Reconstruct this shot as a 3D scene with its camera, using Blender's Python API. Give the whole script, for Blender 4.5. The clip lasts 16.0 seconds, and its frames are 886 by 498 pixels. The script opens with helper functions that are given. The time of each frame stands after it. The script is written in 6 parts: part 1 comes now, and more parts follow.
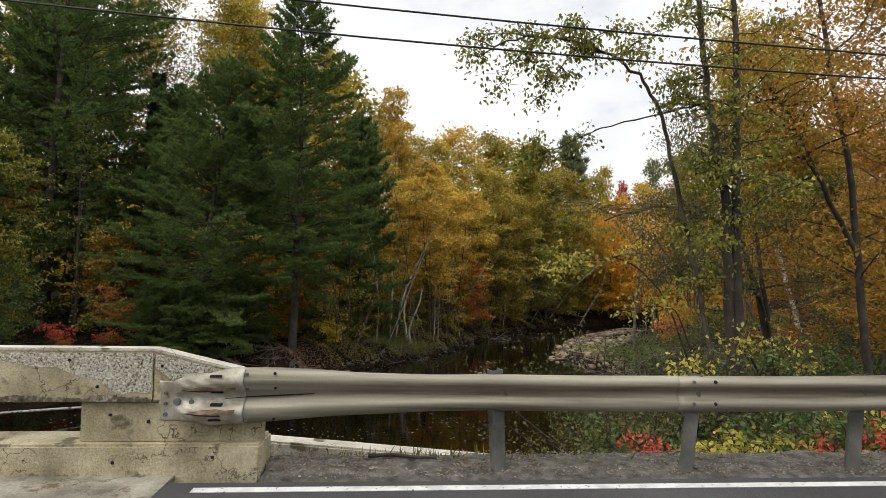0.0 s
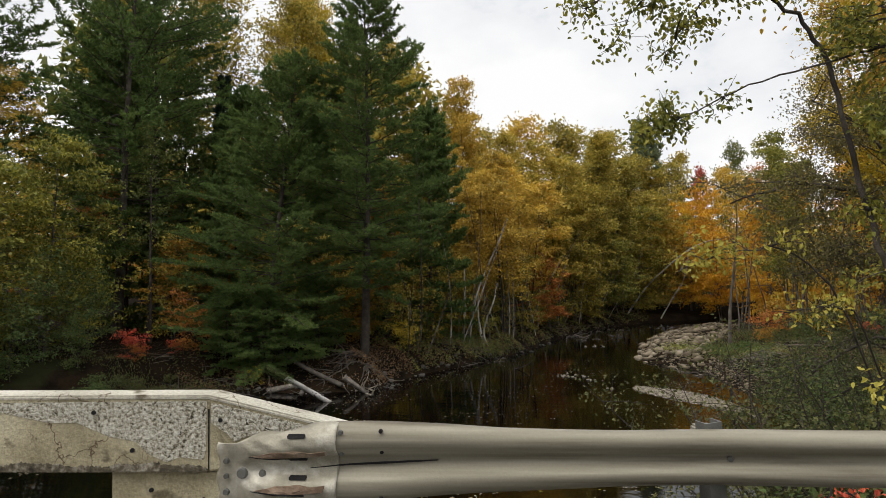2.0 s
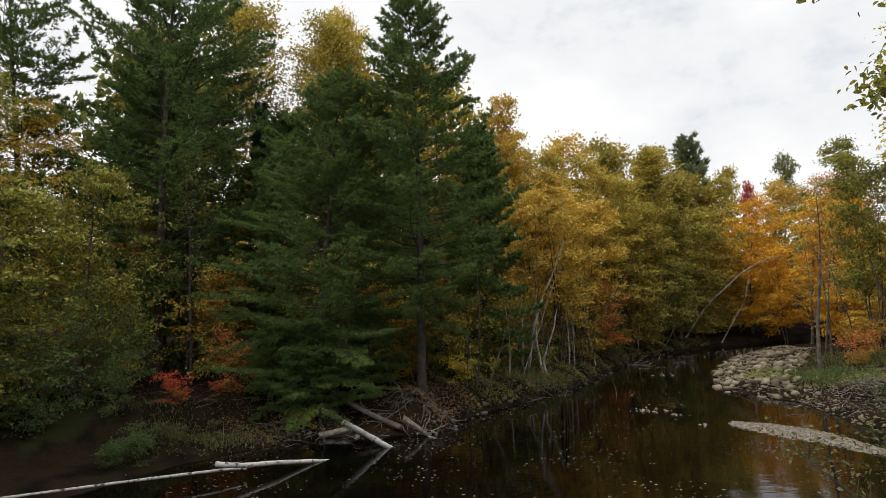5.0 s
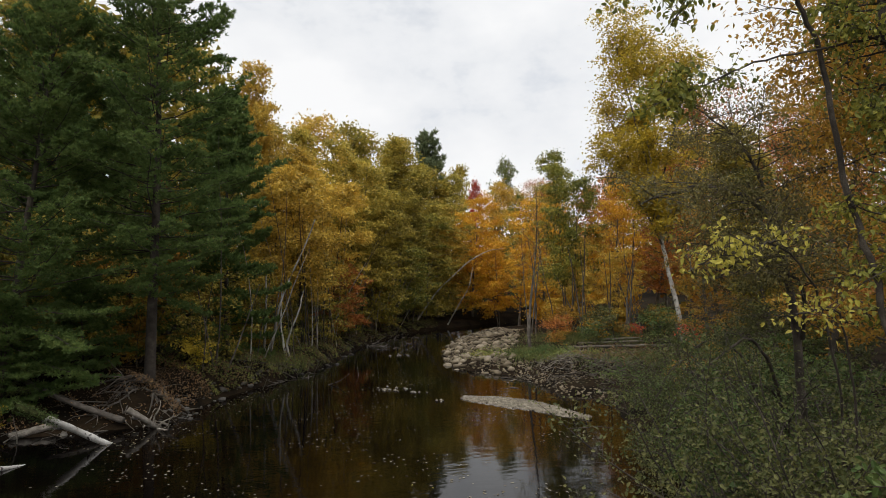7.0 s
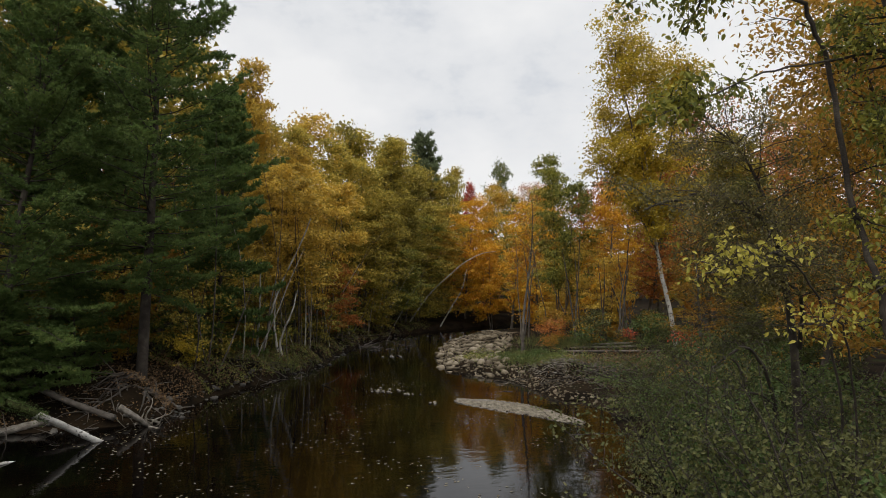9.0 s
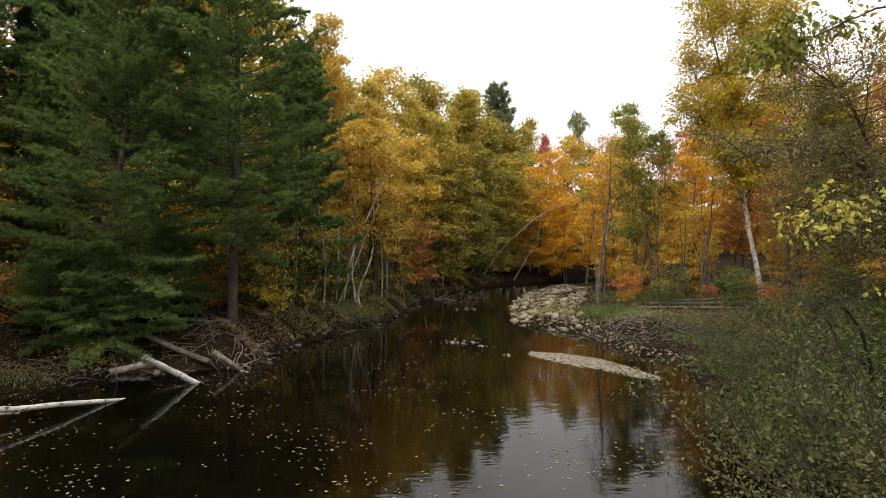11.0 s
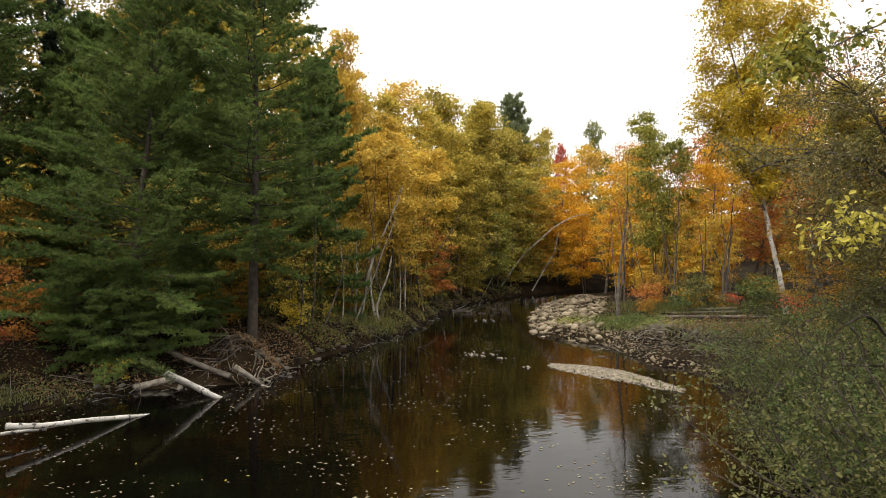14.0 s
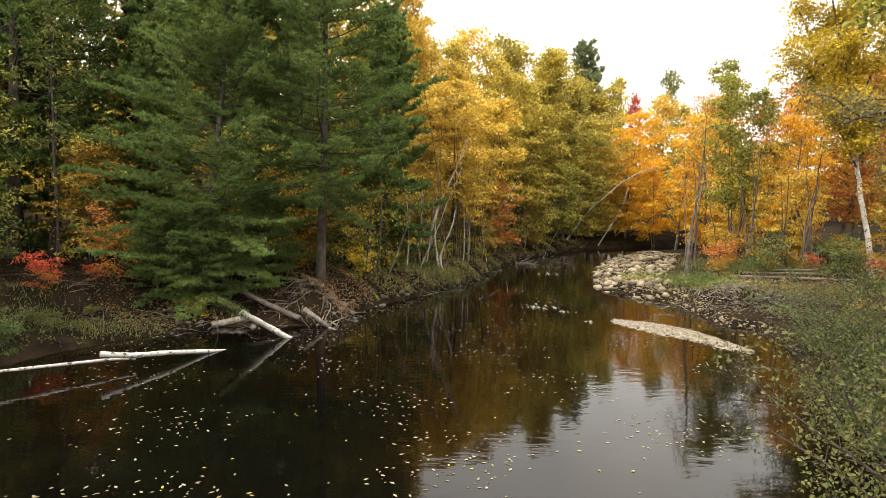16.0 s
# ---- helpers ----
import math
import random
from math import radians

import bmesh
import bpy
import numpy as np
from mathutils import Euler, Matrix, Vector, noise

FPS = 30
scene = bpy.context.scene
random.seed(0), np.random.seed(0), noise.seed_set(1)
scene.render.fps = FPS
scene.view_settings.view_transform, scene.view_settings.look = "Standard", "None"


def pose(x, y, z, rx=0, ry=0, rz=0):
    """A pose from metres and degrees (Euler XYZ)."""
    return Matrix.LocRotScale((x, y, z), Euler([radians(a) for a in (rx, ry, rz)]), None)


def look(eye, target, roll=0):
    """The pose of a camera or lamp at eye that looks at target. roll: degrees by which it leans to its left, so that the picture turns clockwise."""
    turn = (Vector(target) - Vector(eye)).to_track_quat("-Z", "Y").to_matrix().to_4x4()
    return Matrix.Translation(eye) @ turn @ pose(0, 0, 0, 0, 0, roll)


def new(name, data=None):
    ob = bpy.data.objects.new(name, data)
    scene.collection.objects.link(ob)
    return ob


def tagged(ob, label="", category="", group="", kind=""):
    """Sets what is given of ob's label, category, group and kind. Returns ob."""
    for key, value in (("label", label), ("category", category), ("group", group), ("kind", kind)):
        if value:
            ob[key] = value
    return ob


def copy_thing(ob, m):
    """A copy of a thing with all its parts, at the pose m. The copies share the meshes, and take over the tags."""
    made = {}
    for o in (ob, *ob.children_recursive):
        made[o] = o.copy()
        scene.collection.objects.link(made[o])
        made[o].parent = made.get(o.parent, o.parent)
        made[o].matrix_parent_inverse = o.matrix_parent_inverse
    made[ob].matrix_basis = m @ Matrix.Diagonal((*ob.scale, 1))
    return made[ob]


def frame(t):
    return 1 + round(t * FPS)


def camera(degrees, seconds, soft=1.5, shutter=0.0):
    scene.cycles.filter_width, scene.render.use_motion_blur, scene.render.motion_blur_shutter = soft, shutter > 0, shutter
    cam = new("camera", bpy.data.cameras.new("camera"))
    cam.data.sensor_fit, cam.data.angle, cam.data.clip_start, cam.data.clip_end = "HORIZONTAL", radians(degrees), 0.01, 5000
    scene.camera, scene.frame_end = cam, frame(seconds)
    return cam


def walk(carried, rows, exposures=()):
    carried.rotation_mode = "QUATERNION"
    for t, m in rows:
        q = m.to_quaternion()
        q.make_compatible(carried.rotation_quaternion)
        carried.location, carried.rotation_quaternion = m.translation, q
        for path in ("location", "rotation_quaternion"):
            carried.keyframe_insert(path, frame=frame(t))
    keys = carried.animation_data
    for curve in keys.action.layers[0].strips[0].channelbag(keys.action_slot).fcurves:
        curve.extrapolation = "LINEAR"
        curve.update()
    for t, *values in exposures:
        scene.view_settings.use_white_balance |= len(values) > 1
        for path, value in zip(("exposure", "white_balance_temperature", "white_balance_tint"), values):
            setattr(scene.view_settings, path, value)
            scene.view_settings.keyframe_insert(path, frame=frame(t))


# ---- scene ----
cam = camera(72.0, 16.0, soft=0.65)
PATH = [
    (0, (0.102, -0.485, 1.648), (0.11, 1.514, 1.725), 1.1),
    (0.5, (-0.011, -0.091, 1.655), (0.018, 1.908, 1.706), -2.2),
    (1, (-0.114, 0.345, 1.648), (-0.067, 2.342, 1.736), 1.3),
    (1.5, (-0.323, 0.735, 1.685), (-0.203, 2.73, 1.736), -1.9),
    (2, (-0.571, 1.25, 1.693), (-0.766, 3.24, 1.756), -0.4),
    (2.5, (-0.821, 1.693, 1.683), (-0.9, 3.688, 1.794), -1.2),
    (3, (-0.937, 1.949, 1.714), (-1.095, 3.937, 1.867), 1.0),
    (3.2, (-1.089, 2.073, 1.653), (-1.293, 4.057, 1.795), 0.2),
    (5.3, (-2.36, 3.588, 1.635), (-2.638, 5.561, 1.804), -2.2),
    (5.5, (-2.482, 3.719, 1.712), (-2.613, 5.704, 1.918), -0.7),
    (6, (-2.924, 3.896, 1.592), (-2.776, 5.883, 1.755), -2.4),
    (6.5, (-2.985, 4.033, 1.607), (-2.656, 6.001, 1.734), -0.6),
    (7, (-2.946, 3.95, 1.573), (-2.381, 5.867, 1.66), -0.1),
    (7.5, (-3.016, 3.961, 1.599), (-2.337, 5.839, 1.71), 0.2),
    (8, (-3.027, 3.921, 1.595), (-2.396, 5.811, 1.771), -0.2),
    (8.5, (-3.036, 4.024, 1.602), (-2.413, 5.922, 1.7), 1.4),
    (9, (-3.102, 4.035, 1.6), (-2.513, 5.944, 1.692), 1.0),
    (9.5, (-3.123, 4.046, 1.592), (-2.588, 5.973, 1.622), 1.1),
    (9.7, (-3.102, 4.056, 1.594), (-2.619, 5.997, 1.603), 1.3),
    (11.8, (-3.166, 3.998, 1.682), (-2.815, 5.965, 1.607), 1.0),
    (12, (-3.158, 3.997, 1.696), (-2.808, 5.965, 1.631), 0.9),
    (12.5, (-3.222, 4.008, 1.706), (-2.897, 5.98, 1.62), 0.9),
    (13, (-3.157, 4.01, 1.704), (-2.843, 5.984, 1.651), 0.9),
    (13.5, (-3.178, 3.997, 1.707), (-2.859, 5.971, 1.675), 0.5),
    (14, (-3.162, 3.987, 1.706), (-2.859, 5.963, 1.675), 0.2),
    (14.5, (-3.159, 3.995, 1.706), (-2.888, 5.976, 1.669), 0.1),
    (15, (-3.147, 3.99, 1.689), (-2.918, 5.975, 1.614), 0.8),
    (15.5, (-3.16, 3.995, 1.697), (-3.026, 5.985, 1.538), 0.8),
    (16, (-3.157, 3.953, 1.689), (-3.062, 5.941, 1.496), 1.4),
]
EXPOSURES = [(0.0, 0.0, 6500, 10), (1.5, -0.05, 6500, 10), (2.0, -0.12, 6500, 10), (2.5, -0.18, 6500, 10), (3.2, -0.1, 6500, 10), (5.3, -0.1, 6500, 10), (5.5, -0.1, 6500, 10), (6.0, -0.3, 6450, 10), (6.5, -0.3, 6450, 10), (7.0, -0.17, 6450, 10), (7.5, -0.22, 6450, 10), (8.5, -0.32, 6450, 10), (9.7, -0.27, 6500, 10), (11.8, 0.75, 7000, 10), (13.0, 0.82, 7050, 10), (13.5, 0.7, 7050, 10), (14.0, 0.6, 7050, 10), (15.0, 0.7, 7050, 10), (15.5, 0.98, 7150, 10), (16.0, 1.28, 7250, 10)]
walk(cam, [(t, look(eye, target, roll)) for t, eye, target, roll in PATH], EXPOSURES)

# ---------------------------------------------------------------- sky and sun
world = bpy.data.worlds.new("sky")
scene.world = world
world.use_nodes = True
wn = world.node_tree
wn.nodes.clear()
SUN_EL, SUN_ROT = radians(48), radians(-125)
out = wn.nodes.new("ShaderNodeOutputWorld")
bg_sky = wn.nodes.new("ShaderNodeBackground")
bg_cloud = wn.nodes.new("ShaderNodeBackground")
mix = wn.nodes.new("ShaderNodeMixShader")
nish = wn.nodes.new("ShaderNodeTexSky")
nish.sky_type, nish.sun_disc, nish.sun_elevation, nish.sun_rotation = "NISHITA", False, SUN_EL, SUN_ROT
bg_sky.inputs["Strength"].default_value = 0.12
tc = wn.nodes.new("ShaderNodeTexCoord")
mp = wn.nodes.new("ShaderNodeMapping")
mp.inputs["Scale"].default_value = (1.0, 1.0, 1.7)
nz = wn.nodes.new("ShaderNodeTexNoise")
nz.inputs["Scale"].default_value, nz.inputs["Detail"].default_value, nz.inputs["Roughness"].default_value = 3.0, 6.0, 0.55
ramp = wn.nodes.new("ShaderNodeValToRGB")
ramp.color_ramp.elements[0].position, ramp.color_ramp.elements[0].color = 0.34, (0.82, 0.84, 0.87, 1)
ramp.color_ramp.elements[1].position, ramp.color_ramp.elements[1].color = 0.55, (1.0, 1.0, 1.0, 1)
cover = wn.nodes.new("ShaderNodeMapRange")
cover.inputs["From Min"].default_value, cover.inputs["From Max"].default_value = 0.30, 0.40
cover.inputs["To Min"].default_value, cover.inputs["To Max"].default_value = 0.75, 1.0
wn.links.new(tc.outputs["Generated"], mp.inputs["Vector"])
wn.links.new(mp.outputs["Vector"], nz.inputs["Vector"])
wn.links.new(nz.outputs["Fac"], ramp.inputs["Fac"])
wn.links.new(nz.outputs["Fac"], cover.inputs["Value"])
sep = wn.nodes.new("ShaderNodeSeparateXYZ")
high = wn.nodes.new("ShaderNodeMapRange")
high.inputs["From Min"].default_value, high.inputs["From Max"].default_value = 0.5, 1.0
high.inputs["To Min"].default_value, high.inputs["To Max"].default_value = 1.08, 2.9
wn.links.new(tc.outputs["Generated"], sep.inputs["Vector"])
wn.links.new(sep.outputs["Z"], high.inputs["Value"])
wn.links.new(high.outputs["Result"], bg_cloud.inputs["Strength"])
wn.links.new(ramp.outputs["Color"], bg_cloud.inputs["Color"])
wn.links.new(nish.outputs["Color"], bg_sky.inputs["Color"])
wn.links.new(cover.outputs["Result"], mix.inputs["Fac"])
wn.links.new(bg_sky.outputs[0], mix.inputs[1])
wn.links.new(bg_cloud.outputs[0], mix.inputs[2])
wn.links.new(mix.outputs[0], out.inputs["Surface"])

sun = new("sun", bpy.data.lights.new("sun", "SUN"))
sun.data.energy, sun.data.angle, sun.data.color = 1.6, radians(20), (1.0, 0.95, 0.87)
sun.matrix_world = look((-34, -4, 45), (0, 20, 0))

# ---------------------------------------------------------------- materials


def material(name, colors, scale=4.0, rough=0.85, bump=0.3, bump_scale=40.0, fine=0.35, spec=0.3, metal=0.0, spots=None, obj_random=0.0, stretch=None):
    """A surface with two scales of colour noise (a ramp of colours) and fine relief. spots: (colour, scale, threshold)."""
    m = bpy.data.materials.new(name)
    m.use_nodes = True
    n, l = m.node_tree.nodes, m.node_tree.links
    b = n["Principled BSDF"]
    b.inputs["Roughness"].default_value, b.inputs["Metallic"].default_value = rough, metal
    b.inputs["Specular IOR Level"].default_value = spec
    g = n.new("ShaderNodeNewGeometry")
    big = n.new("ShaderNodeTexNoise")
    big.inputs["Scale"].default_value, big.inputs["Detail"].default_value = scale, 8.0
    if stretch:
        sm = n.new("ShaderNodeMapping")
        sm.inputs["Scale"].default_value = stretch
        l.new(g.outputs["Position"], sm.inputs["Vector"])
        l.new(sm.outputs["Vector"], big.inputs["Vector"])
    else:
        l.new(g.outputs["Position"], big.inputs["Vector"])
    r = n.new("ShaderNodeValToRGB")
    el = r.color_ramp.elements
    while len(el) < len(colors):
        el.new(0.5)
    for k, c in enumerate(colors):
        el[k].position = 0.3 + 0.4 * k / max(1, len(colors) - 1)
        el[k].color = (*c, 1)
    fac = big.outputs["Fac"]
    if obj_random:
        oi = n.new("ShaderNodeObjectInfo")
        ma = n.new("ShaderNodeMath")
        ma.operation = "MULTIPLY_ADD"
        ma.inputs[1].default_value, ma.inputs[2].default_value = obj_random, -obj_random / 2
        l.new(oi.outputs["Random"], ma.inputs[0])
        ad = n.new("ShaderNodeMath")
        l.new(fac, ad.inputs[0])
        l.new(ma.outputs[0], ad.inputs[1])
        fac = ad.outputs[0]
    l.new(fac, r.inputs["Fac"])
    small = n.new("ShaderNodeTexNoise")
    small.inputs["Scale"].default_value, small.inputs["Detail"].default_value, small.inputs["Roughness"].default_value = bump_scale, 6.0, 0.65
    l.new(g.outputs["Position"], small.inputs["Vector"])
    mixc = n.new("ShaderNodeMix")
    mixc.data_type, mixc.blend_type = "RGBA", "OVERLAY"
    mixc.inputs[0].default_value = fine
    l.new(r.outputs["Color"], mixc.inputs[6])
    l.new(small.outputs["Fac"], mixc.inputs[7])
    col = mixc.outputs[2]
    if spots:
        sp = n.new("ShaderNodeTexNoise")
        sp.inputs["Scale"].default_value, sp.inputs["Detail"].default_value = spots[1], 4.0
        l.new(g.outputs["Position"], sp.inputs["Vector"])
        mr = n.new("ShaderNodeMapRange")
        mr.inputs["From Min"].default_value, mr.inputs["From Max"].default_value = spots[2], spots[2] + 0.06
        l.new(sp.outputs["Fac"], mr.inputs["Value"])
        ms = n.new("ShaderNodeMix")
        ms.data_type = "RGBA"
        l.new(mr.outputs["Result"], ms.inputs[0])
        l.new(col, ms.inputs[6])
        ms.inputs[7].default_value = (*spots[0], 1)
        col = ms.outputs[2]
    l.new(col, b.inputs["Base Color"])
    bp = n.new("ShaderNodeBump")
    bp.inputs["Strength"].default_value, bp.inputs["Distance"].default_value = bump, 0.02
    l.new(small.outputs["Fac"], bp.inputs["Height"])
    l.new(bp.outputs["Normal"], b.inputs["Normal"])
    return m


def leaf_material(name, colors, through_light=0.35, patch=0.6):
    """Leaves: each one takes its own tint, with wide patches over the crown; light passes through."""
    m = bpy.data.materials.new(name)
    m.use_nodes = True
    n, l = m.node_tree.nodes, m.node_tree.links
    n.clear()
    o = n.new("ShaderNodeOutputMaterial")
    g = n.new("ShaderNodeNewGeometry")
    nz = n.new("ShaderNodeTexNoise")
    nz.inputs["Scale"].default_value, nz.inputs["Detail"].default_value = patch, 3.0
    l.new(g.outputs["Position"], nz.inputs["Vector"])
    oi = n.new("ShaderNodeObjectInfo")
    a = n.new("ShaderNodeMath")
    a.operation = "MULTIPLY_ADD"
    a.inputs[1].default_value = 0.62
    l.new(g.outputs["Random Per Island"], a.inputs[0])
    b2 = n.new("ShaderNodeMath")
    b2.operation = "MULTIPLY_ADD"
    b2.inputs[1].default_value, b2.inputs[2].default_value = 0.9, -0.26
    l.new(nz.outputs["Fac"], b2.inputs[0])
    l.new(b2.outputs[0], a.inputs[2])
    c2 = n.new("ShaderNodeMath")
    c2.operation = "MULTIPLY_ADD"
    c2.inputs[1].default_value = 0.24
    l.new(oi.outputs["Random"], c2.inputs[0])
    c3 = n.new("ShaderNodeMath")
    c3.inputs[1].default_value = -0.12
    l.new(a.outputs[0], c3.inputs[0])
    l.new(c3.outputs[0], c2.inputs[2])
    r = n.new("ShaderNodeValToRGB")
    el = r.color_ramp.elements
    while len(el) < len(colors):
        el.new(0.5)
    for k, c in enumerate(colors):
        el[k].position = 0.05 + 0.9 * k / (len(colors) - 1)
        el[k].color = (*c, 1)
    l.new(c2.outputs[0], r.inputs["Fac"])
    d = n.new("ShaderNodeBsdfPrincipled")
    d.inputs["Roughness"].default_value, d.inputs["Specular IOR Level"].default_value = 0.6, 0.25
    t = n.new("ShaderNodeBsdfTranslucent")
    mx = n.new("ShaderNodeMixShader")
    mx.inputs[0].default_value = through_light
    l.new(r.outputs["Color"], d.inputs["Base Color"])
    l.new(r.outputs["Color"], t.inputs["Color"])
    l.new(d.outputs[0], mx.inputs[1])
    l.new(t.outputs[0], mx.inputs[2])
    l.new(mx.outputs[0], o.inputs["Surface"])
    return m


GOLD = leaf_material("gold_leaves", [(0.22, 0.165, 0.038), (0.44, 0.31, 0.055), (0.63, 0.415, 0.062), (0.72, 0.53, 0.095)], 0.36)
YELLOW = leaf_material("yellow_leaves", [(0.24, 0.19, 0.03), (0.45, 0.34, 0.035), (0.60, 0.45, 0.045), (0.68, 0.52, 0.07)], 0.42)
BROWN_GREEN = leaf_material("brown_green_leaves", [(0.06, 0.056, 0.02), (0.11, 0.10, 0.034), (0.17, 0.145, 0.05), (0.26, 0.20, 0.07)], 0.36)
PALE_YELLOW = leaf_material("pale_yellow_leaves", [(0.16, 0.16, 0.03), (0.32, 0.29, 0.05), (0.46, 0.40, 0.07), (0.55, 0.47, 0.10)], 0.4)
OLIVE = leaf_material("olive_leaves", [(0.125, 0.115, 0.025), (0.27, 0.232, 0.042), (0.45, 0.35, 0.062), (0.62, 0.47, 0.09)], 0.36)
GREEN = leaf_material("green_leaves", [(0.038, 0.068, 0.018), (0.068, 0.105, 0.028), (0.10, 0.135, 0.038), (0.155, 0.175, 0.05)])
GREY_GREEN = leaf_material("grey_green_leaves", [(0.034, 0.042, 0.013), (0.066, 0.076, 0.023), (0.112, 0.116, 0.037), (0.17, 0.162, 0.056)], 0.36)
ORANGE = leaf_material("orange_leaves", [(0.36, 0.15, 0.02), (0.56, 0.275, 0.025), (0.68, 0.38, 0.03), (0.70, 0.49, 0.045)], 0.42)
AMBER = leaf_material("amber_leaves", [(0.12, 0.11, 0.022), (0.27, 0.165, 0.028), (0.43, 0.225, 0.033), (0.46, 0.32, 0.05)], 0.45)
RUSSET = leaf_material("russet_leaves", [(0.19, 0.07, 0.025), (0.36, 0.125, 0.035), (0.50, 0.19, 0.045), (0.46, 0.27, 0.06)], 0.4)
RED = leaf_material("red_leaves", [(0.22, 0.035, 0.025), (0.42, 0.07, 0.04), (0.58, 0.11, 0.055), (0.60, 0.20, 0.07)])
LIME = leaf_material("lime_leaves", [(0.085, 0.10, 0.022), (0.18, 0.185, 0.035), (0.32, 0.295, 0.05), (0.52, 0.43, 0.06)])
WOODS = leaf_material("mixed_autumn_woods", [(0.06, 0.085, 0.025), (0.16, 0.155, 0.03), (0.32, 0.26, 0.035), (0.48, 0.31, 0.03), (0.40, 0.17, 0.03), (0.16, 0.15, 0.03)], 0.4, 0.11)
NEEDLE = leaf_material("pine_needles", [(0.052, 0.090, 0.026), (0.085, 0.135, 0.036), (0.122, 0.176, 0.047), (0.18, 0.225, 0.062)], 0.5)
# pine needles made paler and greyer: distance haze mixed into the colour
HAZY_NEEDLE = leaf_material("hazy_far_pine_needles", [(0.09, 0.115, 0.06), (0.14, 0.17, 0.085), (0.20, 0.225, 0.12)], 0.45)
FRESH = leaf_material("fresh_green_leaves", [(0.06, 0.085, 0.022), (0.11, 0.135, 0.035), (0.19, 0.20, 0.05), (0.30, 0.28, 0.07)], 0.4)
SPRUCE = leaf_material("spruce_needles", [(0.015, 0.03, 0.017), (0.025, 0.045, 0.025), (0.035, 0.06, 0.033)], 0.1)
GRASS = leaf_material("grass_blades", [(0.05, 0.07, 0.02), (0.09, 0.115, 0.03), (0.15, 0.155, 0.05), (0.22, 0.19, 0.08)], 0.3)
LITTER = leaf_material("fallen_leaves", [(0.07, 0.05, 0.028), (0.14, 0.112, 0.064), (0.21, 0.185, 0.12), (0.30, 0.275, 0.205)], 0.1, 3.0)

GROUND_LITTER = leaf_material("brown_litter", [(0.045, 0.026, 0.013), (0.09, 0.052, 0.025), (0.15, 0.085, 0.036), (0.22, 0.14, 0.06)], 0.1, 3.0)
BARK = material("grey_bark", [(0.05, 0.042, 0.035), (0.10, 0.085, 0.07), (0.17, 0.15, 0.125)], 3.0, 0.9, 0.9, 45, 0.5)
MID_BARK = material("brown_grey_bark", [(0.035, 0.029, 0.024), (0.07, 0.06, 0.05), (0.12, 0.105, 0.09)], 3.0, 0.9, 0.9, 45, 0.5)
DARK_BARK = material("dark_bark", [(0.025, 0.02, 0.016), (0.05, 0.04, 0.032), (0.09, 0.075, 0.06)], 3.0, 0.9, 0.9, 45, 0.5)
BIRCH = material("birch_bark", [(0.16, 0.14, 0.11), (0.30, 0.28, 0.235), (0.46, 0.43, 0.38)], 2.0, 0.7, 0.4, 30, 0.4, spots=((0.05, 0.045, 0.04), 9.0, 0.60))
LOG_BIRCH = material("log_birch_bark", [(0.26, 0.245, 0.215), (0.42, 0.40, 0.365), (0.56, 0.54, 0.50)], 3.0, 0.65, 0.4, 30, 0.4, spots=((0.06, 0.05, 0.045), 8.0, 0.575))
DRIFT = material("drift_wood", [(0.07, 0.058, 0.045), (0.16, 0.14, 0.115), (0.30, 0.27, 0.23)], 5.0, 0.85, 0.6, 50, 0.4)
# damp dark soil, taken nearly black so its colour also holds the trees' shade
SHADED_SOIL = material("leaf_litter_soil_with_shade", [(0.004, 0.003, 0.002), (0.009, 0.0065, 0.0042), (0.018, 0.012, 0.007), (0.015, 0.012, 0.0065)], 0.9, 1.0, 1.0, 9.0, 0.75, spec=0.04, spots=((0.02, 0.022, 0.009), 0.35, 0.62))
MOSS = material("moss", [(0.015, 0.018, 0.007), (0.035, 0.04, 0.014), (0.07, 0.075, 0.03)], 9.0, 1.0, 1.0, 60, 0.6, spec=0.05)
STONE = material("river_stone", [(0.08, 0.061, 0.038), (0.16, 0.128, 0.084), (0.265, 0.22, 0.155)], 1.2, 0.8, 0.4, 25, 0.4, obj_random=0.35)
DARK_STONE = material("bank_stone", [(0.03, 0.027, 0.023), (0.065, 0.058, 0.05), (0.12, 0.11, 0.095)], 1.2, 0.8, 0.4, 25, 0.4, obj_random=0.35)
PEBBLE = material("pebbles", [(0.085, 0.072, 0.052), (0.16, 0.138, 0.102), (0.27, 0.24, 0.185)], 6.0, 0.85, 0.4, 60, 0.6)
ASPHALT = material("asphalt", [(0.048, 0.047, 0.046), (0.062, 0.061, 0.06), (0.08, 0.078, 0.075)], 0.7, 0.9, 0.8, 220, 0.85, spots=((0.03, 0.03, 0.03), 1.1, 0.66))
GRAVEL = material("gravel_shoulder", [(0.045, 0.04, 0.034), (0.09, 0.082, 0.07), (0.165, 0.15, 0.128)], 9.0, 0.95, 1.0, 110, 0.8)
PAINT = material("worn_road_paint", [(0.36, 0.355, 0.335), (0.50, 0.49, 0.47), (0.60, 0.59, 0.565)], 6.0, 0.7, 0.3, 120, 0.3, spots=((0.10, 0.10, 0.10), 22.0, 0.63))
STEEL = material("galvanised_steel", [(0.10, 0.083, 0.056), (0.19, 0.17, 0.125), (0.235, 0.214, 0.16), (0.30, 0.275, 0.212)], 2.2, 0.55, 0.06, 60, 0.14, spec=0.4, metal=0.35, stretch=(0.3, 1.0, 9.0))
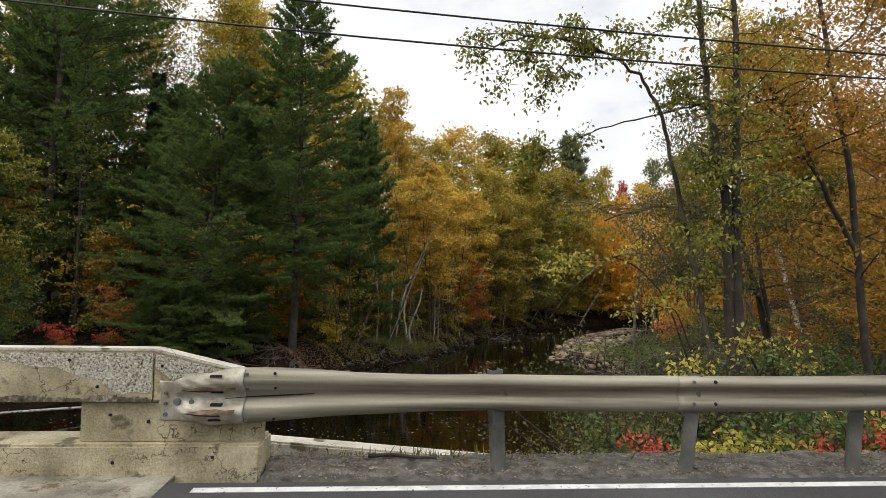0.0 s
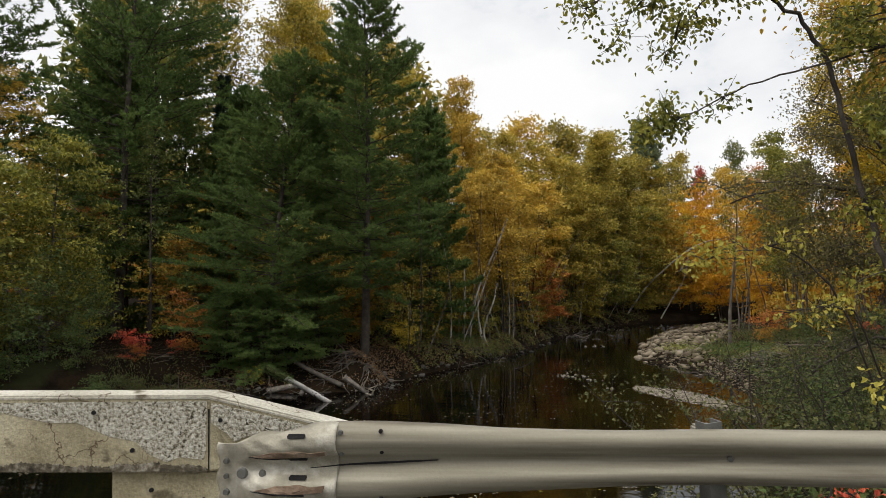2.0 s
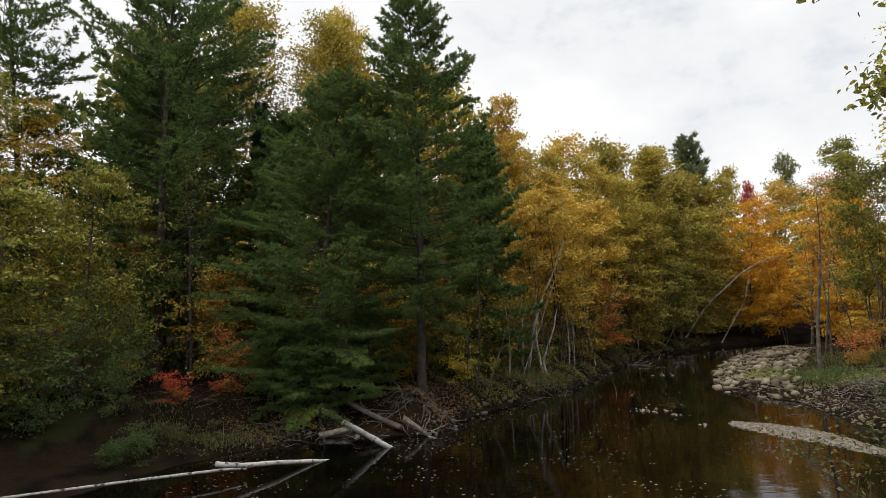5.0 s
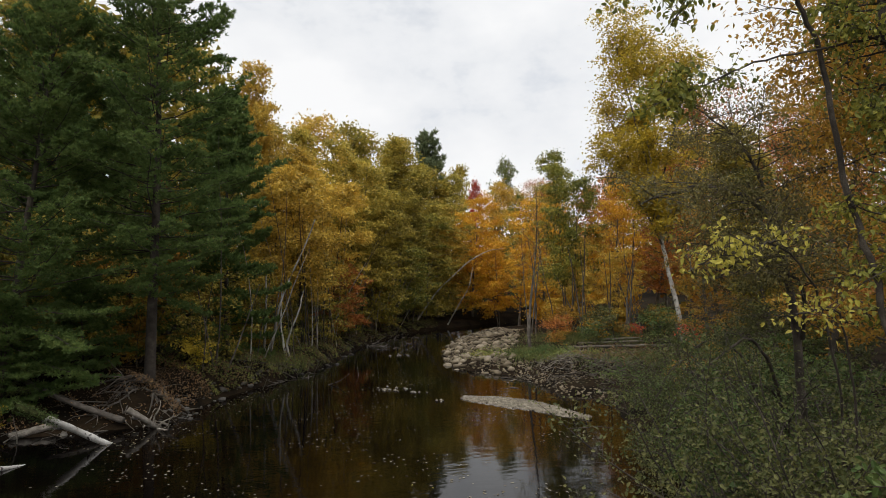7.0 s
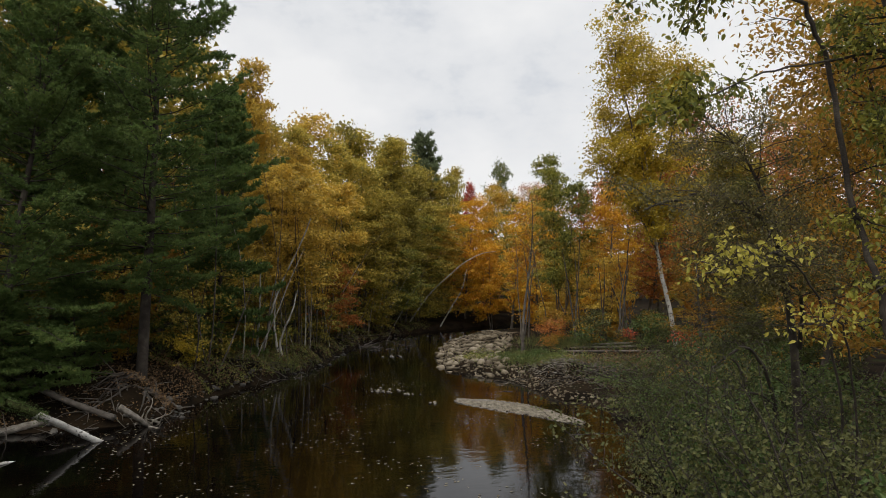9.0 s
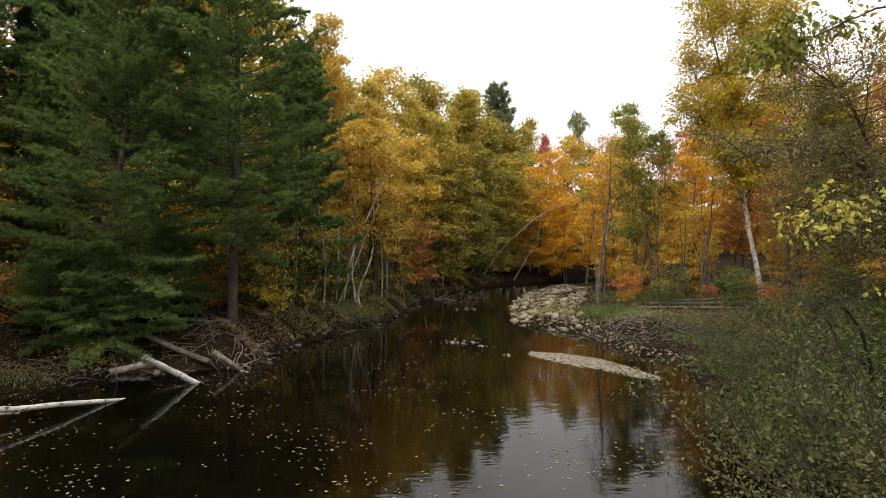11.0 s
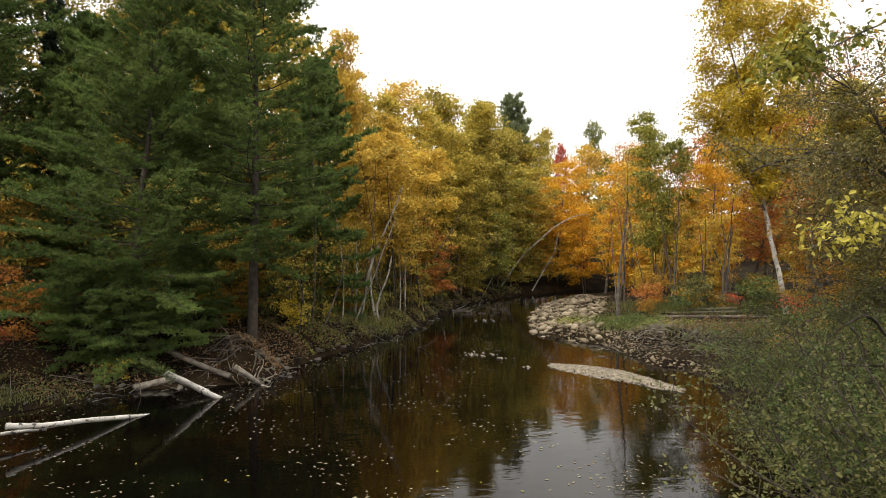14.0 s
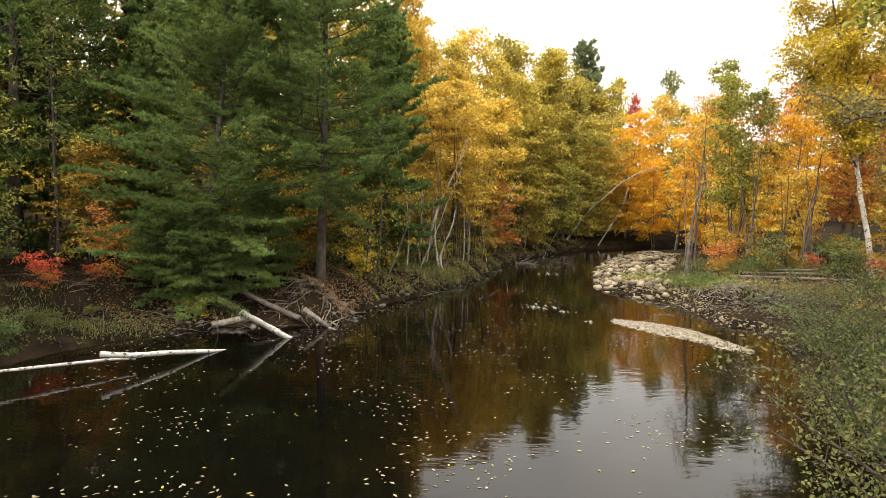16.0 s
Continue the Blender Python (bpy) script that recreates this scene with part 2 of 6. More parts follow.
STEEL_POST = material("grey_steel_post", [(0.07, 0.068, 0.06), (0.115, 0.112, 0.10), (0.17, 0.165, 0.15)], 4.0, 0.6, 0.2, 60, 0.3, metal=0.35)
BRIGHT_STEEL = material("scraped_steel", [(0.17, 0.155, 0.118), (0.28, 0.258, 0.20), (0.52, 0.49, 0.42)], 5.0, 0.5, 0.25, 50, 0.3, metal=0.35)
RUST = material("rusted_steel", [(0.10, 0.065, 0.042), (0.21, 0.145, 0.10), (0.36, 0.28, 0.20)], 7.0, 0.85, 0.4, 50, 0.5)
BLACK = material("black_cable", [(0.012, 0.012, 0.012), (0.02, 0.02, 0.02)], 3.0, 0.6, 0.1, 50, 0.1)
DARK_HOLE = material("dark_slot", [(0.006, 0.005, 0.005), (0.012, 0.01, 0.01)], 3.0, 0.9, 0.1, 50, 0.1)


def concrete_material(name, colors, aggregate):
    """Old concrete: stains, hairline cracks, and a rough face where the stones show."""
    m = material(name, colors, 2.4, 0.92, 0.7, 48, 0.7, spots=((0.11, 0.09, 0.055), 4.2, 0.60))
    n, l = m.node_tree.nodes, m.node_tree.links
    b = n["Principled BSDF"]
    src = b.inputs["Base Color"].links[0].from_socket
    g = n.new("ShaderNodeNewGeometry")
    vor = n.new("ShaderNodeTexVoronoi")
    vor.feature = "DISTANCE_TO_EDGE"
    vor.inputs["Scale"].default_value = 3.0
    wob = n.new("ShaderNodeTexNoise")
    wob.inputs["Scale"].default_value, wob.inputs["Detail"].default_value = 5.0, 6.0
    vm = n.new("ShaderNodeVectorMath")
    vm.operation = "MULTIPLY_ADD"
    vm.inputs[1].default_value = (0.5, 0.5, 0.5)
    l.new(g.outputs["Position"], wob.inputs["Vector"])
    l.new(wob.outputs["Color"], vm.inputs[0])
    l.new(g.outputs["Position"], vm.inputs[2])
    l.new(vm.outputs[0], vor.inputs["Vector"])
    cr = n.new("ShaderNodeMapRange")
    cr.inputs["From Min"].default_value, cr.inputs["From Max"].default_value = 0.005, 0.022
    cr.inputs["To Min"].default_value, cr.inputs["To Max"].default_value = 1.0, 0.0
    l.new(vor.outputs["Distance"], cr.inputs["Value"])
    pat = n.new("ShaderNodeTexNoise")
    pat.inputs["Scale"].default_value, pat.inputs["Detail"].default_value = 1.5, 2.0
    l.new(g.outputs["Position"], pat.inputs["Vector"])
    pr = n.new("ShaderNodeMapRange")
    pr.inputs["From Min"].default_value, pr.inputs["From Max"].default_value = 0.48, 0.56
    l.new(pat.outputs["Fac"], pr.inputs["Value"])
    mu = n.new("ShaderNodeMath")
    mu.operation = "MULTIPLY"
    l.new(cr.outputs["Result"], mu.inputs[0])
    l.new(pr.outputs["Result"], mu.inputs[1])
    m1 = n.new("ShaderNodeMix")
    m1.data_type = "RGBA"
    l.new(mu.outputs[0], m1.inputs[0])
    l.new(src, m1.inputs[6])
    m1.inputs[7].default_value = (0.10, 0.07, 0.04, 1)
    col = m1.outputs[2]
    if aggregate:
        st = n.new("ShaderNodeTexNoise")
        st.inputs["Scale"].default_value, st.inputs["Detail"].default_value = 52.0, 4.0
        st.inputs["Roughness"].default_value, st.inputs["Distortion"].default_value = 0.62, 0.15
        l.new(g.outputs["Position"], st.inputs["Vector"])
        rr = n.new("ShaderNodeValToRGB")
        rr.color_ramp.elements[0].position, rr.color_ramp.elements[0].color = 0.31, (0.06, 0.05, 0.034, 1)
        rr.color_ramp.elements[1].position, rr.color_ramp.elements[1].color = 0.72, (0.70, 0.68, 0.60, 1)
        for at, tone in ((0.40, (0.25, 0.22, 0.155, 1)), (0.48, (0.42, 0.39, 0.31, 1)), (0.58, (0.55, 0.525, 0.44, 1))):
            rr.color_ramp.elements.new(at).color = tone
        l.new(st.outputs["Fac"], rr.inputs["Fac"])
        pit = n.new("ShaderNodeTexVoronoi")
        pit.inputs["Scale"].default_value = 11.0
        l.new(vm.outputs[0], pit.inputs["Vector"])
        hole = n.new("ShaderNodeMapRange")
        hole.inputs["From Min"].default_value, hole.inputs["From Max"].default_value = 0.10, 0.15
        l.new(pit.outputs["Distance"], hole.inputs["Value"])
        deep = n.new("ShaderNodeMath")
        deep.operation = "MULTIPLY"
        l.new(st.outputs["Fac"], deep.inputs[0])
        l.new(hole.outputs["Result"], deep.inputs[1])
        bp = n.new("ShaderNodeBump")
        bp.inputs["Strength"].default_value, bp.inputs["Distance"].default_value = 1.0, 0.035
        l.new(deep.outputs[0], bp.inputs["Height"])
        l.new(bp.outputs["Normal"], b.inputs["Normal"])
        dk = n.new("ShaderNodeMix")
        dk.data_type = "RGBA"
        l.new(hole.outputs["Result"], dk.inputs[0])
        dk.inputs[6].default_value = (0.05, 0.042, 0.03, 1)
        l.new(rr.outputs["Color"], dk.inputs[7])
        col = dk.outputs[2]
    l.new(col, b.inputs["Base Color"])
    return m


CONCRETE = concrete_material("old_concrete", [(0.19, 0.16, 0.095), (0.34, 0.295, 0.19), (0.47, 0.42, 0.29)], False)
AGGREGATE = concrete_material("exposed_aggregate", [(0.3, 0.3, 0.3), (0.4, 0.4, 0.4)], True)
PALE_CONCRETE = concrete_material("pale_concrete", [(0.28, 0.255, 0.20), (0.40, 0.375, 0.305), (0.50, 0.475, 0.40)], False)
SPALLED = material("spalled_concrete", [(0.04, 0.033, 0.022), (0.12, 0.10, 0.068), (0.34, 0.31, 0.25)], 22.0, 1.0, 1.0, 70, 0.9)
GREY_CONCRETE = concrete_material("grey_concrete", [(0.10, 0.09, 0.068), (0.20, 0.185, 0.145), (0.34, 0.315, 0.255)], False)

# still, peat-dark river water with a faint ripple
WATER = bpy.data.materials.new("river_water")
WATER.use_nodes = True
n, l = WATER.node_tree.nodes, WATER.node_tree.links
b = n["Principled BSDF"]
b.inputs["Roughness"].default_value, b.inputs["IOR"].default_value = 0.03, 1.33
g = n.new("ShaderNodeNewGeometry")
bed = n.new("ShaderNodeTexNoise")
bed.inputs["Scale"].default_value, bed.inputs["Detail"].default_value = 0.12, 3.0
rmp = n.new("ShaderNodeValToRGB")
rmp.color_ramp.elements[0].position, rmp.color_ramp.elements[0].color = 0.40, (0.0015, 0.0012, 0.001, 1)
rmp.color_ramp.elements[1].position, rmp.color_ramp.elements[1].color = 0.65, (0.004, 0.002, 0.0008, 1)
l.new(g.outputs["Position"], bed.inputs["Vector"])
l.new(bed.outputs["Fac"], rmp.inputs["Fac"])
l.new(rmp.outputs["Color"], b.inputs["Base Color"])
rip = n.new("ShaderNodeTexNoise")
rip.inputs["Scale"].default_value, rip.inputs["Detail"].default_value = 1.6, 4.0
rmap = n.new("ShaderNodeMapping")
rmap.inputs["Scale"].default_value = (0.7, 1.6, 1.0)
l.new(g.outputs["Position"], rmap.inputs["Vector"])
l.new(rmap.outputs["Vector"], rip.inputs["Vector"])
wb = n.new("ShaderNodeBump")
wb.inputs["Strength"].default_value, wb.inputs["Distance"].default_value = 0.11, 0.05
l.new(rip.outputs["Fac"], wb.inputs["Height"])
l.new(wb.outputs["Normal"], b.inputs["Normal"])

# ---------------------------------------------------------------- mesh helpers


def mesh_np(name, verts, faces, smooth=False):
    """A mesh from arrays: verts (n, 3), and faces (m, k) that all have k corners."""
    verts, faces = np.asarray(verts, np.float32), np.asarray(faces, np.int32)
    me = bpy.data.meshes.new(name)
    me.vertices.add(len(verts))
    me.vertices.foreach_set("co", verts.ravel())
    me.loops.add(faces.size)
    me.loops.foreach_set("vertex_index", faces.ravel())
    me.polygons.add(len(faces))
    me.polygons.foreach_set("loop_start", np.arange(0, faces.size, faces.shape[1], dtype=np.int32))
    me.polygons.foreach_set("use_smooth", np.full(len(faces), smooth))
    me.update(calc_edges=True)
    return me


def put(name, me, mat, parent=None, label="", kind=""):
    ob = new(name, me)
    if not me.materials:
        me.materials.append(mat)
    if parent:
        ob.parent = parent
    return tagged(ob, label, kind=kind)


def part(name, bm, mat, parent, label=""):
    me = bpy.data.meshes.new(name)
    bm.to_mesh(me)
    bm.free()
    return put(name, me, mat, parent, label)


def box_bm(x0, x1, y0, y1, z0, z1, bevel=0.0, seg=2):
    bm = bmesh.new()
    bmesh.ops.create_cube(bm, size=1, matrix=Matrix.Translation(((x0 + x1) / 2, (y0 + y1) / 2, (z0 + z1) / 2)) @ Matrix.Diagonal((x1 - x0, y1 - y0, z1 - z0, 1)))
    if bevel:
        bmesh.ops.bevel(bm, geom=bm.edges[:], offset=bevel, segments=seg, affect="EDGES")
    return bm


def empty(name, x=0, y=0, z=0, rz=0):
    ob = new(name)
    ob.matrix_world = pose(x, y, z, 0, 0, rz)
    return ob


def tubes(lines, sides=5):
    """One set of verts and quads for many tapered tubes. lines: [(points (n, 3), radii (n))]."""
    vs, fs, base = [], [], 0
    ang = np.arange(sides) * 2 * np.pi / sides
    for pts, rad in lines:
        pts, rad = np.asarray(pts, float), np.asarray(rad, float)
        d = np.gradient(pts, axis=0)
        d /= np.linalg.norm(d, axis=1, keepdims=True) + 1e-9
        ref = np.where(np.abs(d[:, 2:3]) > 0.9, [[1.0, 0, 0]], [[0, 0, 1.0]])
        a = np.cross(d, ref)
        a /= np.linalg.norm(a, axis=1, keepdims=True) + 1e-9
        c = np.cross(d, a)
        ring = pts[:, None] + rad[:, None, None] * (np.cos(ang)[None, :, None] * a[:, None] + np.sin(ang)[None, :, None] * c[:, None])
        k = len(pts)
        vs.append(ring.reshape(-1, 3))
        i = (np.arange(k - 1)[:, None] * sides + np.arange(sides)[None]).ravel()
        j = (np.arange(k - 1)[:, None] * sides + (np.arange(sides)[None] + 1) % sides).ravel()
        fs.append(np.stack([i, j, j + sides, i + sides], 1) + base)
        base += k * sides
    return np.concatenate(vs), np.concatenate(fs)


def unit(v):
    return v / (np.linalg.norm(v, axis=-1, keepdims=True) + 1e-9)


def leaves(rng, centres, size, width=0.6, droop=0.5, fine=False, spread=None, tri=False):
    """Leaves at the given places, each folded along its midrib: verts and quads."""
    centres = np.asarray(centres)
    k = len(centres)
    way = unit(rng.normal(size=(k, 3)) * (1, 1, 0.7) - (0, 0, droop) + (0 if spread is None else spread))
    side = unit(np.cross(way, unit(rng.normal(size=(k, 3)) * (0.7, 0.7, 0.3) + (0, 0, 1.0))))
    up = np.cross(side, way)
    s = size * rng.uniform(0.65, 1.25, (k, 1))
    w = s * width * 0.5
    if tri:
        v = [centres + side * w - up * w * 0.2, centres + way * s + up * w * 0.2, centres - side * w]
        return np.stack(v, 1).reshape(-1, 3), np.arange(k)[:, None] * 3 + [[0, 1, 2]]
    if fine:
        v = [centres, centres + way * s * 0.3 + side * w + up * w * 0.35, centres + way * s * 0.68 + side * w * 0.8 + up * w * 0.2,
             centres + way * s - up * w * 0.3, centres + way * s * 0.68 - side * w * 0.8 + up * w * 0.2, centres + way * s * 0.3 - side * w + up * w * 0.35]
        i = np.arange(k)[:, None] * 6
        return np.stack(v, 1).reshape(-1, 3), np.concatenate([i + [0, 1, 2, 3], i + [0, 3, 4, 5]], 0)
    v = [centres, centres + way * s * 0.5 + side * w + up * w * 0.3, centres + way * s, centres + way * s * 0.5 - side * w + up * w * 0.3]
    return np.stack(v, 1).reshape(-1, 3), np.arange(k)[:, None] * 4 + [[0, 1, 2, 3]]


def wander(rng, start, way, length, steps, bend=0.12, lift=0.0):
    """A crooked line from start; lift turns it up (or down) as it goes."""
    pts, p, d = [np.array(start, float)], np.array(start, float), unit(np.array(way, float))
    for _ in range(steps):
        d = unit(d + rng.normal(size=3) * bend + (0, 0, lift / steps))
        p = p + d * length / steps
        pts.append(p)
    return np.array(pts)


def along(pts, f):
    x = np.clip(f, 0, 1) * (len(pts) - 1)
    i = min(int(x), len(pts) - 2)
    return pts[i] + (pts[i + 1] - pts[i]) * (x - i), unit(pts[i + 1] - pts[i])


def crown_on(rng, limbs, per_limb, twig, n_leaf, puff, start=0.25, flat=1.0):
    """Twigs on limbs and places for leaves: each twig carries one flat spray, with gaps between the sprays."""
    twigs, spots = [], []
    for pts, rad in limbs:
        for _ in range(per_limb):
            f = start + (1 - start) * rng.uniform() ** 0.8
            p, d = along(pts, f)
            w = unit(d * 0.5 + unit(rng.normal(size=3) * (1, 1, 0.5 * flat)) * 0.9)
            t = wander(rng, p, w, twig * rng.uniform(0.5, 1.2) * (1.15 - 0.5 * f), 2, 0.2)
            twigs.append((t, np.linspace(0.35, 0.1, 3) * min(0.05, rad[-1] * 1.5 + 0.012)))
            m = max(1, int(n_leaf * rng.uniform(0.4, 1.6)))
            q = rng.uniform(0.1, 1.1, m)[:, None] * (t[-1] - t[0]) + t[0] + rng.normal(size=(m, 3)) * puff * (1, 1, 0.55 * flat)
            q[:, 2] -= 0.5 * puff * (((q - t[0])[:, :2] ** 2).sum(1) / (twig * twig + 1e-6)).clip(0, 1.5)
            spots.append(q)
    return twigs, np.concatenate(spots)


def broadleaf(name, seed, height, base, radius, stems=1, limbs=30, per_limb=8, n_leaf=30, leaf=0.13, puff=0.22, top=0.55, lean=0.06, trunk_r=None, rise=0.9, bark=None, crown=None, twig=0.22, droop=0.4, flat=0.6, lift=0.15):
    """A broad-leaved tree at the origin: trunk and limbs, twigs and a crown of single leaves."""
    rng = np.random.default_rng(seed)
    tree = new(name)
    trunk_r = trunk_r or height * 0.011
    trunks, boughs = [], []
    for s in range(stems):
        off = rng.normal(size=3) * (0.18, 0.18, 0) * (stems > 1)
        way = np.array([rng.normal() * lean, rng.normal() * lean, 1.0]) + off * (0.5 if stems > 1 else 0)
        h = height * (1 if s == 0 else rng.uniform(0.7, 0.98))
        pts = wander(rng, np.array([off[0], off[1], -0.3]), way, h + 0.3, 9, 0.045, 0.1)
        rad = trunk_r * (0.75 if stems > 1 else 1) * np.linspace(1.0, 0.12, 10)
        rad[0] *= 1.35
        trunks.append((pts, rad))
        for k in range(limbs // stems):
            f = base + (0.985 - base) * (k + rng.uniform()) / (limbs // stems)
            p, d = along(pts, f)
            g = (f - base) / (1 - base)
            prof = np.interp(g, [0, 0.2, top, 0.85, 1.0], [0.55, 0.85, 1.0, 0.6, 0.22])
            az = k * 2.4 + rng.normal() * 0.5
            w = np.array([np.cos(az), np.sin(az), rise * (0.35 + g * 0.9)])
            ln = radius * prof * rng.uniform(0.6, 1.25)
            line = wander(rng, p, w, ln, 5, 0.16, lift)
            boughs.append((line, np.linspace(0.45, 0.12, 6) * np.interp(f, [0, 1], [rad[0] / 1.35, rad[-1] * 2]) * 0.8))
    tw, spots = crown_on(rng, boughs, per_limb, radius * twig * 1.6, n_leaf, puff, 0.25, flat)
    bark = bark or BARK
    put("trunk", mesh_np("trunk", *tubes(trunks, 8 if height > 6 else 5), True), bark, tree)
    put("branchwork", mesh_np("branchwork", *tubes(boughs + tw[::9], 3), True), bark, tree, kind="stuff")
    put("crown", mesh_np("crown", *leaves(rng, spots, leaf, 0.75, droop, tri=True)), crown or OLIVE, tree)
    return tree


def pine(name, seed, height, base, radius, dens=1.0, needle=0.14, lean=0.02, sides=7, mat=None, droop=0.0, power=0.5, wide=0.07, per=9, gap=0.05, tilt=(0.0, 0.0)):
    """A pine: tiers of boughs, level below and rising towards the top, each a flat plate of tufted twigs with gaps between the tiers."""
    rng = np.random.default_rng(seed)
    tree = new(name)
    trunk = wander(rng, (0, 0, -0.3), (tilt[0] + rng.normal() * lean, tilt[1] + rng.normal() * lean, 1), height + 0.3, 12, 0.014)
    rad = height * 0.0125 * np.linspace(1, 0.06, 13)
    boughs, twigs, tufts, ways = [], [], [], []
    z = base * height
    while z < height * 0.99:
        g = (z / height - base) / (1 - base)
        prof = radius * min(1.0, 0.62 + 1.6 * g) * (1 - g) ** power + 0.22
        first = rng.uniform(0, 6.283)
        count = rng.integers(4, 7) if g < 0.6 else rng.integers(5, 8)
        for k in range(count):
            az = first + 6.283 * k / count + rng.normal() * 0.25
            p, d = along(trunk, (z + rng.normal() * 0.10) / height)
            ln = prof * rng.uniform(0.5 + 0.3 * g, 1.2 - 0.05 * g)
            w = np.array([np.cos(az), np.sin(az), np.interp(g, [0, 0.35, 0.75, 1], [-0.10, 0.08, 0.40, 1.0]) - droop + rng.normal() * 0.13])
            line = wander(rng, p, w, ln, 6, 0.08, 0.30)
            boughs.append((line, np.linspace(0.030, 0.006, 7) * (0.35 + 0.17 * ln)))
            m = int(max(4, ln * 6.5 * dens))
            for q in range(m):
                f = 0.22 + 0.78 * (q + rng.uniform()) / m
                c, dd = along(line, f)
                s = unit(np.cross(dd, (0, 0, 1))) * rng.choice((-1, 1))
                tl = (0.22 + 0.30 * ln * (1.1 - f)) * rng.uniform(0.6, 1.2)
                e = c + unit(s * 0.85 + dd * 0.7 + np.array((0, 0, rng.normal() * 0.10 + 0.04))) * tl
                twigs.append((np.array([c, e]), np.array([0.008, 0.004])))
                for u in np.arange(0.25, 1.01, 0.19):
                    tufts.append(c + (e - c) * u + rng.normal(size=3) * (0.05, 0.05, 0.025))
                    ways.append(unit(e - c) * 0.6 + (0, 0, 0.45))
        z += height * gap * rng.uniform(0.75, 1.25) * (1 if g < 0.6 else 0.7)
    tufts, ways = np.array(tufts), np.array(ways)
    c = np.repeat(tufts, per, 0)
    w = unit(np.repeat(ways, per, 0) + rng.normal(size=(len(c), 3)) * 0.6)
    s = unit(np.cross(w, rng.normal(size=(len(c), 3))))
    ln = needle * rng.uniform(0.7, 1.25, (len(c), 1))
    v = np.stack([c - s * ln * wide, c + s * ln * wide, c + w * ln + s * ln * 0.03], 1).reshape(-1, 3)
    put("trunk", mesh_np("trunk", *tubes([(trunk, rad)], sides), True), DARK_BARK, tree)
    put("branchwork", mesh_np("branchwork", *tubes(boughs + twigs[::5], 3), True), DARK_BARK, tree, kind="stuff")
    put("foliage", mesh_np("foliage", v, np.arange(len(v)).reshape(-1, 3)), mat or NEEDLE, tree, kind="stuff")
    return tree


def recolour(thing, mat, name="crown"):
    for o in thing.children:
        if o.name.split(".")[0] == name:
            o.material_slots[0].link = "OBJECT"
            o.material_slots[0].material = mat
    return thing


# ---------------------------------------------------------------- ground and river
WATER_Z, ROAD_Z = -3.44, -0.08
LEFT_SHORE = [(-16, -60), (-16.5, 5), (-15.5, 18), (-13.8, 22.2), (-12.4, 24.05), (-11.4, 25.0), (-10.0, 26.0), (-5.8, 26.6), (-5.5, 28.5), (-4.7, 30.5), (-3.4, 32.4), (-2, 34.7), (-0.4, 37.1), (0.8, 38.8), (2.2, 43.2), (4.7, 48.6), (7.2, 52.6), (9.4, 55.8), (12.9, 59), (19, 63.4), (27, 67), (48, 73), (80, 76)]
RIGHT_SHORE = [(-1.2, -60), (-1.2, 6), (1.6, 9.5), (4.5, 12.5), (6.5, 15), (7.9, 19), (9.1, 22.8), (10.2, 25.1), (10.1, 26.6), (9.2, 27.2), (9.1, 29), (9.1, 32.1), (7.3, 35), (7.1, 37.3), (8, 40.8), (9.5, 45), (11.8, 50.4), (16.3, 56.3), (27, 61.5), (48, 66.5), (80, 69)]


def seg_dist(x, y, line):
    best = np.full(x.shape, 1e9)
    for (ax, ay), (bx, by) in zip(line[:-1], line[1:]):
        dx, dy = bx - ax, by - ay
        t = np.clip(((x - ax) * dx + (y - ay) * dy) / (dx * dx + dy * dy), 0, 1)
        best = np.minimum(best, np.hypot(x - ax - t * dx, y - ay - t * dy))
    return best


def in_river(x, y):
    poly = LEFT_SHORE + RIGHT_SHORE[::-1]
    inside = np.zeros(x.shape, bool)
    for (ax, ay), (bx, by) in zip(poly, poly[1:] + poly[:1]):
        if ay != by:
            inside ^= ((ay > y) != (by > y)) & (x < (bx - ax) * (y - ay) / (by - ay) + ax)
    return inside


def wave(x, y):
    return 0.5 * np.sin(x * 0.9 + 1.3 * np.sin(y * 0.7)) + 0.5 * np.sin(y * 1.1 + 1.7 * np.sin(x * 0.53 + 2)) + 0.35 * np.sin(2.3 * x + 1.1 * y) * np.sin(1.9 * y - 0.7 * x)


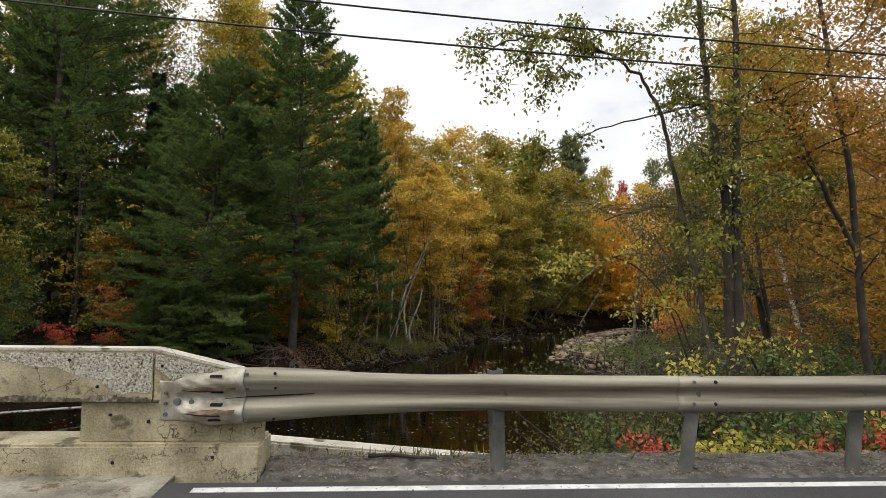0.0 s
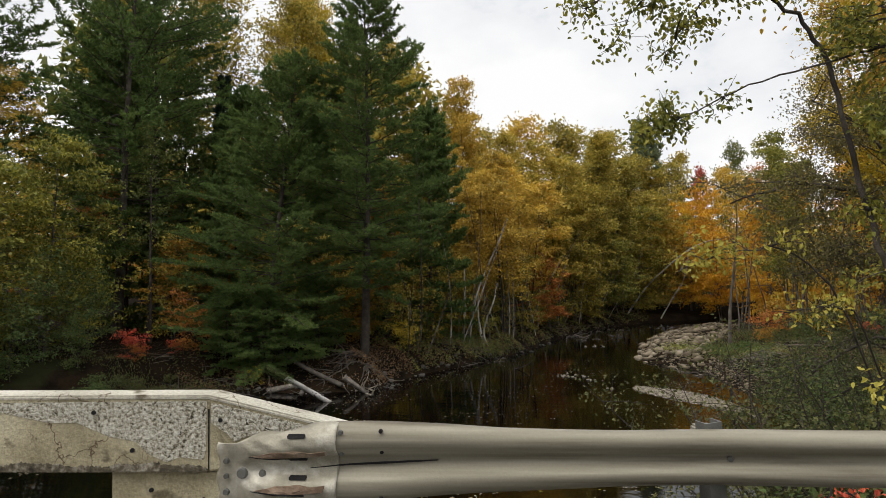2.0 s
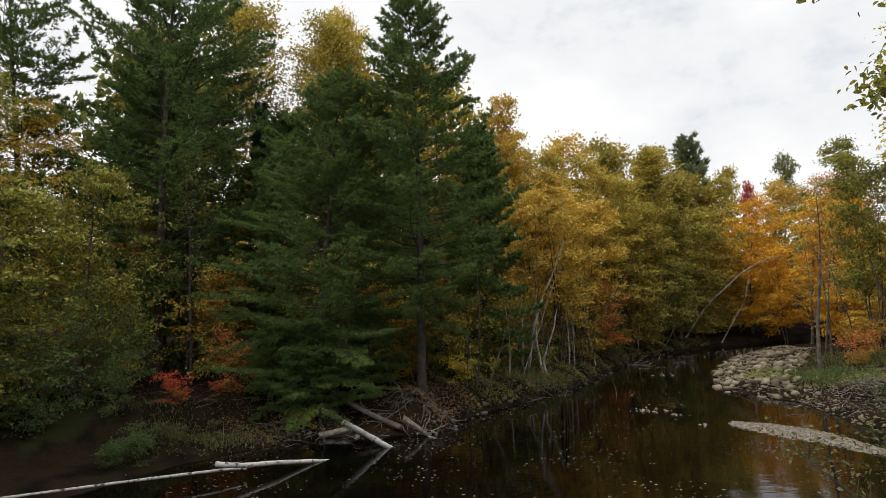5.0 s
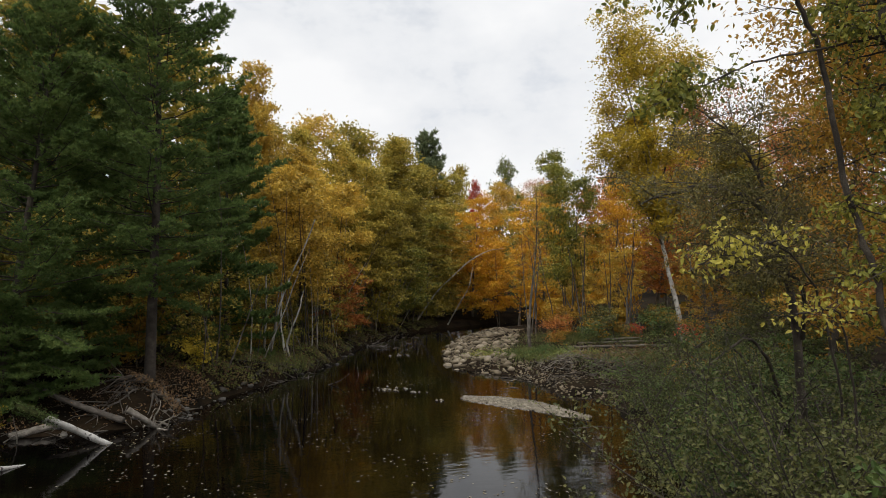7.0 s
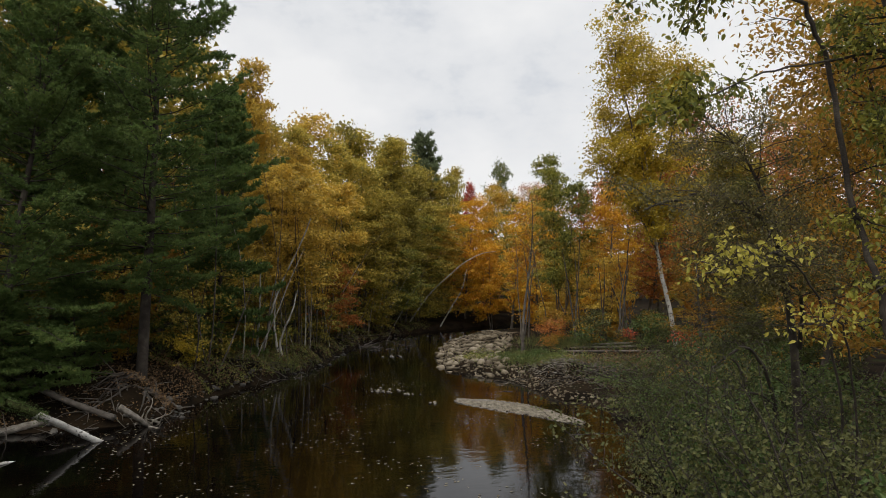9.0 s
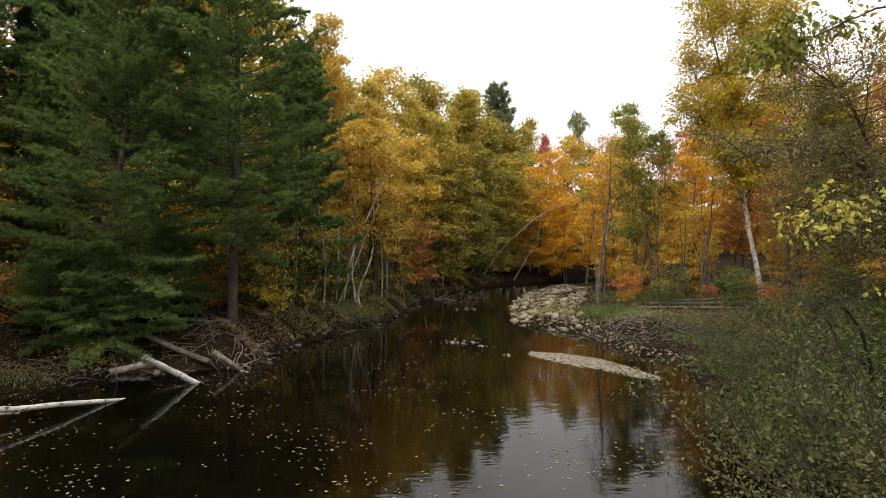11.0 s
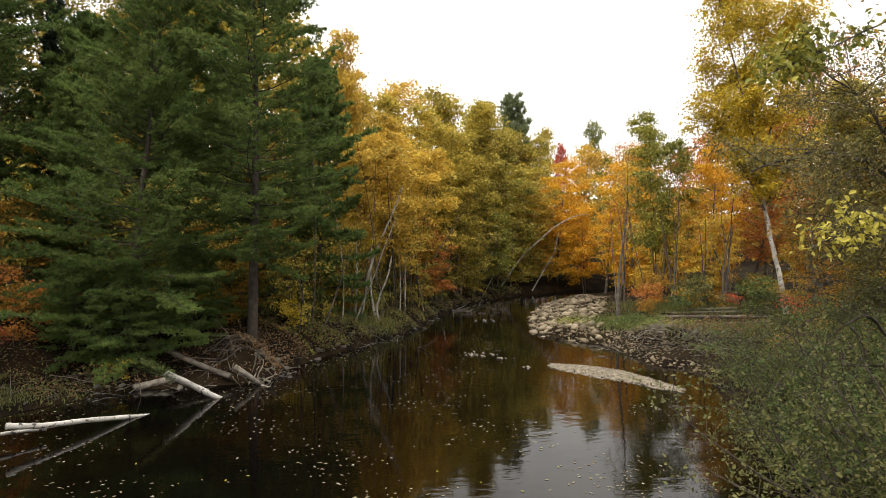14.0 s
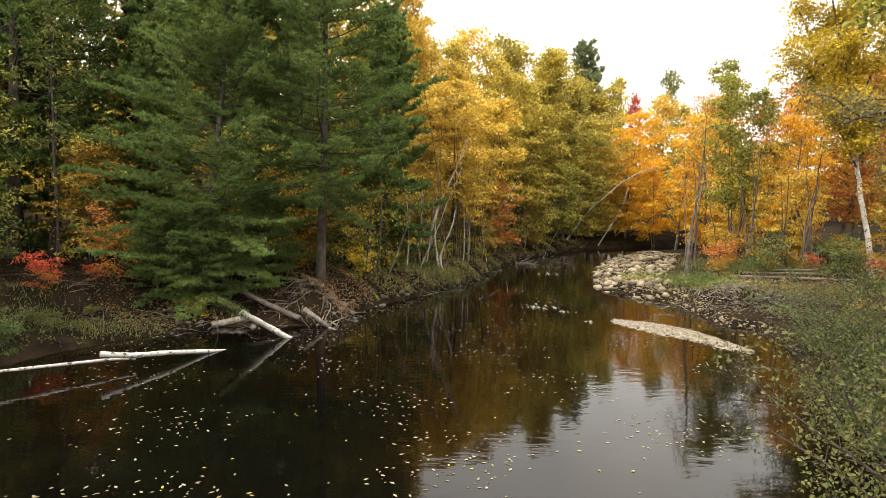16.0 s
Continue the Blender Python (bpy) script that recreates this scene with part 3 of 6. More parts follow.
def ground_z(x, y):
    x, y = np.asarray(x, float), np.asarray(y, float)
    dl, dr, wet = seg_dist(x, y, LEFT_SHORE), seg_dist(x, y, RIGHT_SHORE), in_river(x, y)
    wob = wave(x, y)
    low = np.clip((-7.2 - x) / 4.5, 0, 1) * (y < 31)
    step = np.clip((dl - 2.4) / 1.3, 0, 1)
    bench = 0.32 * (1 - np.exp(-dl / 0.8)) + 1.0 * step * step * (3 - 2 * step)
    left = WATER_Z + (1 - low) * np.interp(y, [31, 38], [1.25, 0.7]) * (1 - np.exp(-dl / np.interp(x, [-8, -2], [1.6, 0.55]))) + low * bench + 0.03 * dl + 0.10 * wob * np.minimum(1, dl)
    right = WATER_Z + 0.45 * (1 - np.exp(-dr / 1.6)) + 0.045 * dr + 0.08 * wob * np.minimum(1, dr)
    right = right + 0.55 * np.exp(-((x - 11.7) / 1.7) ** 2 - ((y - 31.3) / 1.4) ** 2) * np.minimum(1, dr / 0.8)
    z = np.where(dl < dr, left, right)
    far = np.clip((np.hypot(x, y) - 70) / 120, 0, 1)
    z = z + 9 * far * far
    z = np.where(wet, WATER_Z - 0.05 - 0.5 * np.minimum(dl, dr).clip(0, 3) / 3, z)
    edge = 5.25 + 0.078 * x
    fill = np.where(y < edge, -0.12, -0.12 - 0.8 * (y - edge)) + 0.05 * wob * (y > edge)
    back = np.where(y > -6, fill, -0.12 + 0.8 * (y + 6))
    return np.where((x > -1.25) | (x < -17.2), np.maximum(z, np.minimum(fill, back)), z)


def axis(lo, hi, step, reach, grow=1.25):
    mid = list(np.arange(lo, hi + 1e-6, step))
    a, s = [], step
    p = lo
    while p > -reach:
        s *= grow
        p -= s
        a.append(p)
    c, s, p = [], step, hi
    while p < reach:
        s *= grow
        p += s
        c.append(p)
    return np.array(a[::-1] + mid + c)


gx, gy = axis(-24, 26, 0.3, 1500), axis(2, 62, 0.34, 1500)
GX, GY = np.meshgrid(gx, gy)
GZ = ground_z(GX, GY)
idx = np.arange(GX.size).reshape(GX.shape)
quads = np.stack([idx[:-1, :-1].ravel(), idx[:-1, 1:].ravel(), idx[1:, 1:].ravel(), idx[1:, :-1].ravel()], 1)
ground = put("ground", mesh_np("ground", np.stack([GX, GY, GZ], -1).reshape(-1, 3), quads, True), SHADED_SOIL)
tagged(ground, "dark forest soil covered with brown fallen leaves, shade of the trees darkened into it", "ground", kind="structure")
bm = bmesh.new()
bmesh.ops.create_grid(bm, x_segments=1, y_segments=1, size=1, matrix=Matrix.Translation((20, 15, WATER_Z)) @ Matrix.Diagonal((65, 75, 1, 1)))
water = part("water", bm, WATER, None)
tagged(water, "dark brown still river water with faint ripples", "water", kind="structure")

# ---------------------------------------------------------------- road, bridge and guardrail
TURN = 4.46          # the road runs this much across the x axis
road_frame = pose(0, 0, 0, 0, 0, TURN)


def lay(name, bm, mat, label, category, kind="structure"):
    ob = part(name, bm, mat, None)
    ob.matrix_world = road_frame
    return tagged(ob, label, category, kind=kind)


lay("road", box_bm(-70, 70, -4.6, 4.62, ROAD_Z - 0.14, ROAD_Z), ASPHALT, "worn grey asphalt road with a white edge line", "road")
bm = box_bm(-1.45, 70, 4.40, 4.50, ROAD_Z - 0.02, ROAD_Z + 0.004)
line = lay("edge_line", bm, PAINT, "worn white painted line along the road edge", "road marking")
lay("bridge_gutter", box_bm(-17, -1.7, 4.22, 4.80, ROAD_Z - 0.02, ROAD_Z + 0.005), GREY_CONCRETE, "pale worn concrete strip beside the bridge kerb", "gutter")
# gravel shoulder with loose stones
rng = np.random.default_rng(5)
sx, sy = np.linspace(-1.33, 12, 160), np.linspace(4.6, 5.95, 23)
sx = sx + 0.35
SX, SY = np.meshgrid(sx, sy)
hump = 0.035 * np.sin(np.clip((SY - 4.6) / 0.8, 0, 1) * 3.14) + 0.012 * wave(SX * 4, SY * 6) + 0.008 * rng.normal(size=SX.shape) - 0.8 * np.clip(SY - 5.42, 0, None)
WX, WY = SX * math.cos(radians(TURN)) - SY * math.sin(radians(TURN)), SX * math.sin(radians(TURN)) + SY * math.cos(radians(TURN))
hump = np.where(WY > 5.25 + (WX + 1.46) * 0.479, -0.6, hump)
ids = np.arange(SX.size).reshape(SX.shape)
q = np.stack([ids[:-1, :-1].ravel(), ids[:-1, 1:].ravel(), ids[1:, 1:].ravel(), ids[1:, :-1].ravel()], 1)
sh = put("gravel_shoulder", mesh_np("gravel_shoulder", np.stack([SX, SY, ROAD_Z - 0.012 + hump], -1).reshape(-1, 3), q, True), GRAVEL)
sh.matrix_world = road_frame
tagged(sh, "grey gravel shoulder strewn with grit beside the asphalt", "shoulder", kind="structure")


def rock(seed, rough=0.25, flat=0.6, cuts=1):
    """A rounded stone about one unit across."""
    bm = bmesh.new()
    bmesh.ops.create_icosphere(bm, subdivisions=cuts, radius=0.5)
    r = np.random.default_rng(seed)
    a = r.normal(size=(3, 3))
    for v in bm.verts:
        p = np.array(v.co)
        s = 1 + rough * sum(np.sin(3.2 * (a[i] @ p) + i) for i in range(3)) / 2
        v.co = Vector((p[0] * s, p[1] * s * 0.8, p[2] * s * flat))
    for f in bm.faces:
        f.smooth = True
    me = bpy.data.meshes.new("stone")
    bm.to_mesh(me)
    bm.free()
    return me


# grit: many small stones in one mesh
ICO = bmesh.new()
bmesh.ops.create_icosphere(ICO, subdivisions=1, radius=0.5)
ICO_V, ICO_F = np.array([v.co[:] for v in ICO.verts]), np.array([[v.index for v in f.verts] for f in ICO.faces])
ICO.free()


def scatter_stones(name, spots, sizes, mat, seed, label, category, parent=None, round_stones=False):
    r = np.random.default_rng(seed)
    proto = np.array([(1, 0, 0), (-1, 0, 0), (0, 1, 0), (0, -1, 0), (0, 0, 0.7), (0, 0, -0.7)]) * 0.5
    tri = np.array([(0, 2, 4), (2, 1, 4), (1, 3, 4), (3, 0, 4), (2, 0, 5), (1, 2, 5), (3, 1, 5), (0, 3, 5)])
    if round_stones:
        proto, tri = ICO_V * (1, 0.8, 0.55), ICO_F
    k, c_n = len(spots), len(proto)
    v = proto[None] * r.uniform(0.7, 1.25, (k, c_n, 1)) * np.asarray(sizes)[:, None, None]
    az = r.uniform(0, 6.28, k)
    c, s = np.cos(az)[:, None], np.sin(az)[:, None]
    v = np.stack([v[..., 0] * c - v[..., 1] * s, v[..., 0] * s + v[..., 1] * c, v[..., 2]], -1) + np.asarray(spots)[:, None]
    f = (tri[None] + np.arange(k)[:, None, None] * c_n).reshape(-1, 3)
    ob = put(name, mesh_np(name, v.reshape(-1, 3), f), mat, parent)
    return tagged(ob, label, category, kind="stuff")


k = 4500
u = rng.uniform(-1.3, 6, k)
v = 4.62 + 0.72 * rng.uniform(size=k) ** 0.8
co, si = math.cos(radians(TURN)), math.sin(radians(TURN))
scatter_stones("loose_grit", np.stack([u * co - v * si, u * si + v * co, np.full(k, ROAD_Z + 0.015) + 0.02 * rng.uniform(size=k)], 1), 0.009 + 0.026 * rng.uniform(size=k) ** 2, PEBBLE, 6, "loose grey grit and small stones on the shoulder", "gravel")

# bridge deck, abutment and wing wall
lay("bridge_deck", box_bm(-17.2, -1.0, -4.9, 5.2, -0.75, ROAD_Z - 0.142), GREY_CONCRETE, "grey concrete slab that carries the road over the river", "bridge deck")
lay("abutment", box_bm(-1.0, -0.6, -4.9, 5.22, -4.6, ROAD_Z - 0.16), GREY_CONCRETE, "grey concrete wall under the bridge end", "abutment")
bm = bmesh.new()
A, B, T = Vector((-1.46, 5.25, 0.05)), Vector((2.3, 7.05, -0.72)), Vector((-0.13, 0.27, 0))
top = [A, B, B + T, A + T]
vs = [bm.verts.new(p) for p in top] + [bm.verts.new((p.x, p.y, -4.2)) for p in top]
for q in ((0, 1, 2, 3), (7, 6, 5, 4), (0, 4, 5, 1), (1, 5, 6, 2), (2, 6, 7, 3), (3, 7, 4, 0)):
    bm.faces.new([vs[i] for i in q])
bmesh.ops.recalc_face_normals(bm, faces=bm.faces[:])
bmesh.ops.bevel(bm, geom=bm.edges[:], offset=0.02, segments=2, affect="EDGES")
wing = part("wing_wall", bm, PALE_CONCRETE, None)
tagged(wing, "pale weathered concrete wing wall sloping down the bank", "wing wall", kind="structure")

# concrete parapet
FACE, BACK, END = 4.86, 5.03, -1.37
parapet = new("bridge_parapet")
parapet.matrix_world = road_frame @ Matrix.Translation((0.35, 0, 0))
tagged(parapet, "weathered cracked concrete bridge parapet with an open slot and kerb", "parapet")


def extrude_profile(points, y0, y1, bevel=0.012):
    """A prism over a polygon of (x, z) between y0 and y1."""
    bm = bmesh.new()
    f = bm.faces.new([bm.verts.new((x, y0, z)) for x, z in points])
    r = bmesh.ops.extrude_face_region(bm, geom=[f])
    bmesh.ops.translate(bm, vec=(0, y1 - y0, 0), verts=[v for v in r["geom"] if isinstance(v, bmesh.types.BMVert)])
    bmesh.ops.recalc_face_normals(bm, faces=bm.faces[:])
    if bevel:
        bmesh.ops.bevel(bm, geom=bm.edges[:], offset=bevel, segments=2, affect="EDGES")
    return bm


bm = extrude_profile([(-17, 0.515), (END, 0.515), (END, 0.735), (-1.62, 0.80), (-2.27, 0.955), (-17, 0.945)], FACE, BACK, 0.014)
top_beam = part("top_beam", bm, CONCRETE, parapet)
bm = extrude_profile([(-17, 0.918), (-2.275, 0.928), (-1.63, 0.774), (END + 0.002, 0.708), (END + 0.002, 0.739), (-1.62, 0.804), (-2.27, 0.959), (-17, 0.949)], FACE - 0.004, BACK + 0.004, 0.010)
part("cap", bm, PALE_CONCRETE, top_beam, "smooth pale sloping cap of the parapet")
part("end_block", box_bm(-2.86, END, FACE + 0.03, BACK + 0.02, 0.17, 0.512, 0.01), CONCRETE, parapet)
for u in (-6.4, -9.8, -13.2, -16.6):
    part("post", box_bm(u, u + 0.6, FACE + 0.03, BACK + 0.02, 0.17, 0.512, 0.01), CONCRETE, parapet)
part("kerb", box_bm(-17, END + 0.01, FACE - 0.06, 5.26, -0.30, 0.175, 0.02), CONCRETE, parapet, "stained pale concrete kerb")
# worn face where the stones show
bm = bmesh.new()
pts = [(-3.9, 0.915), (-2.36, 0.925), (-2.282, 0.925), (-2.285, 0.66), (-2.30, 0.585), (-2.44, 0.60), (-2.52, 0.572), (-2.63, 0.62), (-2.70, 0.69), (-2.86, 0.72), (-3.05, 0.80), (-3.22, 0.80), (-3.5, 0.86)]
f = bm.faces.new([bm.verts.new((x, FACE - 0.003, z)) for x, z in pts])
r = bmesh.ops.extrude_face_region(bm, geom=[f])
bmesh.ops.translate(bm, vec=(0, 0.02, 0), verts=[v for v in r["geom"] if isinstance(v, bmesh.types.BMVert)])
bmesh.ops.recalc_face_normals(bm, faces=bm.faces[:])
part("worn_face", bm, AGGREGATE, top_beam, "rough face with exposed pale aggregate")
bm = bmesh.new()
pts = [(-2.255, 0.915), (-2.20, 0.905), (-1.70, 0.785), (-1.78, 0.755), (-1.86, 0.74), (-1.95, 0.70), (-2.03, 0.725), (-2.12, 0.69), (-2.16, 0.735), (-2.20, 0.76), (-2.255, 0.80)]
f = bm.faces.new([bm.verts.new((x, FACE - 0.004, z)) for x, z in pts])
r = bmesh.ops.extrude_face_region(bm, geom=[f])
bmesh.ops.translate(bm, vec=(0, 0.02, 0), verts=[v for v in r["geom"] if isinstance(v, bmesh.types.BMVert)])
bmesh.ops.recalc_face_normals(bm, faces=bm.faces[:])
part("worn_corner", bm, AGGREGATE, top_beam, "rough face with exposed pale aggregate")
part("joint", box_bm(-2.273, -2.266, FACE - 0.004, FACE + 0.01, 0.53, 0.88), DARK_HOLE, top_beam, "dark vertical joint")
rough = np.random.default_rng(9)
xs = np.linspace(-3.6, -2.28, 150)
low = [(float(x), 0.5135 + 0.001 * float(rough.normal())) for x in xs]
high = [(float(x), 0.556 + 0.004 * float(rough.normal()) + 0.009 * math.sin(x * 9) + 0.006 * math.sin(x * 31)) for x in xs[::-1]]
part("spalled_edge", extrude_profile(low + high, FACE - 0.005, FACE + 0.02, 0.0), SPALLED, top_beam, "dark broken lower edge of the beam")


def disc_bm(x, y, z, r, depth, axis_y=True, seg=12):
    bm = bmesh.new()
    m = Matrix.Translation((x, y, z)) @ (Matrix.Rotation(radians(90), 4, "X") if axis_y else Matrix())
    bmesh.ops.create_cone(bm, cap_ends=True, segments=seg, radius1=r, radius2=r * 0.8, depth=depth, matrix=m)
    return bm


for x, z in ((-2.20, 0.815), (-2.72, 0.64), (-2.95, 0.86), (-2.62, 0.40), (-2.31, 0.345), (-2.55, 0.03), (-1.75, 0.07)):
    part("pit", disc_bm(x, FACE - (0.066 if z < 0.16 else 0.006) + (0.03 if 0.17 < z < 0.51 else 0), z, 0.014, 0.012), DARK_HOLE, parapet, "small dark hole")

# steel guardrail
rail = new("guardrail")
tagged(rail, "dented weathered steel guardrail fixed to the concrete parapet", "guardrail")
ROW = [(-2.27, 4.640, 0.545), (-2.1, 4.645, 0.55), (-1.85, 4.665, 0.56), (-1.66, 4.69, 0.57), (-1.5, 4.72, 0.578), (-0.9, 4.76, 0.60), (-0.2, 4.80, 0.605), (0.7, 4.87, 0.61), (1.6, 4.895, 0.617), (2.28, 4.90, 0.622), (2.8, 4.93, 0.627), (3.9, 5.02, 0.635), (5.5, 5.16, 0.645), (7.8, 5.40, 0.66), (12.0, 5.85, 0.68)]


def rail_at(x):
    xs, ys, zs = zip(*ROW)
    return float(np.interp(x, xs, ys)), float(np.interp(x, xs, zs))


PROFILE = np.array([(-0.156, 0.075), (-0.150, 0.045), (-0.118, 0.012), (-0.086, 0.0), (-0.060, 0.012), (-0.026, 0.066), (0.0, 0.078), (0.026, 0.066), (0.060, 0.012), (0.086, 0.0), (0.118, 0.012), (0.150, 0.045), (0.156, 0.075)])


def opened(x):
    """How much taller the beam is where it has been flattened towards its end."""
    return 1 + np.interp(x, [-2.3, -2.09, -1.95, -1.75, -1.55, -1.3, -0.6, 0.1], [0.03, 0.05, 0.28, 0.45, 0.50, 0.46, 0.16, 0.0])


def crumple(x, z, out):
    """Depth of the torn end shoe: a flat plate that rises into two folded ridges."""
    y, zc = rail_at(x)
    pz = (z - zc) / opened(x)
    py = np.interp(pz, PROFILE[:, 0], PROFILE[:, 1])
    c = np.interp(x, [-2.3, -2.08, -1.96, -1.75], [1.0, 1.0, 0.2, -0.15])
    fold = 0.014 * (abs((7 * x + 16 * pz) % 1 - 0.5) * 2 - 0.5) * np.interp(x, [-2.08, -1.97, -1.7, -1.55], [0, 1, 0.6, 0.1])
    return float(y - out + py * (1 - c) + 0.055 * c + fold)


def beam(name, x0, x1, out, mat, label="", crush=False, n=44):
    """A length of W-shaped beam; crush gives the torn end shoe."""
    xs = np.linspace(x0, x1, n)
    prof = PROFILE
    if crush:
        pz = np.linspace(-0.156, 0.156, 27)
        prof = np.column_stack([pz, np.interp(pz, PROFILE[:, 0], PROFILE[:, 1])])
    vs = []
    for x in xs:
        y, z = rail_at(x)
        for j, (pz, py) in enumerate(prof):
            h = z + pz * opened(x) + 0.003 * math.sin(3.3 * x)
            if crush:
                h += 0.010 * math.sin(19 * x + 1.0) * (abs(pz) > 0.15)
                vs.append((x + 0.010 * math.sin(40 * pz) * (x < x0 + 0.01), crumple(x, h, out), h))
            else:
                vs.append((x, y - out + 0.004 * math.sin(x * 2.1 + j) + py, h))
    k = len(prof)
    i = (np.arange(n - 1)[:, None] * k + np.arange(k - 1)[None]).ravel()
    ob = put(name, mesh_np(name, vs, np.stack([i, i + 1, i + k + 1, i + k], 1), True), mat, rail, label)
    s = ob.modifiers.new("thickness", "SOLIDIFY")
    s.thickness, s.offset = 0.005, 1.0
    return ob


beam("beam", -1.62, 2.36, 0.06, STEEL)
beam("beam", 2.20, 6.2, 0.066, STEEL)
beam("beam", 6.1, 12.0, 0.06, STEEL)
shoe = beam("end_shoe", -2.2, -1.52, 0.072, BRIGHT_STEEL, "flattened torn end piece of bare steel", crush=True, n=48)
def on_shoe(name, outline, mat, label, proud=0.004):
    """A thin patch on the shoe's face, bent to its folds."""
    bm = extrude_profile(outline, -0.004, 0.004, 0.0)
    bmesh.ops.triangulate(bm, faces=bm.faces[:])
    bmesh.ops.subdivide_edges(bm, edges=bm.edges[:], cuts=2)
    for v in bm.verts:
        v.co.y += crumple(v.co.x, v.co.z, 0.072) - proud
    part(name, bm, mat, shoe, label)


for x0, x1, z in ((-2.00, -1.58, 0.636), (-1.98, -1.58, 0.448)):
    ln = x1 - x0
    on_shoe("rust_fold", [(x0, z), (x0 + 0.3 * ln, z + 0.026), (x0 + 0.62 * ln, z + 0.034), (x0 + 0.8 * ln, z + 0.022), (x1, z + 0.028), (x1 - 0.01, z - 0.006), (x0 + 0.55 * ln, z - 0.014), (x0 + 0.25 * ln, z - 0.008)], RUST, "brown rusted fold in the torn steel")
    on_shoe("tear", [(x0 - 0.02, z - 0.004), (x0 + 0.3 * ln, z - 0.010), (x0 + 0.72 * ln, z - 0.015), (x0 + 0.72 * ln, z - 0.025), (x0 + 0.3 * ln, z - 0.020)], DARK_HOLE, "dark tear in the steel", 0.006)
for x, z in ((-1.74, 0.752), (-1.74, 0.612), (-1.74, 0.512), (-1.74, 0.392)):
    on_shoe("slot", [(x - 0.045, z - 0.010), (x + 0.045, z - 0.010), (x + 0.052, z), (x + 0.045, z + 0.010), (x - 0.045, z + 0.010), (x - 0.052, z)], DARK_HOLE, "dark empty bolt slot", 0.007)
bm = box_bm(-1.68, -0.95, -0.004, 0.006, -0.006, 0.006)
bmesh.ops.subdivide_edges(bm, edges=[e for e in bm.edges if abs(e.verts[0].co.x - e.verts[1].co.x) > 0.1], cuts=8)
for v in bm.verts:
    w = 0.25 + 0.75 * max(0.0, math.sin((v.co.x + 1.68) / 0.73 * 3.1)) * (0.5 + (v.co.x + 1.68))
    v.co.y += rail_at(v.co.x)[0] + 0.004
    v.co.z = v.co.z * w + rail_at(v.co.x)[1] - 0.008 + 0.03 * (v.co.x + 1.3) * 0.5
part("tear", bm, DARK_HOLE, rail, "dark tear in the steel")


def bolt(x, z, r=0.019, dy=-0.075, mat=None, name="bolt", owner=None):
    part(name, disc_bm(x, rail_at(x)[0] + dy, z, r, 0.018, seg=10), mat or STEEL_POST, owner or rail)


for x, z, r in ((-2.06, 0.535, 0.034), (-2.15, 0.605, 0.018), (-2.15, 0.52, 0.016), (-2.15, 0.43, 0.02), (-1.95, 0.53, 0.022)):
    bolt(x, z, r, crumple(x, z, 0.072) - rail_at(x)[0] - 0.008, None, "bolt", shoe)
for x in (-1.5, -1.27):
    for dz in (0.185, 0.06, -0.085, -0.195):
        bolt(x, rail_at(x)[1] + dz, 0.013 if x > -1.4 else 0.016, -0.052 if abs(dz) > 0.1 else -0.02, DARK_HOLE if x > -1.4 else None, "bolt" if x < -1.4 else "bolt_hole")
for x in (2.33, 2.52):
    for dz in (0.115, -0.075):
        bolt(x, rail_at(x)[1] + dz, 0.016, -0.062, None if x < 2.4 else DARK_HOLE, "bolt" if x < 2.4 else "bolt_hole")
bolt(0.70, 0.60, 0.02, 0.012)


def rail_post(x, tilt, turn, block=False):
    """A steel channel post behind the beam."""
    y, z = rail_at(x)
    bm = bmesh.new()
    prof = [(-0.055, 0.0), (0.055, 0.0), (0.055, 0.09), (0.047, 0.09), (0.047, 0.008), (-0.047, 0.008), (-0.047, 0.09), (-0.055, 0.09)]
    f = bm.faces.new([bm.verts.new((a, c, -0.9)) for a, c in prof])
    e = bmesh.ops.extrude_face_region(bm, geom=[f])
    bmesh.ops.translate(bm, vec=(0, 0, 0.9 + 0.80), verts=[v for v in e["geom"] if isinstance(v, bmesh.types.BMVert)])
    bmesh.ops.recalc_face_normals(bm, faces=bm.faces[:])
    bmesh.ops.transform(bm, matrix=pose(x, y + 0.05, 0, 0, tilt, turn), verts=bm.verts[:])
    part("post", bm, STEEL_POST, rail, "grey steel post")
    if not block:
        return
    bm = box_bm(-0.06, 0.06, 0.10, 0.22, 0.47, 0.745, 0.012)
    bmesh.ops.transform(bm, matrix=pose(x, y + 0.04, 0, 0, tilt * 0.5, turn * 0.4), verts=bm.verts[:])
    part("spacer_block", bm, GREY_CONCRETE, rail, "weathered pale grey block behind the beam")


rail_post(0.66, -3, 24, True)
rail_post(2.30, 6, -28, True)
rail_post(3.86, 4, -24)
rail_post(5.5, 3, -20)
rail_post(7.4, 2, -20)
rail_post(9.4, 2, -20)


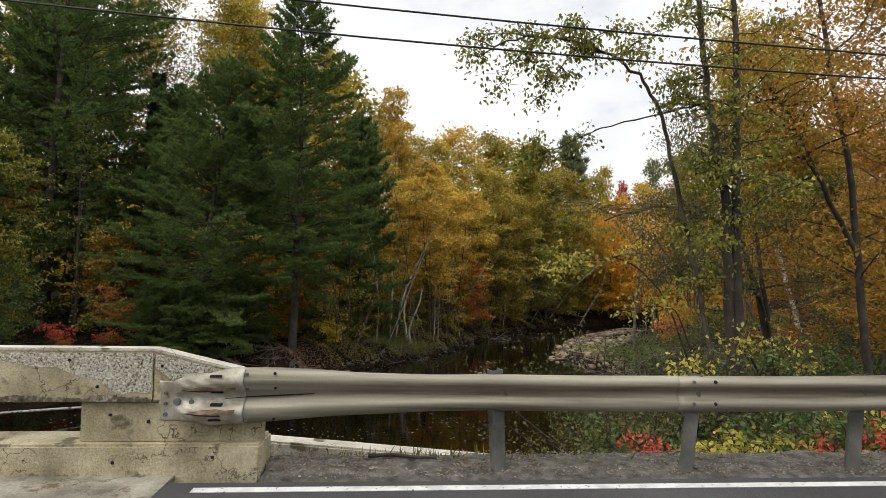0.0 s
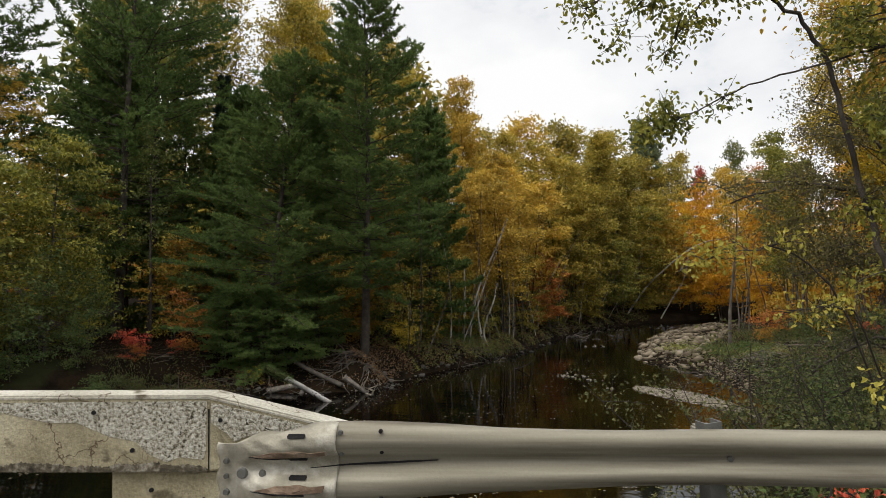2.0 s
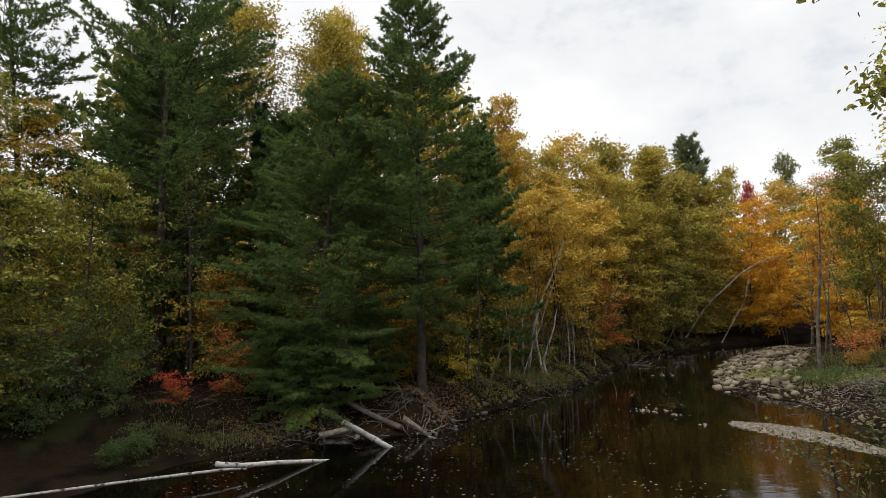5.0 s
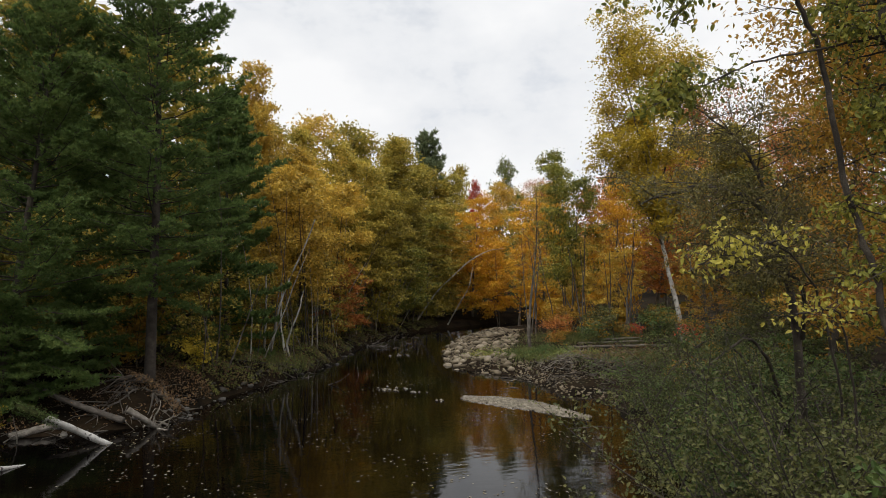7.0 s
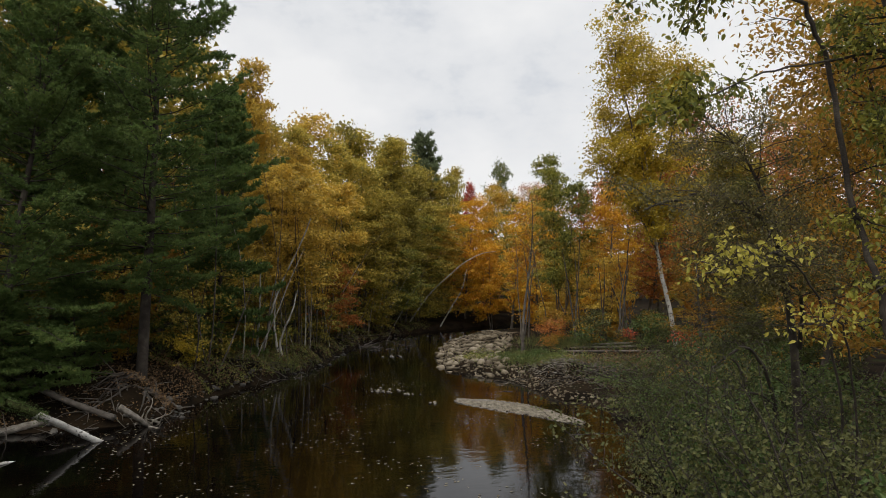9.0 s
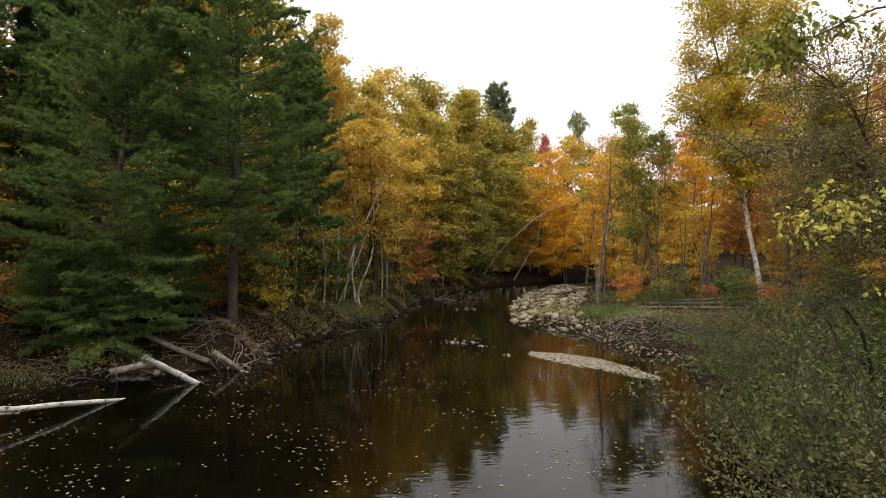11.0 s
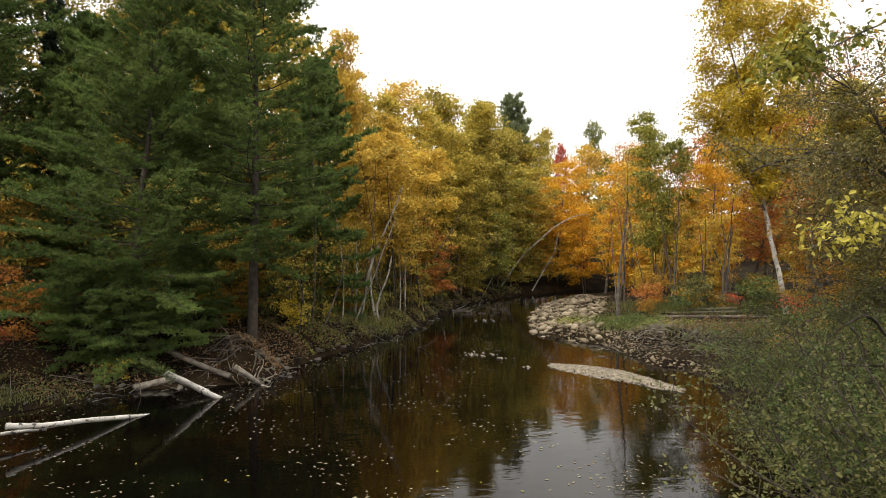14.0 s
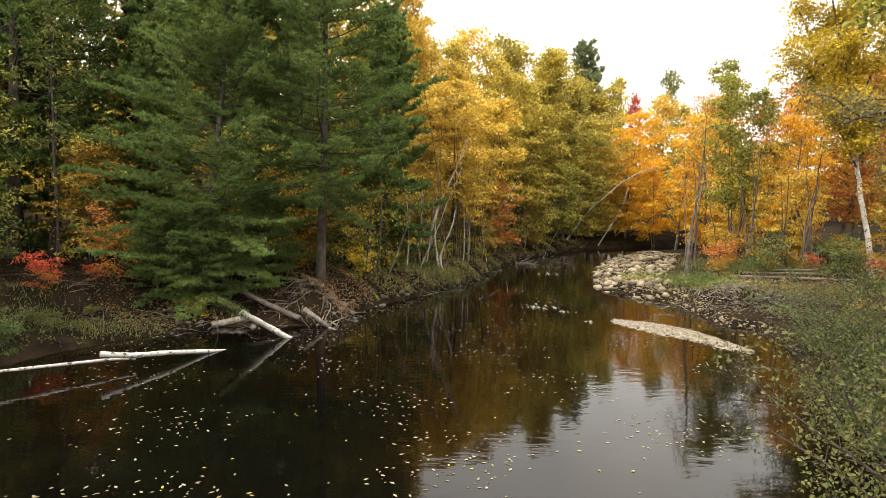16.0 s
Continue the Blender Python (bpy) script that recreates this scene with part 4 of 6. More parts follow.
def cable(z_left, z_mid, z_right, y):
    xs = np.linspace(-60, 60, 80)
    c = np.polyfit([-4.2, 0.8, 4.8], [z_left, z_mid, z_right], 2)
    zs = np.where(np.abs(xs) < 8, np.polyval(c, xs), 0)
    a, s = np.polyval(c, [-8, 8]), np.polyval(np.polyder(c), [-8, 8])
    zs = np.where(xs <= -8, a[0] + s[0] * (xs + 8) + 0.002 * (xs + 8) ** 2, zs)
    zs = np.where(xs >= 8, a[1] + s[1] * (xs - 8) + 0.004 * (xs - 8) ** 2, zs)
    ob = put("overhead_cable", mesh_np("overhead_cable", *tubes([(np.stack([xs, np.full(80, y), zs], 1), np.full(80, 0.011))], 6), True), BLACK)
    return tagged(ob, "thin black overhead cable slung along the roadside", "cable", "roadside cables")


cable(4.56, 4.17, 3.94, 6.3)
cable(4.93, 4.50, 4.22, 6.3)

# ---------------------------------------------------------------- trees
def place(proto, x, y, scale=1.0, turn=0.0, z=None, label="", category="tree", group="", mat=None):
    zz = float(ground_z(np.array([x]), np.array([y]))[0]) if z is None else z
    ob = copy_thing(proto, pose(x, y, zz, 0, 0, turn))
    ob.scale = (scale,) * 3 if not isinstance(scale, tuple) else scale
    if mat:
        recolour(ob, mat)
    return tagged(ob, label, category, group)


def remove(thing):
    for o in (*thing.children_recursive, thing):
        bpy.data.objects.remove(o)


PINE_A = pine("white_pine", 11, 17.8, 0.20, 5.0, 1.35, 0.15, power=0.58, wide=0.135, per=12, gap=0.031)
PINE_B = pine("white_pine", 12, 15.2, 0.04, 5.0, 1.3, 0.15, power=0.52, tilt=(0.10, 0.0), droop=0.03, wide=0.145, per=11, gap=0.034)
PINE_C = pine("white_pine", 13, 23.0, 0.22, 6.6, 0.9, 0.21, per=7, power=0.28, gap=0.050, wide=0.18, droop=0.05)
PINE_BG = pine("white_pine", 16, 15.0, 0.06, 3.9, 0.65, 0.30, per=6, gap=0.038, wide=0.21)
SPRUCE_A = pine("spruce", 14, 15.0, 0.05, 2.4, 0.7, 0.28, mat=SPRUCE, droop=0.2, power=0.8, wide=0.12, gap=0.04)
PINE_Y = pine("young_pine", 17, 5.2, 0.06, 2.7, 1.1, 0.17, per=9, gap=0.07, wide=0.13, droop=0.16, power=0.6)
PINE_FAR = pine("white_pine", 15, 14.0, 0.25, 2.6, 0.5, 0.42, 0.0, mat=HAZY_NEEDLE, wide=0.13, per=8, power=0.3, gap=0.045)
BIRCH_A = broadleaf("birch", 21, 14.0, 0.27, 3.0, stems=3, limbs=66, per_limb=10, n_leaf=31, leaf=0.185, puff=0.27, bark=MID_BARK, trunk_r=0.085)
BIRCH_B = broadleaf("birch", 41, 14.0, 0.30, 2.8, stems=2, limbs=60, per_limb=10, n_leaf=31, leaf=0.185, puff=0.27, bark=MID_BARK, trunk_r=0.085, lean=0.1)
TALL_A = broadleaf("maple", 22, 17.0, 0.22, 3.9, limbs=56, per_limb=10, n_leaf=24, leaf=0.185, puff=0.30)
TALL_B = broadleaf("aspen", 23, 16.0, 0.30, 2.7, limbs=56, per_limb=10, n_leaf=28, leaf=0.185, puff=0.28, lean=0.05, trunk_r=0.13, rise=1.2)
MID_A = broadleaf("maple", 33, 17.0, 0.2, 3.9, limbs=56, per_limb=10, n_leaf=26, leaf=0.15, puff=0.28)
TALL_C = broadleaf("maple", 32, 24.0, 0.35, 4.4, limbs=56, per_limb=11, n_leaf=28, leaf=0.22, puff=0.40)
ROUND_A = broadleaf("maple", 24, 10.0, 0.14, 3.7, limbs=54, per_limb=10, n_leaf=22, leaf=0.19, puff=0.26, rise=0.22, flat=0.25, lift=-0.2, lean=0.1)
ROUND_B = broadleaf("maple", 44, 10.0, 0.18, 3.4, stems=2, limbs=52, per_limb=10, n_leaf=22, leaf=0.19, puff=0.26, rise=0.30, flat=0.25, lift=-0.15, lean=0.16, trunk_r=0.09)
BACK = broadleaf("maple", 45, 15.0, 0.2, 3.9, limbs=44, per_limb=8, n_leaf=20, leaf=0.27, puff=0.34)
FAR_A = broadleaf("far_tree", 25, 14.0, 0.08, 4.2, limbs=30, per_limb=7, n_leaf=22, leaf=0.40, puff=0.48)
FAR_B = broadleaf("far_tree", 26, 16.0, 0.10, 3.6, limbs=30, per_limb=7, n_leaf=22, leaf=0.38, puff=0.45)
SAPLING = broadleaf("sapling", 27, 5.0, 0.14, 1.7, stems=2, limbs=26, per_limb=6, n_leaf=11, leaf=0.145, puff=0.2, trunk_r=0.03, rise=0.4, bark=MID_BARK)
SHRUB = broadleaf("shrub", 28, 1.8, 0.05, 1.2, stems=3, limbs=18, per_limb=6, n_leaf=12, leaf=0.12, puff=0.17, trunk_r=0.016, rise=0.5, bark=DARK_BARK)
POLE = broadleaf("thin_tree", 29, 12.0, 0.45, 2.0, limbs=20, per_limb=5, n_leaf=20, leaf=0.14, puff=0.28, trunk_r=0.10, bark=DARK_BARK)
BARE = broadleaf("bare_tree", 30, 11.0, 0.30, 2.2, limbs=40, per_limb=8, n_leaf=4, leaf=0.14, puff=0.3, rise=1.6)
SLIM = broadleaf("slim_tree", 31, 9.6, 0.42, 1.6, limbs=26, per_limb=6, n_leaf=7, leaf=0.12, puff=0.2, rise=1.5, trunk_r=0.11, lean=0.03)
GIRTH = {BIRCH_A: (14.0, 3.0), BIRCH_B: (14.0, 2.9), TALL_A: (17.0, 3.8), TALL_B: (16.0, 2.6), MID_A: (17.0, 3.8), TALL_C: (24.0, 4.3), ROUND_A: (10.0, 3.6), ROUND_B: (10.0, 3.5), FAR_A: (14.0, 4.2), BACK: (15.0, 3.9), FAR_B: (16.0, 3.6), BARE: (11.0, 2.0), PINE_FAR: (14.0, 2.4), SPRUCE_A: (15.0, 2.4), PINE_BG: (15.0, 3.4)}


def stand(proto, x, y, top, half, turn, mat, what, category="tree", group=""):
    """A copy of a tree whose top reaches the given height and whose crown the given half width."""
    h, r = GIRTH[proto]
    z = float(ground_z(np.array([x]), np.array([y]))[0])
    return place(proto, x, y, (half / r, half / r, (top - z) / h), turn, z, what, category, group, mat)


PINES = [(PINE_A, -7.05, 29.5, 1.0, 0), (PINE_B, -11.6, 28.4, (1.0, 1.0, 0.92), 0), (PINE_C, -21.7, 33.0, 1.0, 10), (PINE_C, -21.4, 35.6, 0.97, 130), (PINE_BG, -15.0, 33.5, 0.72, 70), (PINE_BG, -17.0, 38, 1.0, 200), (PINE_BG, -4.6, 36.0, (0.8, 0.8, 0.86), 100), (PINE_BG, -9.2, 36.5, 0.85, 300), (PINE_C, -27.5, 31, 0.9, 220), (PINE_BG, -13, 40, 0.95, 20), (PINE_BG, -24.5, 38, 1.25, 60)]
for p, x, y, s, a in PINES:
    place(p, x, y, s, a, label="tall dark green white pine on the river bank", category="pine tree", group="white pines")
for x, y, s, a in ((-11.2, 27.6, 0.72, 20), (-12.9, 27.4, 0.66, 140), (-9.3, 29.6, 0.7, 250)):
    place(PINE_Y, x, y, s, a, label="young dark green pine with low boughs over the bank", category="pine tree", group="young pines")
stand(SPRUCE_A, -18.8, 40, 14.2, 2.0, 0, None, "dense dark green spruce behind the pines", "spruce tree")

STANDS = [  # tree, x, y, height of its top, half width, turn, leaves, kind of tree
    (TALL_C, -20.2, 46, 24.2, 4.8, 20, OLIVE, "tall yellow-green maple"), (TALL_C, -15.3, 50, 24.1, 2.7, 80, YELLOW, "tall golden maple"), (TALL_C, -26.5, 45, 22.0, 4.4, 50, OLIVE, "tall olive-green maple"), (TALL_C, -17.4, 48, 22.3, 3.8, 140, OLIVE, "tall yellow-green maple"), (TALL_C, -19.0, 49, 23.0, 4.2, 260, OLIVE, "tall yellow-green maple"), (TALL_C, -12.4, 52, 20.5, 3.6, 200, OLIVE, "tall yellow-green maple"),
    (BIRCH_B, -2.8, 46, 15.0, 2.5, 0, GOLD, "tall pale golden birch"), (BIRCH_A, -0.5, 41, 9.4, 2.7, 60, GOLD, "golden birch with white stems"), (BIRCH_B, -2.3, 43, 9.3, 2.4, 130, GOLD, "golden birch with white forked stems"), (TALL_B, -4.6, 45, 12.0, 2.2, 40, OLIVE, "yellow-green aspen"),
    (TALL_B, 2.3, 52, 12.9, 2.2, 10, OLIVE, "olive-gold aspen"), (BIRCH_A, 3.8, 50, 11.3, 2.9, 200, OLIVE, "olive-gold birch"), (TALL_B, 6.7, 56, 12.7, 2.5, 120, OLIVE, "olive-gold aspen"), (BIRCH_B, 9.3, 60, 13.8, 3.1, 30, OLIVE, "olive-gold birch"), (BIRCH_A, 1.0, 46, 10.3, 2.6, 95, GOLD, "golden birch"), (BIRCH_B, 5.4, 53, 10.8, 2.6, 250, OLIVE, "olive-gold birch"), (TALL_B, 8.2, 58, 11.5, 2.4, 210, OLIVE, "yellow-green aspen"), (TALL_B, 11.8, 62, 12.0, 2.6, 330, OLIVE, "yellow-green aspen"),
    (ROUND_A, 5.3, 52, 7.0, 3.4, 0, OLIVE, "yellow-green maple"), (ROUND_B, 10.3, 59.4, 8.4, 3.4, 40, LIME, "greenish young maple"), (ROUND_A, 14.0, 63.5, 9.3, 3.4, 90, OLIVE, "yellow-green maple"), (ROUND_B, 2.9, 46.6, 3.4, 2.2, 100, RUSSET, "russet young maple"), (ROUND_A, 0.2, 42.4, 3.4, 2.3, 160, OLIVE, "yellow-green young maple"), (ROUND_B, -3.6, 38.6, 1.2, 1.3, 10, AMBER, "amber young maple"), (ROUND_B, 7.4, 55.6, 6.0, 2.8, 200, LIME, "greenish young maple"), (ROUND_A, 12.2, 61.0, 5.0, 2.6, 70, OLIVE, "yellow-green young maple"),
    (ROUND_A, 18.3, 65, 10.1, 3.4, 10, ORANGE, "orange maple over the river bend"), (ROUND_B, 20.6, 63, 7.3, 3.1, 90, ORANGE, "orange maple over the river bend"), (ROUND_A, 22.3, 56, 8.6, 3.6, 200, ORANGE, "golden-orange maple over the stony bar"), (ROUND_B, 22.2, 52, 5.2, 2.9, 280, GOLD, "golden maple over the stony bar"), (ROUND_A, 16.0, 66, 6.5, 3.0, 250, GOLD, "golden maple over the river bend"), (ROUND_B, 26.5, 57, 7.6, 3.2, 310, GOLD, "golden maple over the stony bar"), (ROUND_A, 25.5, 63, 8.6, 3.4, 30, ORANGE, "orange maple over the river bend"),
    (BARE, 20.5, 58, 10.6, 1.9, 0, RUSSET, "thin half-bare russet tree"), (BARE, 24.3, 62, 11.8, 2.1, 50, RUSSET, "thin half-bare russet tree"), (BARE, 26.6, 66, 12.3, 2.2, 110, RUSSET, "thin half-bare russet tree"),
    (BIRCH_A, 19.5, 46, 11.7, 2.4, 60, LIME, "yellow-green birch on the far bar"), (ROUND_A, 21.5, 43, 8.6, 2.4, 20, ORANGE, "orange maple"), (ROUND_B, 21.0, 42, 5.0, 2.0, 110, GOLD, "golden young maple"), (TALL_A, 25.4, 44, 9.8, 3.2, 200, RUSSET, "rust-brown maple"),
    (TALL_A, 32.5, 45, 15.6, 3.2, 20, RUSSET, "rust-brown maple"), (TALL_A, 31.5, 50, 12.6, 3.6, 220, RUSSET, "rust-brown maple"), (TALL_A, 27.6, 50, 11.2, 3.2, 130, AMBER, "amber maple"), (TALL_A, 28.0, 38, 10.0, 3.4, 300, AMBER, "amber maple"), (BARE, 23.1, 31, 12.4, 1.9, 20, OLIVE, "tall half-bare tree"), (BARE, 25.3, 33, 12.9, 2.1, 170, RUSSET, "tall half-bare tree"), (TALL_A, 25.0, 31, 9.0, 3.0, 110, RUSSET, "rust-orange maple"),
    (MID_A, 21, 25, 9.4, 3.2, 60, RUSSET, "rust-brown maple"), (TALL_B, 17.5, 24, 7.6, 2.0, 10, OLIVE, "olive tree"), (MID_A, 16.2, 23.0, 5.6, 2.2, 160, GREY_GREEN, "grey-green young maple"), (MID_A, 17.4, 28.0, 4.4, 2.2, 220, AMBER, "olive-brown young maple"), (MID_A, 20.5, 29.0, 3.6, 2.4, 20, GREY_GREEN, "grey-green young maple"), (MID_A, 14.5, 19.5, 9.0, 2.7, 330, AMBER, "olive-brown maple"), (MID_A, 12.2, 15.5, 11.0, 3.2, 50, AMBER, "large amber maple"), (MID_A, 17, 16, 12.5, 3.5, 140, ORANGE, "large orange maple"), (MID_A, 19.5, 20, 11.5, 3.3, 250, RUSSET, "large russet maple"),
    (MID_A, -23.6, 22.4, 10.6, 3.0, 40, LIME, "yellow-green maple"), (MID_A, -27.0, 24.0, 10.8, 3.1, 190, LIME, "yellow-green maple"), (ROUND_A, -20.6, 26.4, 7.6, 2.6, 10, LIME, "yellow-green maple at the water's edge"), (TALL_A, -25.5, 29, 11.8, 3.2, 10, GOLD, "golden maple"), (ROUND_B, -16.0, 33.0, 4.8, 2.6, 75, AMBER, "olive-brown understory maple"), (ROUND_B, -8.6, 35.0, 3.6, 2.6, 20, AMBER, "amber understory maple"), (ROUND_A, -12.6, 35.5, 4.6, 2.8, 120, OLIVE, "yellow-green understory maple"),
]
for x, y, top, half, mat in ((-1.6, 58, 13.8, 4.2, OLIVE), (1.2, 62, 15.6, 4.4, GOLD), (4.6, 64, 15.8, 4.2, OLIVE), (7.6, 66, 15.6, 4.2, OLIVE), (10.4, 68, 15.2, 4.0, OLIVE), (13.2, 70, 13.6, 3.8, OLIVE), (16.0, 70, 11.8, 3.8, OLIVE), (-6.5, 56, 15.5, 4.2, OLIVE), (18.6, 72, 12.6, 3.8, OLIVE), (23.0, 70, 11.8, 3.6, GOLD), (29.0, 68, 11.6, 3.8, ORANGE), (33.0, 62, 12.0, 4.0, RUSSET), (35.5, 56, 13.5, 4.0, AMBER)):
    STANDS.append((BACK, x, y, top, half, 37 * x, mat, "leafy woodland tree"))
for p, x, y, top, half, a, mat, what in STANDS:
    stand(p, x, y, top, half, a, mat, what + " in autumn leaf")
TREES = [(p, x, y) for p, x, y, *_ in STANDS]
place(SLIM, 12.1, 37.0, 1.0, 0, label="slim half-bare grey tree on the stony bar", mat=OLIVE)
stand(PINE_FAR, 16.1, 75, 17.9, 3.0, 0, None, "grey-green pine above the far trees, its needles paled for haze", "pine tree")
stand(BACK, 26.9, 78, 15.9, 2.5, 90, FRESH, "green aspen above the far trees")
stand(FAR_B, 20.7, 76, 15.3, 2.2, 30, OLIVE, "yellow-green tree above the bend")
stand(FAR_A, 25.0, 82, 13.7, 1.5, 0, RED, "red maple rising behind the far trees")
stand(FAR_B, 31.0, 79, 12.5, 2.8, 60, OLIVE, "yellow-green tree above the bend")
# white-stemmed aspen that fans out over the bank
rng = np.random.default_rng(19)
aspen = new("aspen")
lines = [np.array(p, float) for p in ([(21.3, 35, -2.9), (20.7, 35, -0.1), (20.1, 35, 2.1), (19.66, 35, 4.3), (19.38, 35, 6.8), (18.9, 35, 9.5), (18.4, 35.2, 13.6), (18.2, 35.3, 16.6)], [(19.5, 35, 5.8), (18.4, 34.8, 9.2), (17.5, 34.6, 11.6), (16.7, 34.5, 14.0), (16.4, 34.4, 15.6)], [(19.4, 35, 6.6), (19.6, 35.3, 10), (19.8, 35.5, 13), (19.9, 35.6, 16.0)], [(19.5, 35, 6.2), (20.3, 34.8, 9.0), (20.9, 34.6, 11.8), (21.5, 34.5, 14.4)], [(19.6, 35, 4.6), (18.9, 35.6, 7.2), (17.6, 36, 9.6), (16.9, 36.2, 11.4)], [(19.9, 35, 3.2), (18.6, 34.8, 5.2), (17.2, 34.6, 7.2), (16.2, 34.5, 9.0)], [(19.8, 35, 3.6), (20.8, 34.8, 5.6), (21.8, 34.7, 7.6), (22.4, 34.6, 9.4)])]
boughs = []
for i, pts in enumerate(lines):
    u = np.linspace(0, len(pts) - 1, 4 * len(pts))
    pts = np.stack([np.interp(u, range(len(pts)), pts[:, c]) for c in range(3)], 1) + rng.normal(size=(len(u), 3)) * 0.02
    put("trunk" if i == 0 else "limb", mesh_np("stem", *tubes([(pts, np.linspace(0.15 if i == 0 else 0.06, 0.02, len(u)))], 9), True), LOG_BIRCH if i == 0 else BARK, aspen)
    for k in range(28):
        f = rng.uniform(0.4 if i == 0 else 0.12, 1.0)
        p, d = along(pts, f)
        az = rng.uniform(0, 6.283)
        boughs.append((wander(rng, p, (np.cos(az), np.sin(az), 0.8), rng.uniform(0.8, 2.3), 5, 0.15, 0.0), np.linspace(0.022, 0.006, 6)))
tw, spots = crown_on(rng, boughs, 8, 0.7, 33, 0.30, 0.1, 0.9)
put("branchwork", mesh_np("branchwork", *tubes(boughs + tw[::3], 3), True), BARK, aspen, kind="stuff")
put("crown", mesh_np("crown", *leaves(rng, spots, 0.15, 0.75, 0.4, tri=True)), YELLOW, aspen)
tagged(aspen, "tall yellow aspen with a white trunk leaning over the bank", "tree")

# the woods that close the valley
rng = np.random.default_rng(77)
count = tries = 0
taken = [(x, y) for _, x, y, *_ in TREES + PINES] + [(16.1, 75), (26.9, 78), (20.7, 76), (25.0, 82)]
mats = [OLIVE, OLIVE, GOLD, YELLOW, ORANGE, RUSSET, LIME, FRESH]
while count < 16 and tries < 4000:
    tries += 1
    y = rng.uniform(36, 112)
    x = rng.uniform(-0.62 * y - 6, 0.66 * y + 10)
    a, c = np.array([x]), np.array([y])
    if in_river(a, c)[0] or min(seg_dist(a, c, LEFT_SHORE)[0], seg_dist(a, c, RIGHT_SHORE)[0]) < 5.5 or (x > 5 and y < 52 and x < 24):
        continue
    if min(math.hypot(x - q[0], y - q[1]) for q in taken) < 3.4:
        continue
    taken.append((x, y))
    far = np.interp(y, [40, 110], [0.8, 1.15])
    place(FAR_A if rng.uniform() < 0.5 else FAR_B, x, y, far * rng.uniform(0.82, 1.08), rng.uniform(0, 360), label="leafy autumn tree in the woods behind the river", mat=mats[rng.integers(len(mats))], group="woodland trees")
    count += 1
# extra trees, mostly out of view, added to cast shade on the left bank
for x, y, s in ((-31, 18, 1.15), (-30, 23, 1.1), (-34, 27, 1.2), (-27.5, 17, 0.95), (-33, 33, 1.15), (-21.5, 12.5, 1.15), (-24.5, 8.5, 1.1)):
    place(FAR_B if x < -30 else FAR_A, x, y, s, 40 * y, label="leafy autumn tree added mostly out of view to shade the left bank", mat=mats[int(-x) % 8], group="woodland trees")
for x, y, s, m in ((-24, 47, 1.5, FRESH), (-18.5, 51, 1.55, OLIVE), (-13, 52, 1.5, FRESH), (-8, 50, 1.35, OLIVE), (-29, 40, 1.5, FRESH)):
    place(FAR_A, x, y, s, 25 * x, label="leafy autumn tree in the woods behind the pines", mat=m, group="woodland trees")
# unbroken woods on the slopes behind
rng = np.random.default_rng(78)
spots = []
n_woods = 0
while n_woods < 200:
    r = rng.uniform(46, 125)
    az = rng.uniform(-1.15, 1.2)
    x, y = r * math.sin(az) + 2, r * math.cos(az)
    a, c = np.array([x]), np.array([y])
    near = min(seg_dist(a, c, LEFT_SHORE)[0], seg_dist(a, c, RIGHT_SHORE)[0])
    if in_river(a, c)[0] or near < 9 or (-6 < x < 30 and y < 62) or (x <= -6 and y < 44):
        continue
    h, w = rng.uniform(10, 16), rng.uniform(2.6, 4.0)
    m = 200
    u = unit(rng.normal(size=(m, 3)))
    p = u * (w, w, h * 0.42) * rng.uniform(0.72, 1.05, (m, 1)) + rng.normal(size=(m, 3)) * 0.35
    p[:, 2] = np.abs(p[:, 2] + h * 0.5)
    spots.append(p + (x, y, float(ground_z(a, c)[0])))
    n_woods += 1
woods = put("far_woods", mesh_np("far_woods", *leaves(rng, np.concatenate(spots), 0.85, 0.8, 0.3)), WOODS)
tagged(woods, "distant mixed autumn woods covering the slopes", "woods", kind="stuff")
# thin dark trunks inside the left woods
count = 0
while count < 28:
    x, y = rng.uniform(-30, 8), rng.uniform(30, 58)
    a, c = np.array([x]), np.array([y])
    if in_river(a, c)[0] or seg_dist(a, c, LEFT_SHORE)[0] < 2.6 or x > 24 - 0.6 * (70 - y):
        continue
    place(POLE, x, y, rng.uniform(0.75, 1.15), rng.uniform(0, 360), label="thin dark-trunked woodland tree with sparse leaves", mat=mats[rng.integers(len(mats))], group="thin woodland trees")
    count += 1
# saplings and shrubs along both banks
count = 0
while count < 28:
    i = rng.integers(3, len(LEFT_SHORE) - 4)
    (ax, ay), (bx, by) = LEFT_SHORE[i], LEFT_SHORE[i + 1]
    f, off = rng.uniform(), rng.uniform(1.6, 7)
    d = math.hypot(bx - ax, by - ay)
    nx, ny = -(by - ay) / d, (bx - ax) / d
    x, y = ax + f * (bx - ax) + nx * off, ay + f * (by - ay) + ny * off
    if in_river(np.array([x]), np.array([y]))[0] or x < -6.2:
        continue
    mat = [OLIVE, LIME, GREEN, FRESH, GREEN, AMBER][rng.integers(6)]
    big = rng.uniform() < 0.55
    place(SAPLING if big else SHRUB, x, y, rng.uniform(0.6, 1.1), rng.uniform(0, 360), label="young leafy sapling on the river bank" if big else "low leafy shrub on the river bank", category="sapling" if big else "shrub", group="bank saplings" if big else "bank shrubs", mat=mat)
    count += 1
